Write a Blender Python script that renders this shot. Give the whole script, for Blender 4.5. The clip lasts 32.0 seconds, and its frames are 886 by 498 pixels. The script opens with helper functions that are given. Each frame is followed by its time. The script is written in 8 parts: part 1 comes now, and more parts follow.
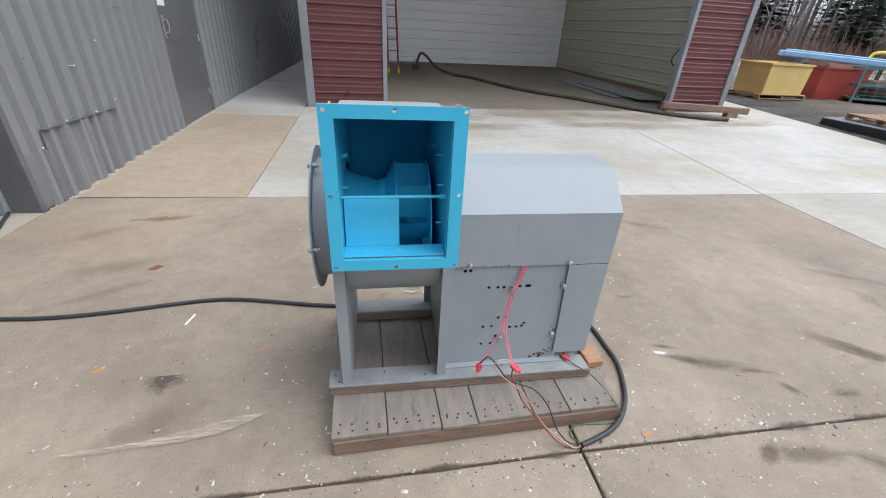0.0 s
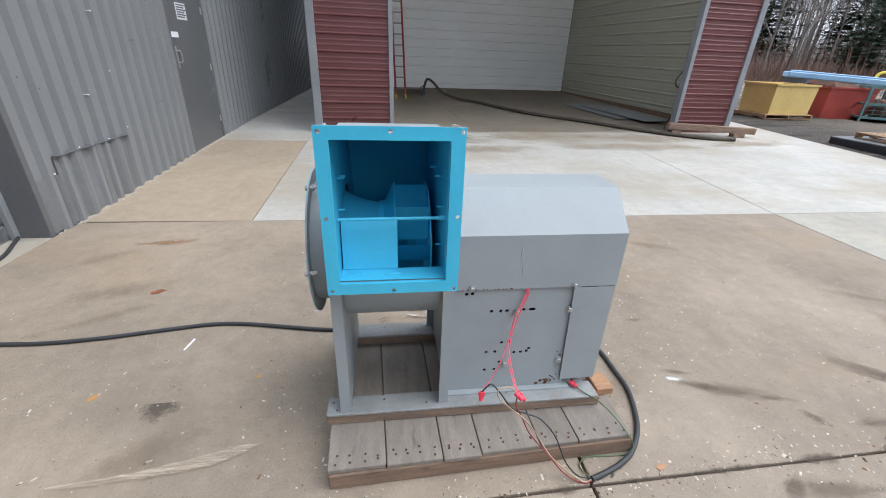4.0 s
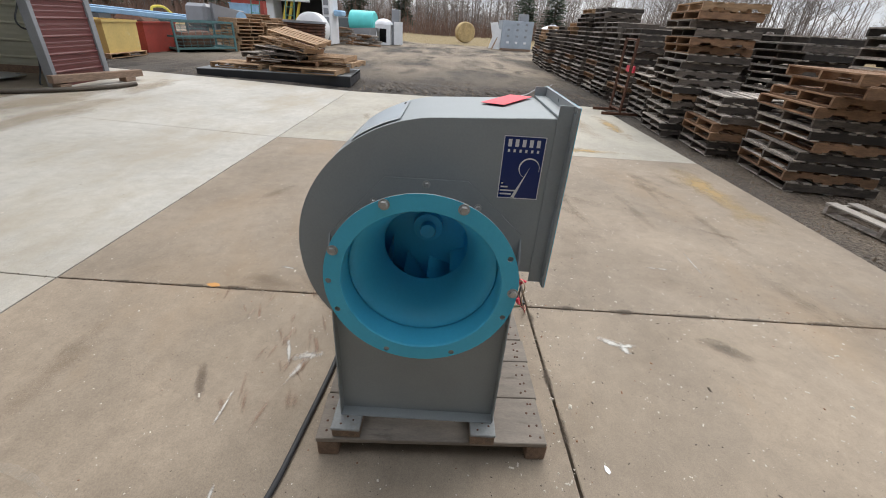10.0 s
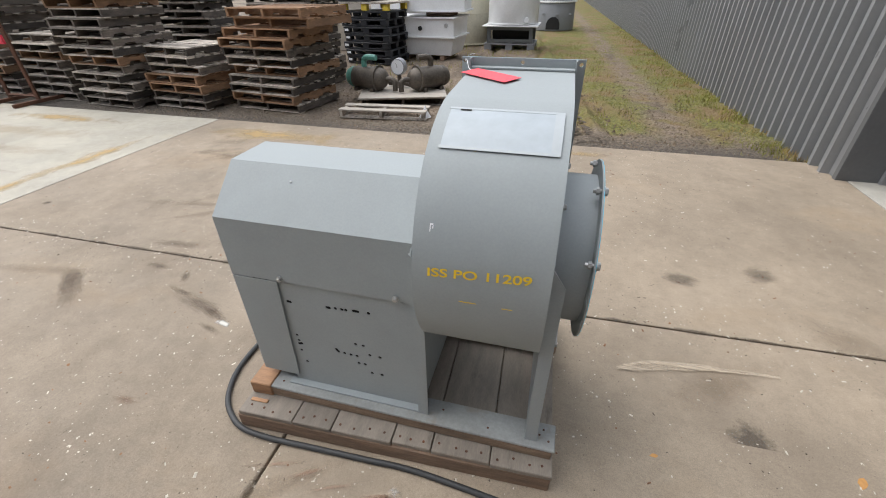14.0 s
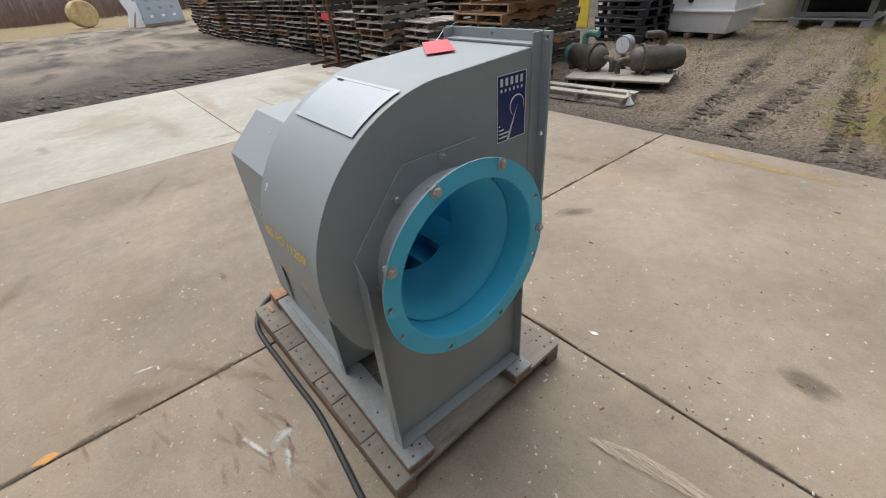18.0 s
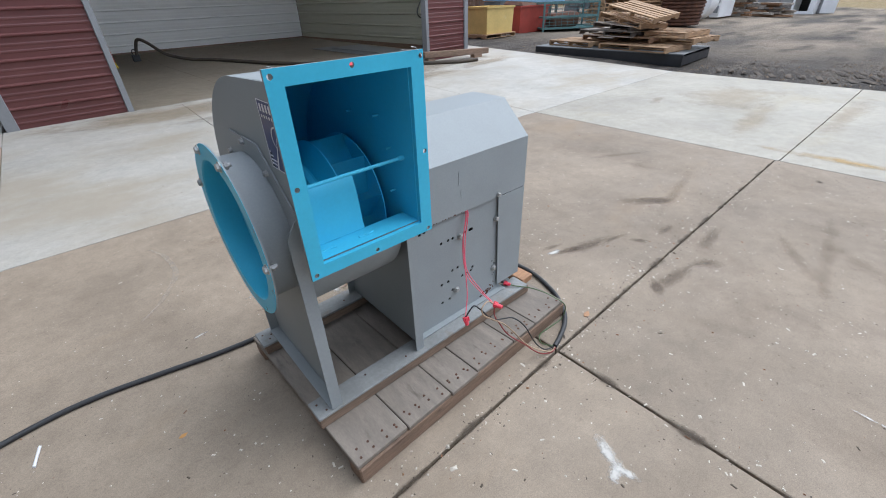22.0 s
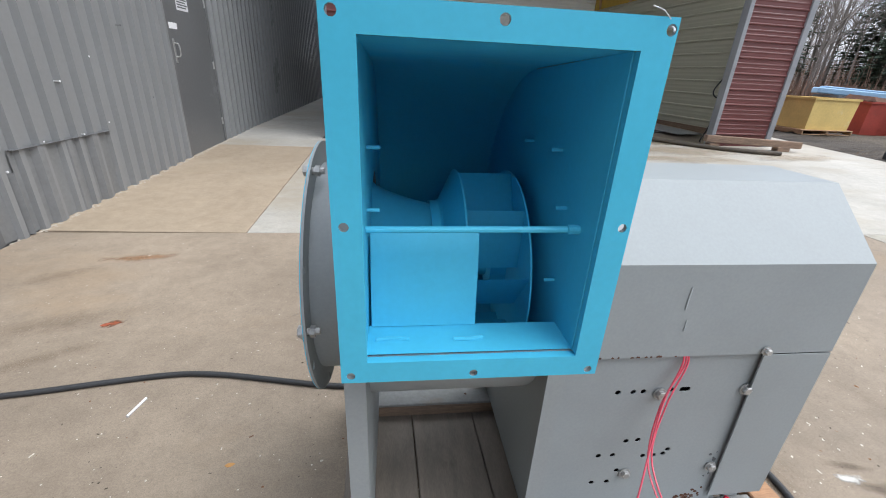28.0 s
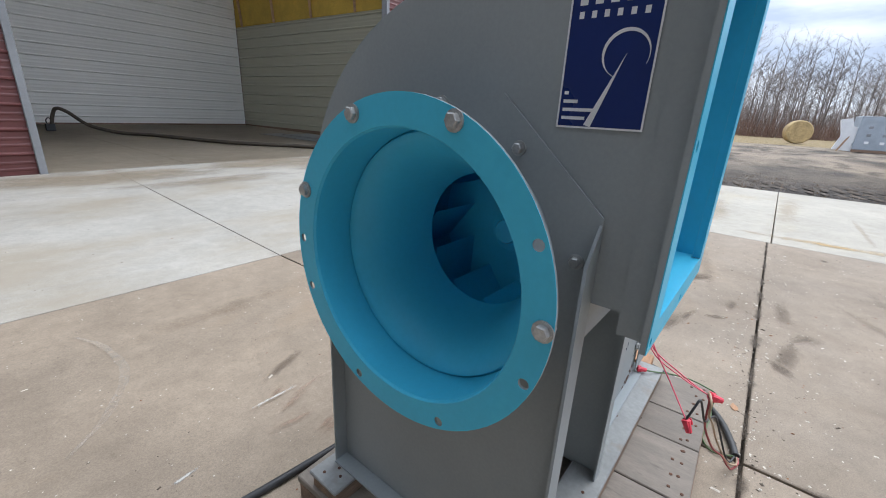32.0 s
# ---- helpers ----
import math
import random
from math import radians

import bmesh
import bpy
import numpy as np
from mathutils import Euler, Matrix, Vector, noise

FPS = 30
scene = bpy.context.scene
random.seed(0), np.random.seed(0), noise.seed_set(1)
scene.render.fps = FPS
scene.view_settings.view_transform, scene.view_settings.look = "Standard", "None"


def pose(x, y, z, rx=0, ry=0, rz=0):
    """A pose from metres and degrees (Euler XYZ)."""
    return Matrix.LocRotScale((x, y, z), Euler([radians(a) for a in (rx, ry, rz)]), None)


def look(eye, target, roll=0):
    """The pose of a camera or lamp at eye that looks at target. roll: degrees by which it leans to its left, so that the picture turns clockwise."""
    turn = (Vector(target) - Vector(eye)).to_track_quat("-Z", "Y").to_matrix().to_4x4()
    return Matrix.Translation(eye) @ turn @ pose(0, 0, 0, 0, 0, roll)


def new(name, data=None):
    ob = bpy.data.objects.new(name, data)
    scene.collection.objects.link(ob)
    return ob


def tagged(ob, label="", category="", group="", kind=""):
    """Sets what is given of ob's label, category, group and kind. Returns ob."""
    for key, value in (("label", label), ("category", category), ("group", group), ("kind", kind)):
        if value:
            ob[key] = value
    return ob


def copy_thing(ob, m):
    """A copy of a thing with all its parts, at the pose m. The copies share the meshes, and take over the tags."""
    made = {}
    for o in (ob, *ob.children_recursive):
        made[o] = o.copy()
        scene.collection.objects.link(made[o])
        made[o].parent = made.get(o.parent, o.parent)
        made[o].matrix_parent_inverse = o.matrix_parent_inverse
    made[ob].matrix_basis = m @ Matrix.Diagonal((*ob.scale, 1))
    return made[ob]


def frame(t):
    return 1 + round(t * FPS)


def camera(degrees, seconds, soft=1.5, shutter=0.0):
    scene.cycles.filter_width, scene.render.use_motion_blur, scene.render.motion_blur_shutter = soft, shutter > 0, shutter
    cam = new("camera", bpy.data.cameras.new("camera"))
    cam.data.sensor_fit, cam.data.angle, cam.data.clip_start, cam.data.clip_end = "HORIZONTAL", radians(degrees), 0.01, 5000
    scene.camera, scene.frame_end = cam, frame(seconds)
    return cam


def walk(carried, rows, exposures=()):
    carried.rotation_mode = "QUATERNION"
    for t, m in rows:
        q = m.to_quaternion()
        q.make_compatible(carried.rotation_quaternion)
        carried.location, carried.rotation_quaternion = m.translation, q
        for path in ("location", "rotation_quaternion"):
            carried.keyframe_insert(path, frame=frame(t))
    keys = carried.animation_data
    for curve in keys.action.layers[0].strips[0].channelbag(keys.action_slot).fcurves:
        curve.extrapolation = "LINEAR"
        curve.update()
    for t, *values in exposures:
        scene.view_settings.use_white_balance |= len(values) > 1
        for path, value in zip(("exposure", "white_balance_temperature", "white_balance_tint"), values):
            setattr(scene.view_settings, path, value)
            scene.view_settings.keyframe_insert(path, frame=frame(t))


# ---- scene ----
cam = camera(94.5, 32.0, soft=1.0)
PATH = [
    (0, (0.048, -0.142, 1.621), (0.348, 1.587, 0.661), 3.3),
    (0.5, (0.041, -0.147, 1.622), (0.339, 1.589, 0.675), 3.3),
    (1, (0.044, -0.144, 1.622), (0.339, 1.602, 0.693), 3.3),
    (1.5, (0.046, -0.143, 1.621), (0.34, 1.617, 0.716), 3.1),
    (2, (0.053, -0.141, 1.621), (0.348, 1.631, 0.743), 2.8),
    (2.5, (0.055, -0.138, 1.622), (0.349, 1.644, 0.764), 2.3),
    (4.5, (0.104, -0.089, 1.599), (0.357, 1.692, 0.724), 2.6),
    (5, (0.118, -0.055, 1.591), (0.4, 1.715, 0.703), 4.0),
    (5.5, (0.008, 0.008, 1.571), (0.426, 1.744, 0.671), 6.0),
    (6, (-0.288, 0.075, 1.598), (0.339, 1.744, 0.692), 6.8),
    (6.5, (-0.496, 0.183, 1.587), (0.351, 1.74, 0.661), 6.3),
    (7, (-0.637, 0.392, 1.561), (0.439, 1.793, 0.624), 5.8),
    (7.5, (-0.825, 0.545, 1.571), (0.487, 1.727, 0.632), 5.7),
    (8, (-1.027, 0.731, 1.575), (0.5, 1.609, 0.628), 5.8),
    (8.5, (-1.125, 0.905, 1.562), (0.527, 1.51, 0.61), 4.8),
    (9, (-1.125, 1.118, 1.551), (0.594, 1.47, 0.591), 4.2),
    (9.5, (-1.182, 1.317, 1.564), (0.563, 1.464, 0.599), 3.7),
    (10, (-1.264, 1.488, 1.578), (0.489, 1.474, 0.616), 3.8),
    (10.5, (-1.22, 1.573, 1.553), (0.532, 1.433, 0.599), 4.1),
    (11, (-1.098, 1.692, 1.54), (0.633, 1.352, 0.598), 4.4),
    (11.5, (-0.985, 1.984, 1.567), (0.62, 1.283, 0.601), 4.7),
    (12, (-0.87, 2.235, 1.626), (0.564, 1.253, 0.635), 2.3),
    (12.5, (-0.647, 2.372, 1.624), (0.535, 1.144, 0.579), 1.0),
    (13, (-0.438, 2.516, 1.624), (0.482, 1.104, 0.547), 0.1),
    (13.5, (-0.262, 2.738, 1.645), (0.38, 1.195, 0.548), -0.2),
    (14, (-0.04, 2.816, 1.638), (0.399, 1.197, 0.549), -0.6),
    (14.5, (0.2, 2.814, 1.624), (0.456, 1.153, 0.539), -0.7),
    (16.5, (-0.16, 2.765, 1.547), (0.301, 1.178, 0.421), -3.8),
    (17, (-0.385, 2.559, 1.55), (0.378, 1.08, 0.441), -5.2),
    (17.5, (-0.61, 2.335, 1.604), (0.424, 1.095, 0.425), -5.7),
    (18, (-0.915, 2.178, 1.557), (0.411, 1.18, 0.441), -5.1),
    (18.5, (-0.994, 2.006, 1.584), (0.462, 1.325, 0.394), -4.5),
    (19, (-0.998, 1.678, 1.547), (0.615, 1.313, 0.423), -5.2),
    (19.5, (-1.01, 1.405, 1.563), (0.676, 1.407, 0.486), -5.4),
    (20, (-1.115, 1.08, 1.59), (0.563, 1.405, 0.553), -5.3),
    (20.5, (-1.048, 0.847, 1.572), (0.571, 1.426, 0.55), -4.3),
    (21, (-0.829, 0.568, 1.564), (0.67, 1.393, 0.528), -3.4),
    (21.5, (-0.632, 0.359, 1.539), (0.679, 1.437, 0.48), -2.6),
    (22, (-0.465, 0.151, 1.529), (0.638, 1.444, 0.475), -2.1),
    (22.5, (-0.243, 0.148, 1.519), (0.625, 1.614, 0.471), -1.6),
    (23, (-0.105, 0.2, 1.52), (0.415, 1.844, 0.506), -1.9),
    (23.5, (-0.044, 0.248, 1.521), (0.124, 2.014, 0.597), -1.0),
    (24, (-0.032, 0.396, 1.497), (-0.021, 2.22, 0.677), 0.3),
    (24.5, (-0.029, 0.544, 1.416), (-0.019, 2.398, 0.665), 1.1),
    (25, (-0.012, 0.62, 1.355), (0.022, 2.487, 0.64), 1.5),
    (25.5, (0.0, 0.628, 1.328), (0.052, 2.5, 0.624), 1.9),
    (27.5, (-0.003, 0.642, 1.328), (0.138, 2.496, 0.591), 2.5),
    (28, (-0.037, 0.575, 1.326), (0.2, 2.395, 0.53), 2.9),
    (28.5, (-0.274, 0.576, 1.269), (0.264, 2.285, 0.38), 4.1),
    (29, (-0.526, 0.705, 1.223), (0.671, 2.071, 0.385), 6.4),
    (29.5, (-0.603, 0.833, 1.181), (0.901, 1.893, 0.399), 5.9),
    (30, (-0.622, 0.963, 1.14), (0.928, 1.98, 0.391), 5.1),
    (30.5, (-0.65, 1.042, 1.125), (0.905, 2.096, 0.44), 4.5),
    (31, (-0.685, 1.06, 1.128), (0.851, 2.161, 0.475), 4.1),
    (31.5, (-0.693, 1.059, 1.138), (0.82, 2.199, 0.498), 3.6),
    (32, (-0.694, 1.057, 1.139), (0.799, 2.226, 0.504), 2.9),
]
walk(cam, [(t, look(eye, target, roll)) for t, eye, target, roll in PATH], [(0.0, 0.56, 6270, 10), (5.0, 0.59, 6270, 10), (7.0, 0.40, 6380, 10), (9.0, 0.28, 6800, 10), (12.0, 0.28, 6850, 10), (14.0, 0.50, 6820, 10), (17.0, 0.48, 6810, 10),
      (18.0, 0.32, 6800, 10), (20.0, 0.33, 6270, 10), (21.0, 0.37, 6190, 10), (23.0, 0.42, 6060, 10), (24.0, 0.67, 6380, 10), (25.0, 0.69, 6480, 10), (28.0, 0.63, 6520, 10), (30.0, 0.54, 6300, 10), (32.0, 0.55, 6240, 10)])

# ---- world and sun: a bright overcast sky with grey-blue cloud bands ----
world = bpy.data.worlds.new("overcast_sky")
scene.world = world
world.use_nodes = True
wt = world.node_tree
wt.nodes.clear()
w_out = wt.nodes.new("ShaderNodeOutputWorld")
w_bg = wt.nodes.new("ShaderNodeBackground")
w_sky = wt.nodes.new("ShaderNodeTexSky")
w_sky.sky_type = "NISHITA"
w_sky.sun_disc = False
w_sky.sun_elevation = radians(53)
w_sky.sun_rotation = radians(101)
w_co = wt.nodes.new("ShaderNodeTexCoord")
w_map = wt.nodes.new("ShaderNodeMapping")
w_map.inputs["Scale"].default_value = (1.6, 1.6, 7.0)
w_noise = wt.nodes.new("ShaderNodeTexNoise")
w_noise.inputs["Scale"].default_value = 1.7
w_noise.inputs["Detail"].default_value = 6
w_noise.inputs["Roughness"].default_value = 0.55
w_ramp = wt.nodes.new("ShaderNodeValToRGB")
w_ramp.color_ramp.elements[0].position = 0.38
w_ramp.color_ramp.elements[0].color = (4.4, 5.1, 6.5, 1)
w_ramp.color_ramp.elements[1].position = 0.62
w_ramp.color_ramp.elements[1].color = (9.0, 9.35, 10.0, 1)
w_mix = wt.nodes.new("ShaderNodeMix")
w_mix.data_type = "RGBA"
w_mix.inputs[0].default_value = 0.9
# an overcast sky is about three times as bright overhead as at the horizon
w_sep = wt.nodes.new("ShaderNodeSeparateXYZ")
w_grad = wt.nodes.new("ShaderNodeMapRange")
for k, v in ((1, 0.0), (2, 1.0), (3, 0.08), (4, 0.195)):
    w_grad.inputs[k].default_value = v
for a, b in ((w_co.outputs["Generated"], w_map.inputs["Vector"]), (w_map.outputs[0], w_noise.inputs["Vector"]),
             (w_noise.outputs[0], w_ramp.inputs[0]), (w_sky.outputs[0], w_mix.inputs[6]),
             (w_ramp.outputs[0], w_mix.inputs[7]), (w_mix.outputs[2], w_bg.inputs[0]), (w_co.outputs["Generated"], w_sep.inputs[0]),
             (w_sep.outputs[2], w_grad.inputs[0]), (w_grad.outputs[0], w_bg.inputs[1]), (w_bg.outputs[0], w_out.inputs[0])):
    wt.links.new(a, b)
sun = new("sun", bpy.data.lights.new("sun", "SUN"))
sun.data.energy, sun.data.angle, sun.data.color = 1.9, radians(60), (1.0, 0.97, 0.92)
sun.matrix_world = look((10, -2, 15), (0, 0, 0))


# ---- materials ----
def mat(name, base, rough=0.6, metal=0.0, dark=0.75, light=1.15, fine=60.0, broad=2.5, bump=0.1, spots=None, spot_at=(0.62, 0.7),
        spot_scale=6.0, vary=0.0, stretch=(1, 1, 1), coords="Object", spec=0.5, bump_scale=None, spots2=None, spot2_at=(0.64, 0.72), spot2_scale=1.2):
    """Paint, wood, stone and so on: a base colour varied at two scales, stains of a second colour, relief and per-object change."""
    m = bpy.data.materials.new(name)
    m.use_nodes = True
    nt = m.node_tree
    bsdf = nt.nodes["Principled BSDF"]
    bsdf.inputs["Metallic"].default_value = metal
    bsdf.inputs["Specular IOR Level"].default_value = spec
    co = nt.nodes.new("ShaderNodeTexCoord")
    mp = nt.nodes.new("ShaderNodeMapping")
    mp.inputs["Scale"].default_value = stretch
    nt.links.new(co.outputs[coords], mp.inputs["Vector"])
    vec = mp.outputs[0]
    oi = nt.nodes.new("ShaderNodeObjectInfo")
    if vary:
        add = nt.nodes.new("ShaderNodeVectorMath")
        add.operation = "ADD"
        mul = nt.nodes.new("ShaderNodeMath")
        mul.operation = "MULTIPLY"
        mul.inputs[1].default_value = 37.0
        nt.links.new(oi.outputs["Random"], mul.inputs[0])
        nt.links.new(vec, add.inputs[0])
        nt.links.new(mul.outputs[0], add.inputs[1])
        vec = add.outputs[0]

    def tex(scale, detail=4, roughness=0.6):
        n = nt.nodes.new("ShaderNodeTexNoise")
        n.inputs["Scale"].default_value, n.inputs["Detail"].default_value, n.inputs["Roughness"].default_value = scale, detail, roughness
        nt.links.new(vec, n.inputs["Vector"])
        return n.outputs[0]

    def ramp(src, lo, hi, a, b):
        r = nt.nodes.new("ShaderNodeMapRange")
        r.inputs[1].default_value, r.inputs[2].default_value, r.inputs[3].default_value, r.inputs[4].default_value = lo, hi, a, b
        nt.links.new(src, r.inputs[0])
        return r.outputs[0]

    def math(op, a, b):
        n = nt.nodes.new("ShaderNodeMath")
        n.operation = op
        for k, v in enumerate((a, b)):
            if isinstance(v, (int, float)):
                n.inputs[k].default_value = v
            else:
                nt.links.new(v, n.inputs[k])
        return n.outputs[0]

    def blend(fac, a, b):
        n = nt.nodes.new("ShaderNodeMix")
        n.data_type = "RGBA"
        for k, v in ((0, fac), (6, a), (7, b)):
            if isinstance(v, tuple):
                n.inputs[k].default_value = (*v, 1)[:4]
            elif isinstance(v, (int, float)):
                n.inputs[k].default_value = v
            else:
                nt.links.new(v, n.inputs[k])
        return n.outputs[2]

    big, small = tex(broad, 5), tex(fine, 3)
    shade = math("MULTIPLY", ramp(big, 0.3, 0.7, dark, light), ramp(small, 0.3, 0.7, 1 - (1 - dark) * 0.5, 1 + (light - 1) * 0.5))
    if vary:
        shade = math("MULTIPLY", shade, ramp(oi.outputs["Random"], 0, 1, 1 - vary, 1 + vary))
    hsv = nt.nodes.new("ShaderNodeHueSaturation")
    hsv.inputs["Color"].default_value = (*base, 1)
    nt.links.new(shade, hsv.inputs["Value"])
    colour = hsv.outputs[0]
    if spots:
        colour = blend(ramp(tex(spot_scale, 6, 0.65), *spot_at, 0, 1), colour, spots)
    if spots2:
        colour = blend(ramp(tex(spot2_scale, 6, 0.6), *spot2_at, 0, 0.9), colour, spots2)
    nt.links.new(colour, bsdf.inputs["Base Color"])
    nt.links.new(ramp(big, 0.3, 0.7, max(rough - 0.1, 0.05), min(rough + 0.1, 1)), bsdf.inputs["Roughness"])
    if bump:
        bp = nt.nodes.new("ShaderNodeBump")
        bp.inputs["Strength"].default_value = bump
        bp.inputs["Distance"].default_value = 0.01
        nt.links.new(tex(bump_scale, 4) if bump_scale else small, bp.inputs["Height"])
        nt.links.new(bp.outputs[0], bsdf.inputs["Normal"])
    return m


GREY_PAINT = mat("grey_machine_paint", (0.310, 0.342, 0.354), 0.47, spec=0.3, dark=0.93, light=1.06, fine=140, broad=3, bump=0, spots=(0.32, 0.353, 0.366), spot_at=(0.6, 0.85), spot_scale=5)
GREY_DARK = mat("dark_grey_machine_paint", (0.12, 0.13, 0.135), 0.5, dark=0.9, light=1.08, fine=120, broad=3, bump=0.02)
BLUE_PAINT = mat("bright_blue_paint", (0.072, 0.51, 0.745), 0.42, spec=0.3, dark=0.95, light=1.05, fine=90, broad=4, bump=0, spots=(0.08, 0.54, 0.745), spot_at=(0.62, 0.75), spot_scale=8)
STEEL = mat("zinc_bolt_steel", (0.46, 0.465, 0.46), 0.42, metal=0.6, dark=0.7, light=1.2, fine=200, broad=30, bump=0.05)
RUST = mat("rusty_steel", (0.11, 0.05, 0.03), 0.85, metal=0.1, dark=0.5, light=1.4, fine=60, broad=6, bump=0.3, spots=(0.22, 0.09, 0.04))
# near-black, mostly standing for the shade inside holes and openings
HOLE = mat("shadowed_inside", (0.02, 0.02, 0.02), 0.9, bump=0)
def concrete(name, base, stain, stain2, dark=0.72, light=1.15, speck=0.5, grime=0.7, rough=0.85, patch=0.9, edge=(0.56, 0.85)):
    """Cast concrete: cloudy tone at three scales, soft dirt films, fine sand grain, pale aggregate specks and dark grit."""
    m = bpy.data.materials.new(name)
    m.use_nodes = True
    nt = m.node_tree
    bsdf = nt.nodes["Principled BSDF"]
    co = nt.nodes.new("ShaderNodeTexCoord")

    def tex(scale, detail=5, roughness=0.6, stretch=None, shift=0.0):
        mp = nt.nodes.new("ShaderNodeMapping")
        mp.inputs["Scale"].default_value = stretch or (1, 1, 1)
        mp.inputs["Location"].default_value = (shift, shift * 1.7, 0)
        nt.links.new(co.outputs["Object"], mp.inputs[0])
        n = nt.nodes.new("ShaderNodeTexNoise")
        n.inputs["Scale"].default_value, n.inputs["Detail"].default_value, n.inputs["Roughness"].default_value = scale, detail, roughness
        nt.links.new(mp.outputs[0], n.inputs["Vector"])
        return n.outputs[0]

    def ramp(src, lo, hi, a=0.0, b=1.0):
        r = nt.nodes.new("ShaderNodeMapRange")
        for k, v in enumerate((lo, hi, a, b)):
            r.inputs[k + 1].default_value = v
        nt.links.new(src, r.inputs[0])
        return r.outputs[0]

    def op(kind, a, b):
        n = nt.nodes.new("ShaderNodeMath")
        n.operation = kind
        for k, v in enumerate((a, b)):
            if isinstance(v, (int, float)):
                n.inputs[k].default_value = v
            else:
                nt.links.new(v, n.inputs[k])
        return n.outputs[0]

    def blend(fac, a, b):
        n = nt.nodes.new("ShaderNodeMix")
        n.data_type = "RGBA"
        for k, v in ((0, fac), (6, a), (7, b)):
            if isinstance(v, tuple):
                n.inputs[k].default_value = (*v, 1)
            else:
                nt.links.new(v, n.inputs[k])
        return n.outputs[2]

    def dots(scale, share, size):
        """Small irregular dots: some of the cells of a jittered grid, each of its own size."""
        v = nt.nodes.new("ShaderNodeTexVoronoi")
        v.inputs["Scale"].default_value = scale
        nt.links.new(co.outputs["Object"], v.inputs["Vector"])
        c = nt.nodes.new("ShaderNodeSeparateColor")
        nt.links.new(v.outputs["Color"], c.inputs[0])
        r = op("MULTIPLY", ramp(c.outputs[0], 1 - share, 1.0, 0.0, size * scale), ramp(c.outputs[1], 0, 1, 0.4, 1.0))
        return ramp(op("SUBTRACT", r, v.outputs["Distance"]), 0.0, 0.02)

    sand = tex(210, 2, 0.5)
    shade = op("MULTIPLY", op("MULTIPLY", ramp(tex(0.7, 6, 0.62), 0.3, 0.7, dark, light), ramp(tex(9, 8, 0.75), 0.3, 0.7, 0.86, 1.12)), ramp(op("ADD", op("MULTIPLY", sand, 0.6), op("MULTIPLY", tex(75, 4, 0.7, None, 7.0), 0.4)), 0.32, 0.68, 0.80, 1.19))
    hsv = nt.nodes.new("ShaderNodeHueSaturation")
    hsv.inputs["Color"].default_value = (*base, 1)
    nt.links.new(shade, hsv.inputs["Value"])
    colour = blend(ramp(tex(1.3, 9, 0.68, (1, 0.8, 1), 5.0), 0.52, 0.8, 0.0, grime), hsv.outputs[0], stain)
    colour = blend(ramp(tex(0.55, 8, 0.65, (0.7, 1.3, 1), 11.0), *edge, 0.0, patch), colour, stain2)
    colour = blend(op("MULTIPLY", ramp(tex(22, 8, 0.75, None, 3.0), 0.58, 0.75), grime), colour, stain)
    colour = blend(op("MULTIPLY", dots(15, 0.30, 0.007), speck * 0.8), colour, (0.66, 0.62, 0.55))
    colour = blend(op("MULTIPLY", dots(42, 0.34, 0.0042), speck), colour, (0.70, 0.66, 0.58))
    colour = blend(op("MULTIPLY", dots(37, 0.36, 0.0042), speck), colour, (0.07, 0.055, 0.042))
    nt.links.new(colour, bsdf.inputs["Base Color"])
    nt.links.new(ramp(tex(2.2, 5), 0.3, 0.7, rough - 0.12, rough + 0.08), bsdf.inputs["Roughness"])
    bp = nt.nodes.new("ShaderNodeBump")
    bp.inputs["Strength"].default_value, bp.inputs["Distance"].default_value = 0.15, 0.006
    nt.links.new(op("ADD", sand, op("MULTIPLY", tex(40, 5, 0.7), 0.8)), bp.inputs["Height"])
    nt.links.new(bp.outputs[0], bsdf.inputs["Normal"])
    return m


CONC_GREY = concrete("weathered_grey_concrete", (0.326, 0.266, 0.202), (0.17, 0.135, 0.10), (0.35, 0.25, 0.155), speck=0.85)
CONC_BROWN = concrete("dirtier_brown_grey_concrete", (0.285, 0.233, 0.178), (0.14, 0.105, 0.076), (0.30, 0.215, 0.135), speck=0.85)
CONC_WHITE = concrete("pale_new_concrete", (0.435, 0.42, 0.38), (0.33, 0.295, 0.24), (0.345, 0.30, 0.23), dark=0.86, light=1.1, speck=0.3, grime=0.4, rough=0.75, patch=0.75, edge=(0.46, 0.62))
CONC_CREAM = concrete("stained_cream_concrete", (0.375, 0.35, 0.295), (0.25, 0.245, 0.20), (0.38, 0.31, 0.18), dark=0.78, light=1.12, speck=0.3, grime=0.6, rough=0.75, patch=0.8)
CONC_TAN = concrete("tan_sandy_concrete", (0.365, 0.295, 0.215), (0.28, 0.21, 0.14), (0.42, 0.35, 0.26), dark=0.9, light=1.08, speck=0.25, grime=0.4)
CONC_SHED = concrete("dusty_shed_floor_concrete", (0.43, 0.375, 0.295), (0.30, 0.245, 0.19), (0.33, 0.27, 0.19), dark=0.88, light=1.1, speck=0.3, grime=0.5, rough=0.72)
SIDING_GREY = mat("grey_painted_siding", (0.225, 0.232, 0.238), 0.36, metal=0.0, dark=0.94, light=1.06, fine=30, broad=0.9, bump=0)
DOOR_GREY = mat("grey_steel_door_paint", (0.125, 0.129, 0.133), 0.4, dark=0.9, light=1.1, fine=30, broad=1.2, bump=0, spots=(0.17, 0.175, 0.18), spot_scale=2)
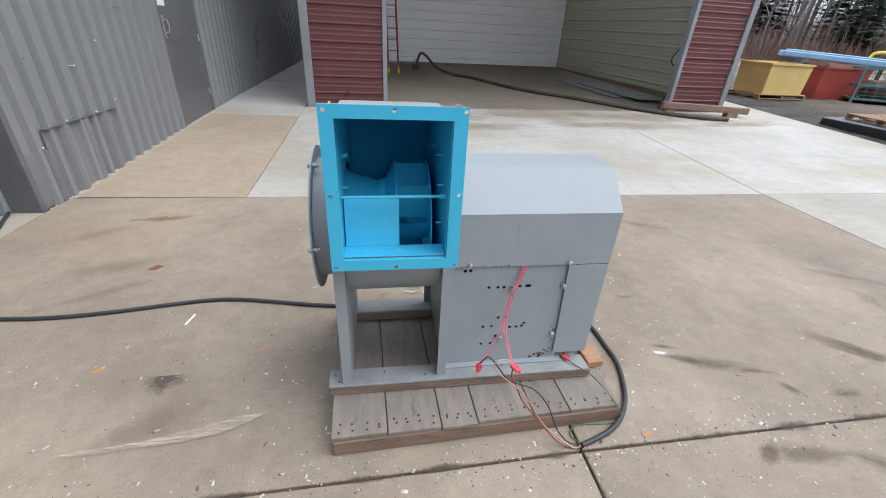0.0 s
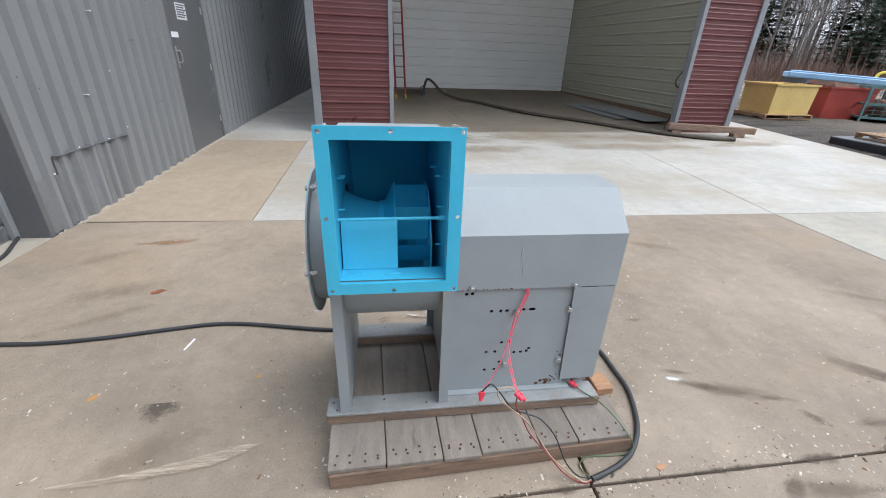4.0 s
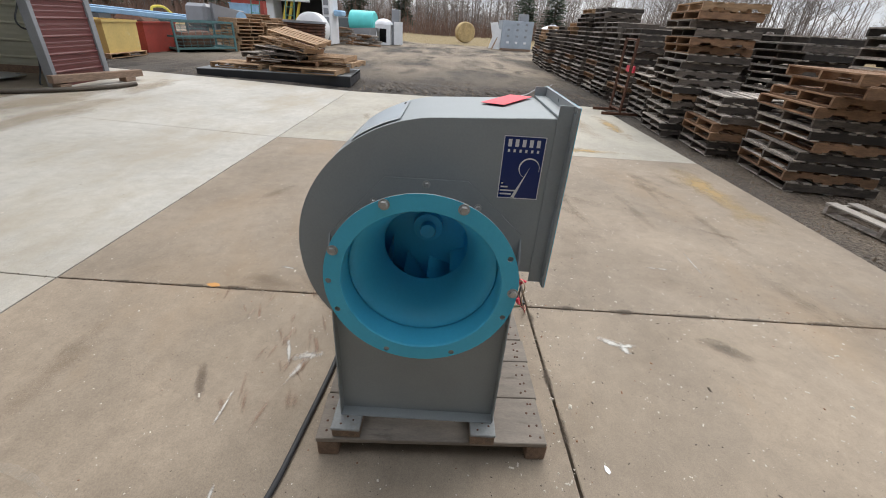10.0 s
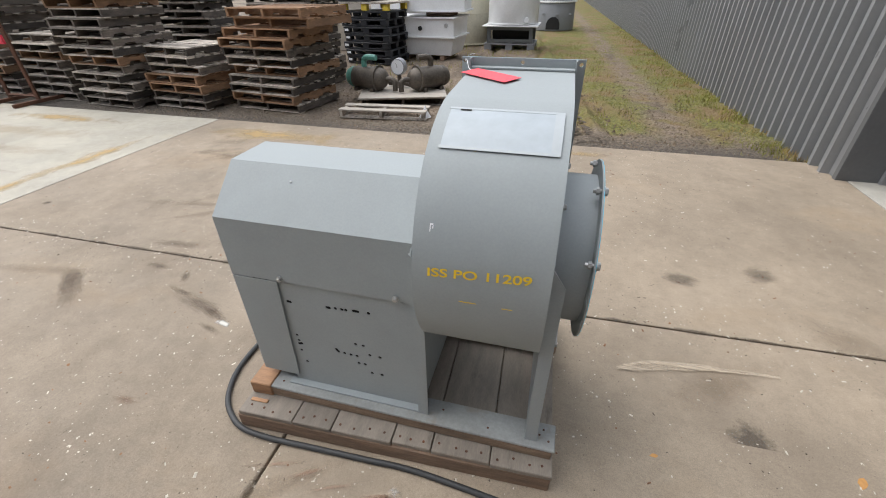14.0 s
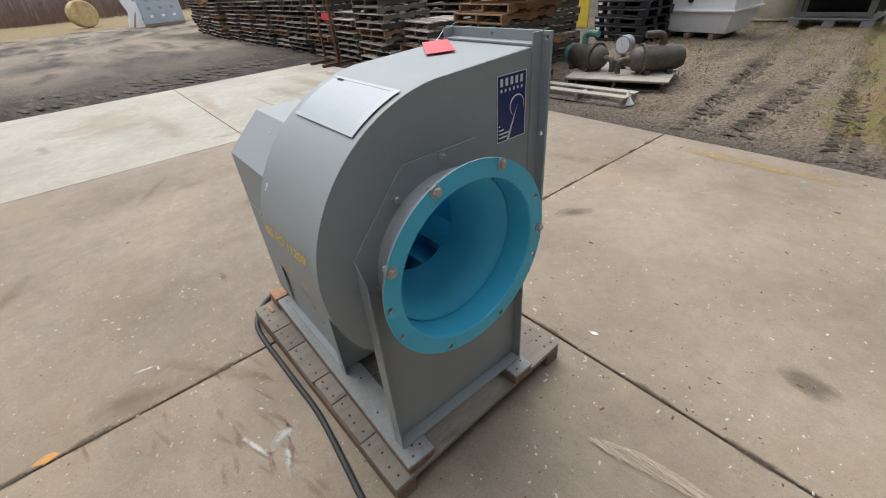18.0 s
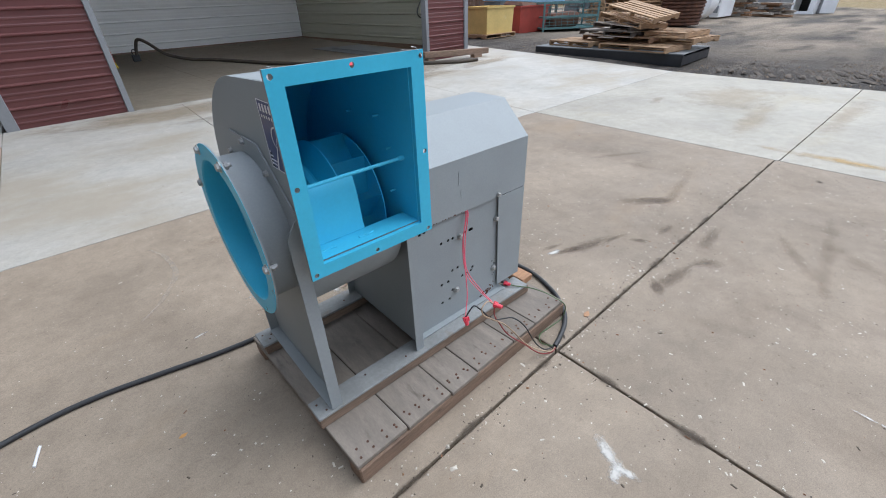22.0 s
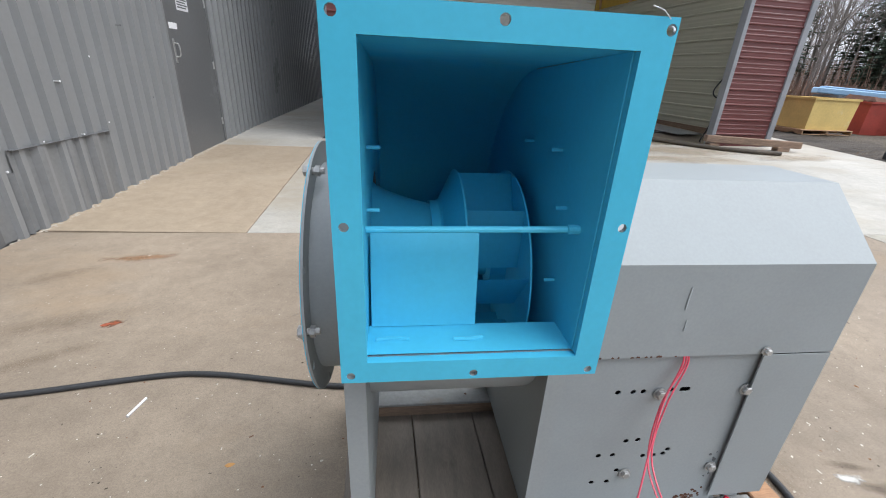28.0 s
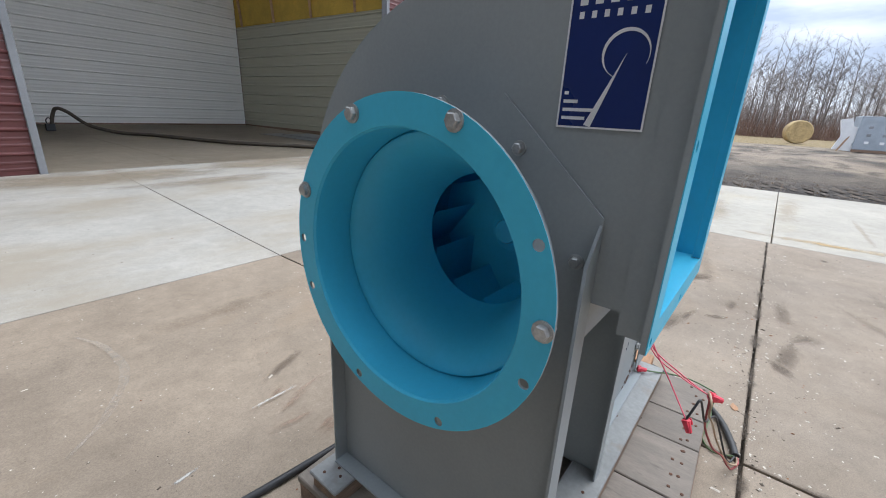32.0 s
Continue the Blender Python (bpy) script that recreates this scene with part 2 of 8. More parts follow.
TRIM_GREY = mat("grey_trim_paint", (0.25, 0.26, 0.275), 0.4, dark=0.88, light=1.1, fine=40, broad=1.5, bump=0.03)
SIDING_RED = mat("maroon_painted_siding", (0.13, 0.043, 0.041), 0.36, dark=0.92, light=1.08, fine=30, broad=1.0, bump=0, spots=(0.145, 0.05, 0.047), spot_scale=2)
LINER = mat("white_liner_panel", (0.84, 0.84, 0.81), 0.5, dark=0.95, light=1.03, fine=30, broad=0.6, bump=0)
# own yellow tint; tone also lowered to shade this wall against the opening
LINER_YELLOW_DIM = mat("yellowed_dimmed_liner_panel", (0.47, 0.465, 0.37), 0.5, dark=0.95, light=1.03, fine=30, broad=0.6, bump=0)
INSUL = mat("yellow_insulation", (0.62, 0.42, 0.08), 0.9, dark=0.8, light=1.1, fine=30, broad=2, bump=0.3)
SKID_WOOD = mat("grey_skid_plank", (0.225, 0.195, 0.165), 0.8, dark=0.8, light=1.15, fine=60, broad=7, bump=0.1, vary=0.15, stretch=(4, 1.0, 3), spots=(0.12, 0.10, 0.085), spot_scale=5, spot_at=(0.6, 0.75))
RUNNER_WOOD = mat("brown_runner_timber", (0.25, 0.168, 0.118), 0.8, dark=0.65, light=1.25, fine=50, broad=6, bump=0.2, vary=0.15, stretch=(0.7, 6, 6), spots=(0.12, 0.08, 0.06), spot_scale=4)
FRESH_WOOD = mat("fresh_orange_timber", (0.36, 0.20, 0.11), 0.75, dark=0.75, light=1.2, fine=50, broad=6, bump=0.12, vary=0.15, stretch=(1, 6, 6))
PALLET_GREY = mat("weathered_pallet_wood", (0.345, 0.305, 0.262), 0.85, dark=0.5, light=1.4, fine=30, broad=5, bump=0.2, vary=0.55, stretch=(3, 1, 4), spots=(0.07, 0.06, 0.055), spot_scale=3)
# stringer wood darkened to carry the shade in the stack gaps
PALLET_DARK = mat("gap_shade_pallet_wood", (0.085, 0.07, 0.058), 0.85, dark=0.5, light=1.4, fine=30, broad=5, bump=0.2, vary=0.6, stretch=(3, 1, 4), spots=(0.05, 0.042, 0.036), spot_scale=3)
PALLET_TAN = mat("newer_pallet_wood", (0.38, 0.245, 0.14), 0.8, dark=0.7, light=1.25, fine=30, broad=5, bump=0.15, vary=0.25, stretch=(3, 1, 4), spots=(0.25, 0.17, 0.11), spot_scale=3)
PALLET_BROWN = mat("brown_pallet_wood", (0.26, 0.15, 0.085), 0.85, dark=0.65, light=1.25, fine=30, broad=5, bump=0.2, vary=0.25, stretch=(3, 1, 4))
BLACK_PLASTIC = mat("black_pallet_plastic", (0.018, 0.02, 0.024), 0.5, dark=0.8, light=1.3, fine=40, broad=5, bump=0.05)
YELLOW = mat("yellow_paint", (0.75, 0.56, 0.07), 0.5, dark=0.85, light=1.08, fine=30, broad=2, bump=0.05, spots=(0.55, 0.4, 0.1), spot_scale=2)
RUBBER = mat("black_cable_rubber", (0.035, 0.037, 0.04), 0.6, dark=0.85, light=1.25, fine=80, broad=10, bump=0.08)
PINK_WIRE = mat("pinkish_red_wire_insulation", (0.70, 0.10, 0.15), 0.35, dark=0.9, light=1.1, bump=0)
RED_WIRE = mat("red_wire_insulation", (0.72, 0.05, 0.085), 0.35, dark=0.9, light=1.1, bump=0)
PINK_CARD = mat("red_card", (0.8, 0.075, 0.1), 0.55, dark=0.95, light=1.05, bump=0.02)
GREEN_WIRE = mat("green_wire_insulation", (0.1, 0.16, 0.07), 0.4, dark=0.9, light=1.1, bump=0)
BROWN_WIRE = mat("tan_wire_insulation", (0.42, 0.3, 0.2), 0.4, dark=0.9, light=1.1, bump=0)
BLUE_LABEL = mat("dark_blue_label", (0.003, 0.02, 0.14), 0.25, dark=0.95, light=1.05, bump=0)
WHITE_PRINT = mat("white_print", (0.78, 0.79, 0.82), 0.35, dark=0.97, light=1.02, bump=0)
RAIL_PAINT = mat("dusty_grey_painted_timber", (0.30, 0.312, 0.308), 0.65, dark=0.75, light=1.1, fine=60, broad=5, bump=0.06, spots=(0.24, 0.20, 0.16), spot_at=(0.56, 0.74), spot_scale=7)
PATCH_GREY = mat("duller_grey_sheet_paint", (0.19, 0.197, 0.203), 0.4, dark=0.85, light=1.1, fine=30, broad=1.5, bump=0.03)
STENCIL = mat("yellow_stencil_paint", (0.80, 0.53, 0.02), 0.5, dark=0.9, light=1.05, bump=0)
# the housing's blue, brightened to stand for light reaching the wheel
WHEEL_BLUE = mat("light_lifted_wheel_blue", (0.075, 0.62, 0.90), 0.42, spec=0.35, dark=0.95, light=1.05, fine=90, broad=4, bump=0)
FILM = mat("clear_taped_film_sheet", (0.37, 0.42, 0.46), 0.36, dark=0.94, light=1.05, fine=20, broad=10, bump=0.02, spec=0.5)
TAPE = mat("pale_tape", (0.40, 0.44, 0.465), 0.35, dark=0.95, light=1.05, bump=0.05)
WHITE_PAINT = mat("white_paint", (0.76, 0.77, 0.78), 0.45, dark=0.9, light=1.05, fine=30, broad=2, bump=0.03, spots=(0.55, 0.55, 0.54), spot_scale=2, spot_at=(0.66, 0.8))


# ---- building blocks ----
from mathutils.geometry import tessellate_polygon


def rise(y):
    """Height of the paving and yard: level round the machine, rising gently to the shed."""
    return float(np.interp(y, (3.86, 9.0, 17.0), (0.0, 0.18, 0.30)))


def thing(name, at, label, category, group="", kind=""):
    return tagged(_at(new(name), at), label, category, group, kind)


def _at(ob, at):
    ob.location = at
    return ob


def root_at(ob):
    place = Vector()
    while ob is not None:
        place += ob.location
        ob = ob.parent
    return place


def part(name, bm, material, parent=None, label="", angle=35, kind="", category=""):
    """One mesh object under a thing or a part, from a bmesh in world metres (or about the thing's own base when that stands at 0)."""
    me = bpy.data.meshes.new(name)
    if parent is not None:
        bmesh.ops.translate(bm, verts=bm.verts, vec=-root_at(parent))
    bm.to_mesh(me)
    bm.free()
    for m in material if isinstance(material, (list, tuple)) else (material,):
        me.materials.append(m)
    if angle:
        for p in me.polygons:
            p.use_smooth = True
        me.set_sharp_from_angle(angle=radians(angle))
    ob = new(name, me)
    ob.parent = parent
    return tagged(ob, label, category, "", kind)


def box(x0, x1, y0, y1, z0, z1, bev=0.0, into=None):
    bm = bmesh.new()
    vs = [bm.verts.new((x, y, z)) for x in (x0, x1) for y in (y0, y1) for z in (z0, z1)]
    for q in ((0, 1, 3, 2), (4, 6, 7, 5), (0, 4, 5, 1), (2, 3, 7, 6), (0, 2, 6, 4), (1, 5, 7, 3)):
        bm.faces.new([vs[i] for i in q])
    if bev:
        bmesh.ops.bevel(bm, geom=bm.edges[:], offset=bev, segments=1, affect="EDGES")
    bmesh.ops.recalc_face_normals(bm, faces=bm.faces)
    return merged(into, bm) if into is not None else bm


def merged(*bms):
    """Joins bmeshes into the first."""
    first = bms[0]
    for other in bms[1:]:
        at = {v: first.verts.new(v.co) for v in other.verts}
        for f in other.faces:
            g = first.faces.new([at[v] for v in f.verts])
            g.material_index = f.material_index
        other.free()
    return first


def moved(bm, m):
    bmesh.ops.transform(bm, matrix=m, verts=bm.verts)
    return bm


AXIS = {"x": lambda u, v, w: (w, u, v), "y": lambda u, v, w: (u, w, v), "z": lambda u, v, w: (u, v, w)}


def plate(outer, holes, axis, a, b):
    """A flat plate with holes: outlines in the plane across the axis, from a to b along it."""
    bm = bmesh.new()
    put = AXIS[axis]
    loops = [outer, *holes]
    tris = tessellate_polygon([[Vector((u, v, 0)) for u, v in loop] for loop in loops])
    near = [bm.verts.new(put(u, v, a)) for loop in loops for u, v in loop]
    far = [bm.verts.new(put(u, v, b)) for loop in loops for u, v in loop]
    for t in tris:
        bm.faces.new([near[i] for i in t])
        bm.faces.new([far[i] for i in reversed(t)])
    k = 0
    for loop in loops:
        n = len(loop)
        for i in range(n):
            j = (i + 1) % n
            bm.faces.new([near[k + i], near[k + j], far[k + j], far[k + i]])
        k += n
    bmesh.ops.recalc_face_normals(bm, faces=bm.faces)
    return bm


def disc(u, v, r, n=12, start=0.0):
    return [(u + r * math.cos(start + 2 * math.pi * i / n), v + r * math.sin(start + 2 * math.pi * i / n)) for i in range(n)]


def rect(u0, u1, v0, v1):
    return [(u0, v0), (u1, v0), (u1, v1), (u0, v1)]


def lathe(profile, axis, u, v, n=48, closed=False):
    """Turns a profile of (radius, place along the axis) round an axis through (u, v)."""
    bm = bmesh.new()
    put = AXIS[axis]
    rings = []
    for r, w in profile:
        rings.append([bm.verts.new(put(u + r * math.cos(2 * math.pi * i / n), v + r * math.sin(2 * math.pi * i / n), w)) for i in range(n)] if r > 1e-6 else [bm.verts.new(put(u, v, w))] * n)
    pairs = list(zip(rings, rings[1:])) + ([(rings[-1], rings[0])] if closed else [])
    for p, q in pairs:
        for i in range(n):
            j = (i + 1) % n
            vs = [p[i], p[j], q[j], q[i]]
            vs = [x for k, x in enumerate(vs) if x not in vs[:k]]
            if len(vs) > 2:
                bm.faces.new(vs)
    bmesh.ops.recalc_face_normals(bm, faces=bm.faces)
    return bm


def smooth_line(points, steps=6):
    pts = [Vector(p) for p in points]
    if len(pts) < 3:
        return pts
    ext = [2 * pts[0] - pts[1], *pts, 2 * pts[-1] - pts[-2]]
    out = []
    for p0, p1, p2, p3 in zip(ext, ext[1:], ext[2:], ext[3:]):
        for s in range(steps):
            t = s / steps
            out.append(0.5 * (2 * p1 + (p2 - p0) * t + (2 * p0 - 5 * p1 + 4 * p2 - p3) * t * t + (3 * p1 - p0 - 3 * p2 + p3) * t ** 3))
    return out + [pts[-1]]


def tube(points, r, n=8, steps=6, r_end=None):
    """A round cable or rod along points; r_end tapers it."""
    line = smooth_line(points, steps) if steps else [Vector(p) for p in points]
    bm = bmesh.new()
    rings = []
    side = Vector((0, 0, 1))
    for i, p in enumerate(line):
        way = (line[min(i + 1, len(line) - 1)] - line[max(i - 1, 0)]).normalized()
        side = side - way * side.dot(way)
        if side.length < 1e-3:
            side = way.orthogonal()
        side.normalize()
        other = way.cross(side)
        rr = r if r_end is None else r + (r_end - r) * i / max(len(line) - 1, 1)
        rings.append([bm.verts.new(p + rr * (math.cos(2 * math.pi * k / n) * side + math.sin(2 * math.pi * k / n) * other)) for k in range(n)])
    for a, b in zip(rings, rings[1:]):
        for k in range(n):
            bm.faces.new([a[k], a[(k + 1) % n], b[(k + 1) % n], b[k]])
    bm.faces.new(list(reversed(rings[0])))
    bm.faces.new(rings[-1])
    bmesh.ops.recalc_face_normals(bm, faces=bm.faces)
    return bm


def strip(line, x0, x1, thick=0.0):
    """A bent sheet: a line of (y, z) carried along x; thick gives it depth to its left."""
    bm = bmesh.new()
    a = [bm.verts.new((x0, y, z)) for y, z in line]
    b = [bm.verts.new((x1, y, z)) for y, z in line]
    for i in range(len(line) - 1):
        bm.faces.new([a[i], a[i + 1], b[i + 1], b[i]])
    if thick:
        bmesh.ops.recalc_face_normals(bm, faces=bm.faces)
        bmesh.ops.solidify(bm, geom=bm.faces[:], thickness=thick)
    bmesh.ops.recalc_face_normals(bm, faces=bm.faces)
    return bm


def hull(points, axis, a, b):
    return plate(points, [], axis, a, b)


def bolt(x, y, z, axis, way, r=0.011, shank=0.0):
    """A hex bolt with a washer, its head towards way (+1 or -1) along the axis; shank: how far its thread sticks out behind."""
    put = {"x": (y, z, x), "y": (x, z, y), "z": (x, y, z)}[axis]
    u, v, w = put
    bm = lathe([(0, w), (r * 1.35, w), (r * 1.35, w + way * 0.003), (0, w + way * 0.003)], axis, u, v, 14)
    merged(bm, lathe([(r, w + way * 0.003), (r, w + way * 0.010), (r * 0.8, w + way * 0.012), (0, w + way * 0.012)], axis, u, v, 6))
    if shank:
        merged(bm, lathe([(0, w), (r * 0.55, w), (r * 0.55, w - way * shank), (0, w - way * shank)], axis, u, v, 8))
        merged(bm, lathe([(r * 0.95, w - way * 0.012), (r * 0.95, w - way * 0.021), (0, w - way * 0.021)], axis, u, v, 6))
    return bm


# ---- ground, paving and buildings ----
def ground_material():
    m = bpy.data.materials.new("yard_dirt_and_grass")
    m.use_nodes = True
    nt = m.node_tree
    b = nt.nodes["Principled BSDF"]
    b.inputs["Roughness"].default_value = 0.95
    co = nt.nodes.new("ShaderNodeTexCoord")
    sep = nt.nodes.new("ShaderNodeSeparateXYZ")
    nt.links.new(co.outputs["Object"], sep.inputs[0])

    def tex(scale, detail=5, stretch=None):
        n = nt.nodes.new("ShaderNodeTexNoise")
        n.inputs["Scale"].default_value, n.inputs["Detail"].default_value = scale, detail
        if stretch:
            mp = nt.nodes.new("ShaderNodeMapping")
            mp.inputs["Scale"].default_value = stretch
            nt.links.new(co.outputs["Object"], mp.inputs[0])
            nt.links.new(mp.outputs[0], n.inputs[0])
        else:
            nt.links.new(co.outputs["Object"], n.inputs[0])
        return n.outputs[0]

    def ramp(src, lo, hi, a=0.0, c=1.0):
        r = nt.nodes.new("ShaderNodeMapRange")
        r.inputs[1].default_value, r.inputs[2].default_value, r.inputs[3].default_value, r.inputs[4].default_value = lo, hi, a, c
        nt.links.new(src, r.inputs[0])
        return r.outputs[0]

    def op(kind, a, c):
        n = nt.nodes.new("ShaderNodeMath")
        n.operation = kind
        for k, v in enumerate((a, c)):
            if isinstance(v, (int, float)):
                n.inputs[k].default_value = v
            else:
                nt.links.new(v, n.inputs[k])
        return n.outputs[0]

    def blend(fac, a, c):
        n = nt.nodes.new("ShaderNodeMix")
        n.data_type = "RGBA"
        for k, v in ((0, fac), (6, a), (7, c)):
            if isinstance(v, tuple):
                n.inputs[k].default_value = (*v, 1)
            else:
                nt.links.new(v, n.inputs[k])
        return n.outputs[2]

    x, y = sep.outputs[0], sep.outputs[1]
    fine, mid, wide = tex(28), tex(3.2), tex(0.35)
    dirt = blend(ramp(fine, 0.35, 0.7), (0.06, 0.049, 0.039), (0.18, 0.15, 0.118))
    dirt = blend(ramp(wide, 0.42, 0.62), dirt, (0.08, 0.07, 0.06))
    # the dark churned strip beside the paving, drier and paler lanes further out
    dirt = blend(op("MULTIPLY", ramp(x, 12.0, 17.0), ramp(tex(0.5, 7, (0.3, 1, 1)), 0.38, 0.58, 0.0, 0.95)), dirt, (0.30, 0.245, 0.185))
    dirt = blend(ramp(tex(0.9, 8, (0.35, 1, 1)), 0.54, 0.66, 0.0, 0.75), dirt, (0.045, 0.037, 0.031))
    mud = blend(ramp(fine, 0.3, 0.65), (0.11, 0.083, 0.06), (0.29, 0.225, 0.165))
    dirt = blend(op("MULTIPLY", ramp(y, -2.2, -3.0), ramp(x, 9.0, 3.0)), dirt, mud)
    dirt = blend(op("MULTIPLY", op("MULTIPLY", ramp(y, -2.2, -3.0), ramp(x, 9.0, 3.0)), ramp(tex(2.6, 7, (1, 0.22, 1)), 0.52, 0.64, 0.0, 0.5)), dirt, (0.075, 0.055, 0.04))
    dirt = blend(op("MULTIPLY", op("MULTIPLY", ramp(x, 12.5, 9.6), ramp(x, 7.5, 9.0)), ramp(tex(2.4, 7, (0.22, 1, 1)), 0.44, 0.54, 0.0, 0.9)), dirt, (0.03, 0.025, 0.021))
    grass = blend(ramp(fine, 0.3, 0.7), (0.085, 0.09, 0.024), (0.235, 0.215, 0.065))
    grass = blend(ramp(tex(1.3, 8), 0.45, 0.6), grass, (0.21, 0.145, 0.07))
    # grass by the long wall, with two worn wheel lanes, and a dry field far out
    lane = op("MULTIPLY", ramp(x, 0.5, -0.7), ramp(y, -2.2, -3.6))
    side = op("ADD", op("MULTIPLY", lane, 1.0), op("MULTIPLY", ramp(y, -5.5, -12.0), ramp(x, 1.6, 0.4)))
    side = ramp(op("ADD", op("ADD", side, mid), -0.85), 0.0, 0.3)
    worn = op("MULTIPLY", ramp(op("ABSOLUTE", op("ADD", op("ADD", x, op("MULTIPLY", y, 0.045)), 1.72), 0.0), 0.1, 0.4, 1, 0), ramp(mid, 0.35, 0.5))
    side = op("MULTIPLY", side, op("SUBTRACT", 1.0, worn))
    colour = blend(side, dirt, grass)
    field = blend(ramp(mid, 0.4, 0.65), (0.30, 0.225, 0.115), (0.21, 0.165, 0.085))
    far = ramp(op("ADD", op("ADD", x, op("MULTIPLY", wide, 8.0)), op("MULTIPLY", y, 0.2)), 43.0, 45.0)
    colour = blend(far, colour, field)
    nt.links.new(colour, b.inputs["Base Color"])
    bp = nt.nodes.new("ShaderNodeBump")
    bp.inputs["Strength"].default_value, bp.inputs["Distance"].default_value = 0.9, 0.08
    nt.links.new(op("ADD", fine, op("MULTIPLY", mid, 1.5)), bp.inputs["Height"])
    nt.links.new(bp.outputs[0], b.inputs["Normal"])
    return m


GROUND = ground_material()


def build_ground():
    xs = sorted({-400, -150, -60, -30, -15, -8, -4.5, *np.arange(-3.0, 5.99, 0.1).round(3), *np.arange(6.0, 20.01, 0.2).round(3), *range(21, 60, 2), 70, 90, 130, 200, 400})
    ys = sorted({-400, -200, -120, -90, *range(-80, -16, 4), *np.arange(-14.0, -8.01, 0.25).round(3), *np.arange(-8.0, -2.0, 0.1).round(3), *np.arange(-2.0, 12.01, 0.25).round(3), 3.86, 9.0, 13, 15, 17, 20, 25, 30, 40, 60, 90, 150, 250, 400})
    bm = bmesh.new()
    rows = []
    for y in ys:
        row = []
        for x in xs:
            paved = -3.6 < x < 9.3 and -2.15 < y < 21
            shed = -1.4 < x < 8.6 and 8 < y < 18
            z = rise(y) - (0.05 if paved or shed else 0.02)
            if not paved and -14 < y < 12 and x < 20:
                z += 0.03 * noise.noise((x * 1.7, y * 1.7, 3)) + 0.016 * noise.noise((x * 6, y * 6, 1)) + 0.012 * noise.noise((x * 13, y * 13, 5))
                # tyre ruts beside the paving and off its corner
                if y < -2.5:
                    for c, slope in ((0.79, 0.14), (0.36, 0.03), (-0.47, 0.14), (-0.9, 0.14)):
                        d = x - c + slope * (y + 2.4)
                        z += (0.05 * math.exp(-((abs(d) - 0.19) / 0.07) ** 2) - 0.085 * math.exp(-(d / 0.11) ** 2)) * min(1, (-2.5 - y) * 2) * (0.6 + 0.8 * noise.noise((x * 2, y * 1.5, 7)))
                if 9.3 < x < 12.5 and -2 < y < 4:
                    z -= 0.06 * abs(math.sin(y * 4.0 + x * 0.6)) * max(0.0, noise.noise((x * 0.6, y * 0.4, 9)) + 0.35)
            row.append(bm.verts.new((x, y, z)))
        rows.append(row)
    for a, b in zip(rows, rows[1:]):
        for i in range(len(a) - 1):
            bm.faces.new([a[i], a[i + 1], b[i + 1], b[i]])
    ob = part("ground", bm, GROUND, angle=60)
    return tagged(ob, "dark churned dirt yard with gravel and patchy grass", "ground", kind="structure")


build_ground()


def slab(corners, material, parent, gap=0.004):
    """One paving slab from four corners, shrunk by half a joint, 40 mm deep with a small worn edge."""
    cx, cy = sum(c[0] for c in corners) / 4, sum(c[1] for c in corners) / 4
    bm = bmesh.new()
    top = [bm.verts.new((x - math.copysign(gap, x - cx), y - math.copysign(gap, y - cy), rise(y) - 0.003)) for x, y in corners]
    inner = [bm.verts.new((x - math.copysign(gap + 0.005, x - cx), y - math.copysign(gap + 0.005, y - cy), rise(y))) for x, y in corners]
    low = [bm.verts.new((v.co.x, v.co.y, v.co.z - 0.042)) for v in top]
    bm.faces.new(inner)
    for i in range(4):
        j = (i + 1) % 4
        bm.faces.new([top[i], top[j], inner[j], inner[i]])
        bm.faces.new([low[i], low[j], top[j], top[i]])
    bmesh.ops.recalc_face_normals(bm, faces=bm.faces)
    return part("slab", bm, material, parent, angle=0)


def front_of_shed(x):
    return 8.15 + 0.056 * (x + 1.17)


pavement = tagged(new("pavement"), "concrete apron of grey, tan and pale slabs with dark dirty joints", "pavement", kind="structure")
GX, GY = (-2.86, 0.905, 4.68), (-2.2, 0.91, 3.95)


def joint_y(x):
    """The long middle joint runs a little askew."""
    return float(np.interp(x, (-2.86, 0.905, 4.68), (0.82, 0.905, 0.945)))


for i in range(2):
    for j in range(2):
        x0, x1 = GX[i], GX[i + 1]
        slab([(x0, joint_y(x0) if j else GY[0]), (x1, joint_y(x1) if j else GY[0]), (x1, GY[2] if j else joint_y(x1)), (x0, GY[2] if j else joint_y(x0))], CONC_BROWN if i else CONC_GREY, pavement, 0.007)
for y0, y1 in ((-2.2, 0.91), (0.91, 3.95), (3.95, 6.9), (6.9, 10.0)):
    slab(rect(4.68, 9.35, y0, y1) if y0 < 6 else [(8.05, 6.9), (9.35, 6.9), (9.35, 10.6), (8.05, 10.6)], CONC_CREAM if y0 < 3.8 else CONC_WHITE, pavement, 0.006)
slab([(4.68, 6.9), (8.05, 6.9), (8.05, front_of_shed(8.05)), (4.68, front_of_shed(4.68))], CONC_WHITE, pavement, 0.003)
for x0, x1 in ((-1.275, 0.905), (0.905, 4.68)):
    slab(rect(x0, x1, 3.95, 6.9), CONC_WHITE, pavement, 0.0045)
    slab([(x0, 6.9), (x1, 6.9), (x1, front_of_shed(x1)), (x0, front_of_shed(x0))], CONC_WHITE, pavement, 0.003)
slab([(-2.9, 3.98), (-1.275, 3.95), (-1.275, 5.74), (-2.83, 5.74)], CONC_TAN, pavement, 0.003)
slab([(-2.83, 5.74), (-1.275, 5.74), (-1.275, 7.4), (-2.76, 7.4)], CONC_TAN, pavement, 0.003)
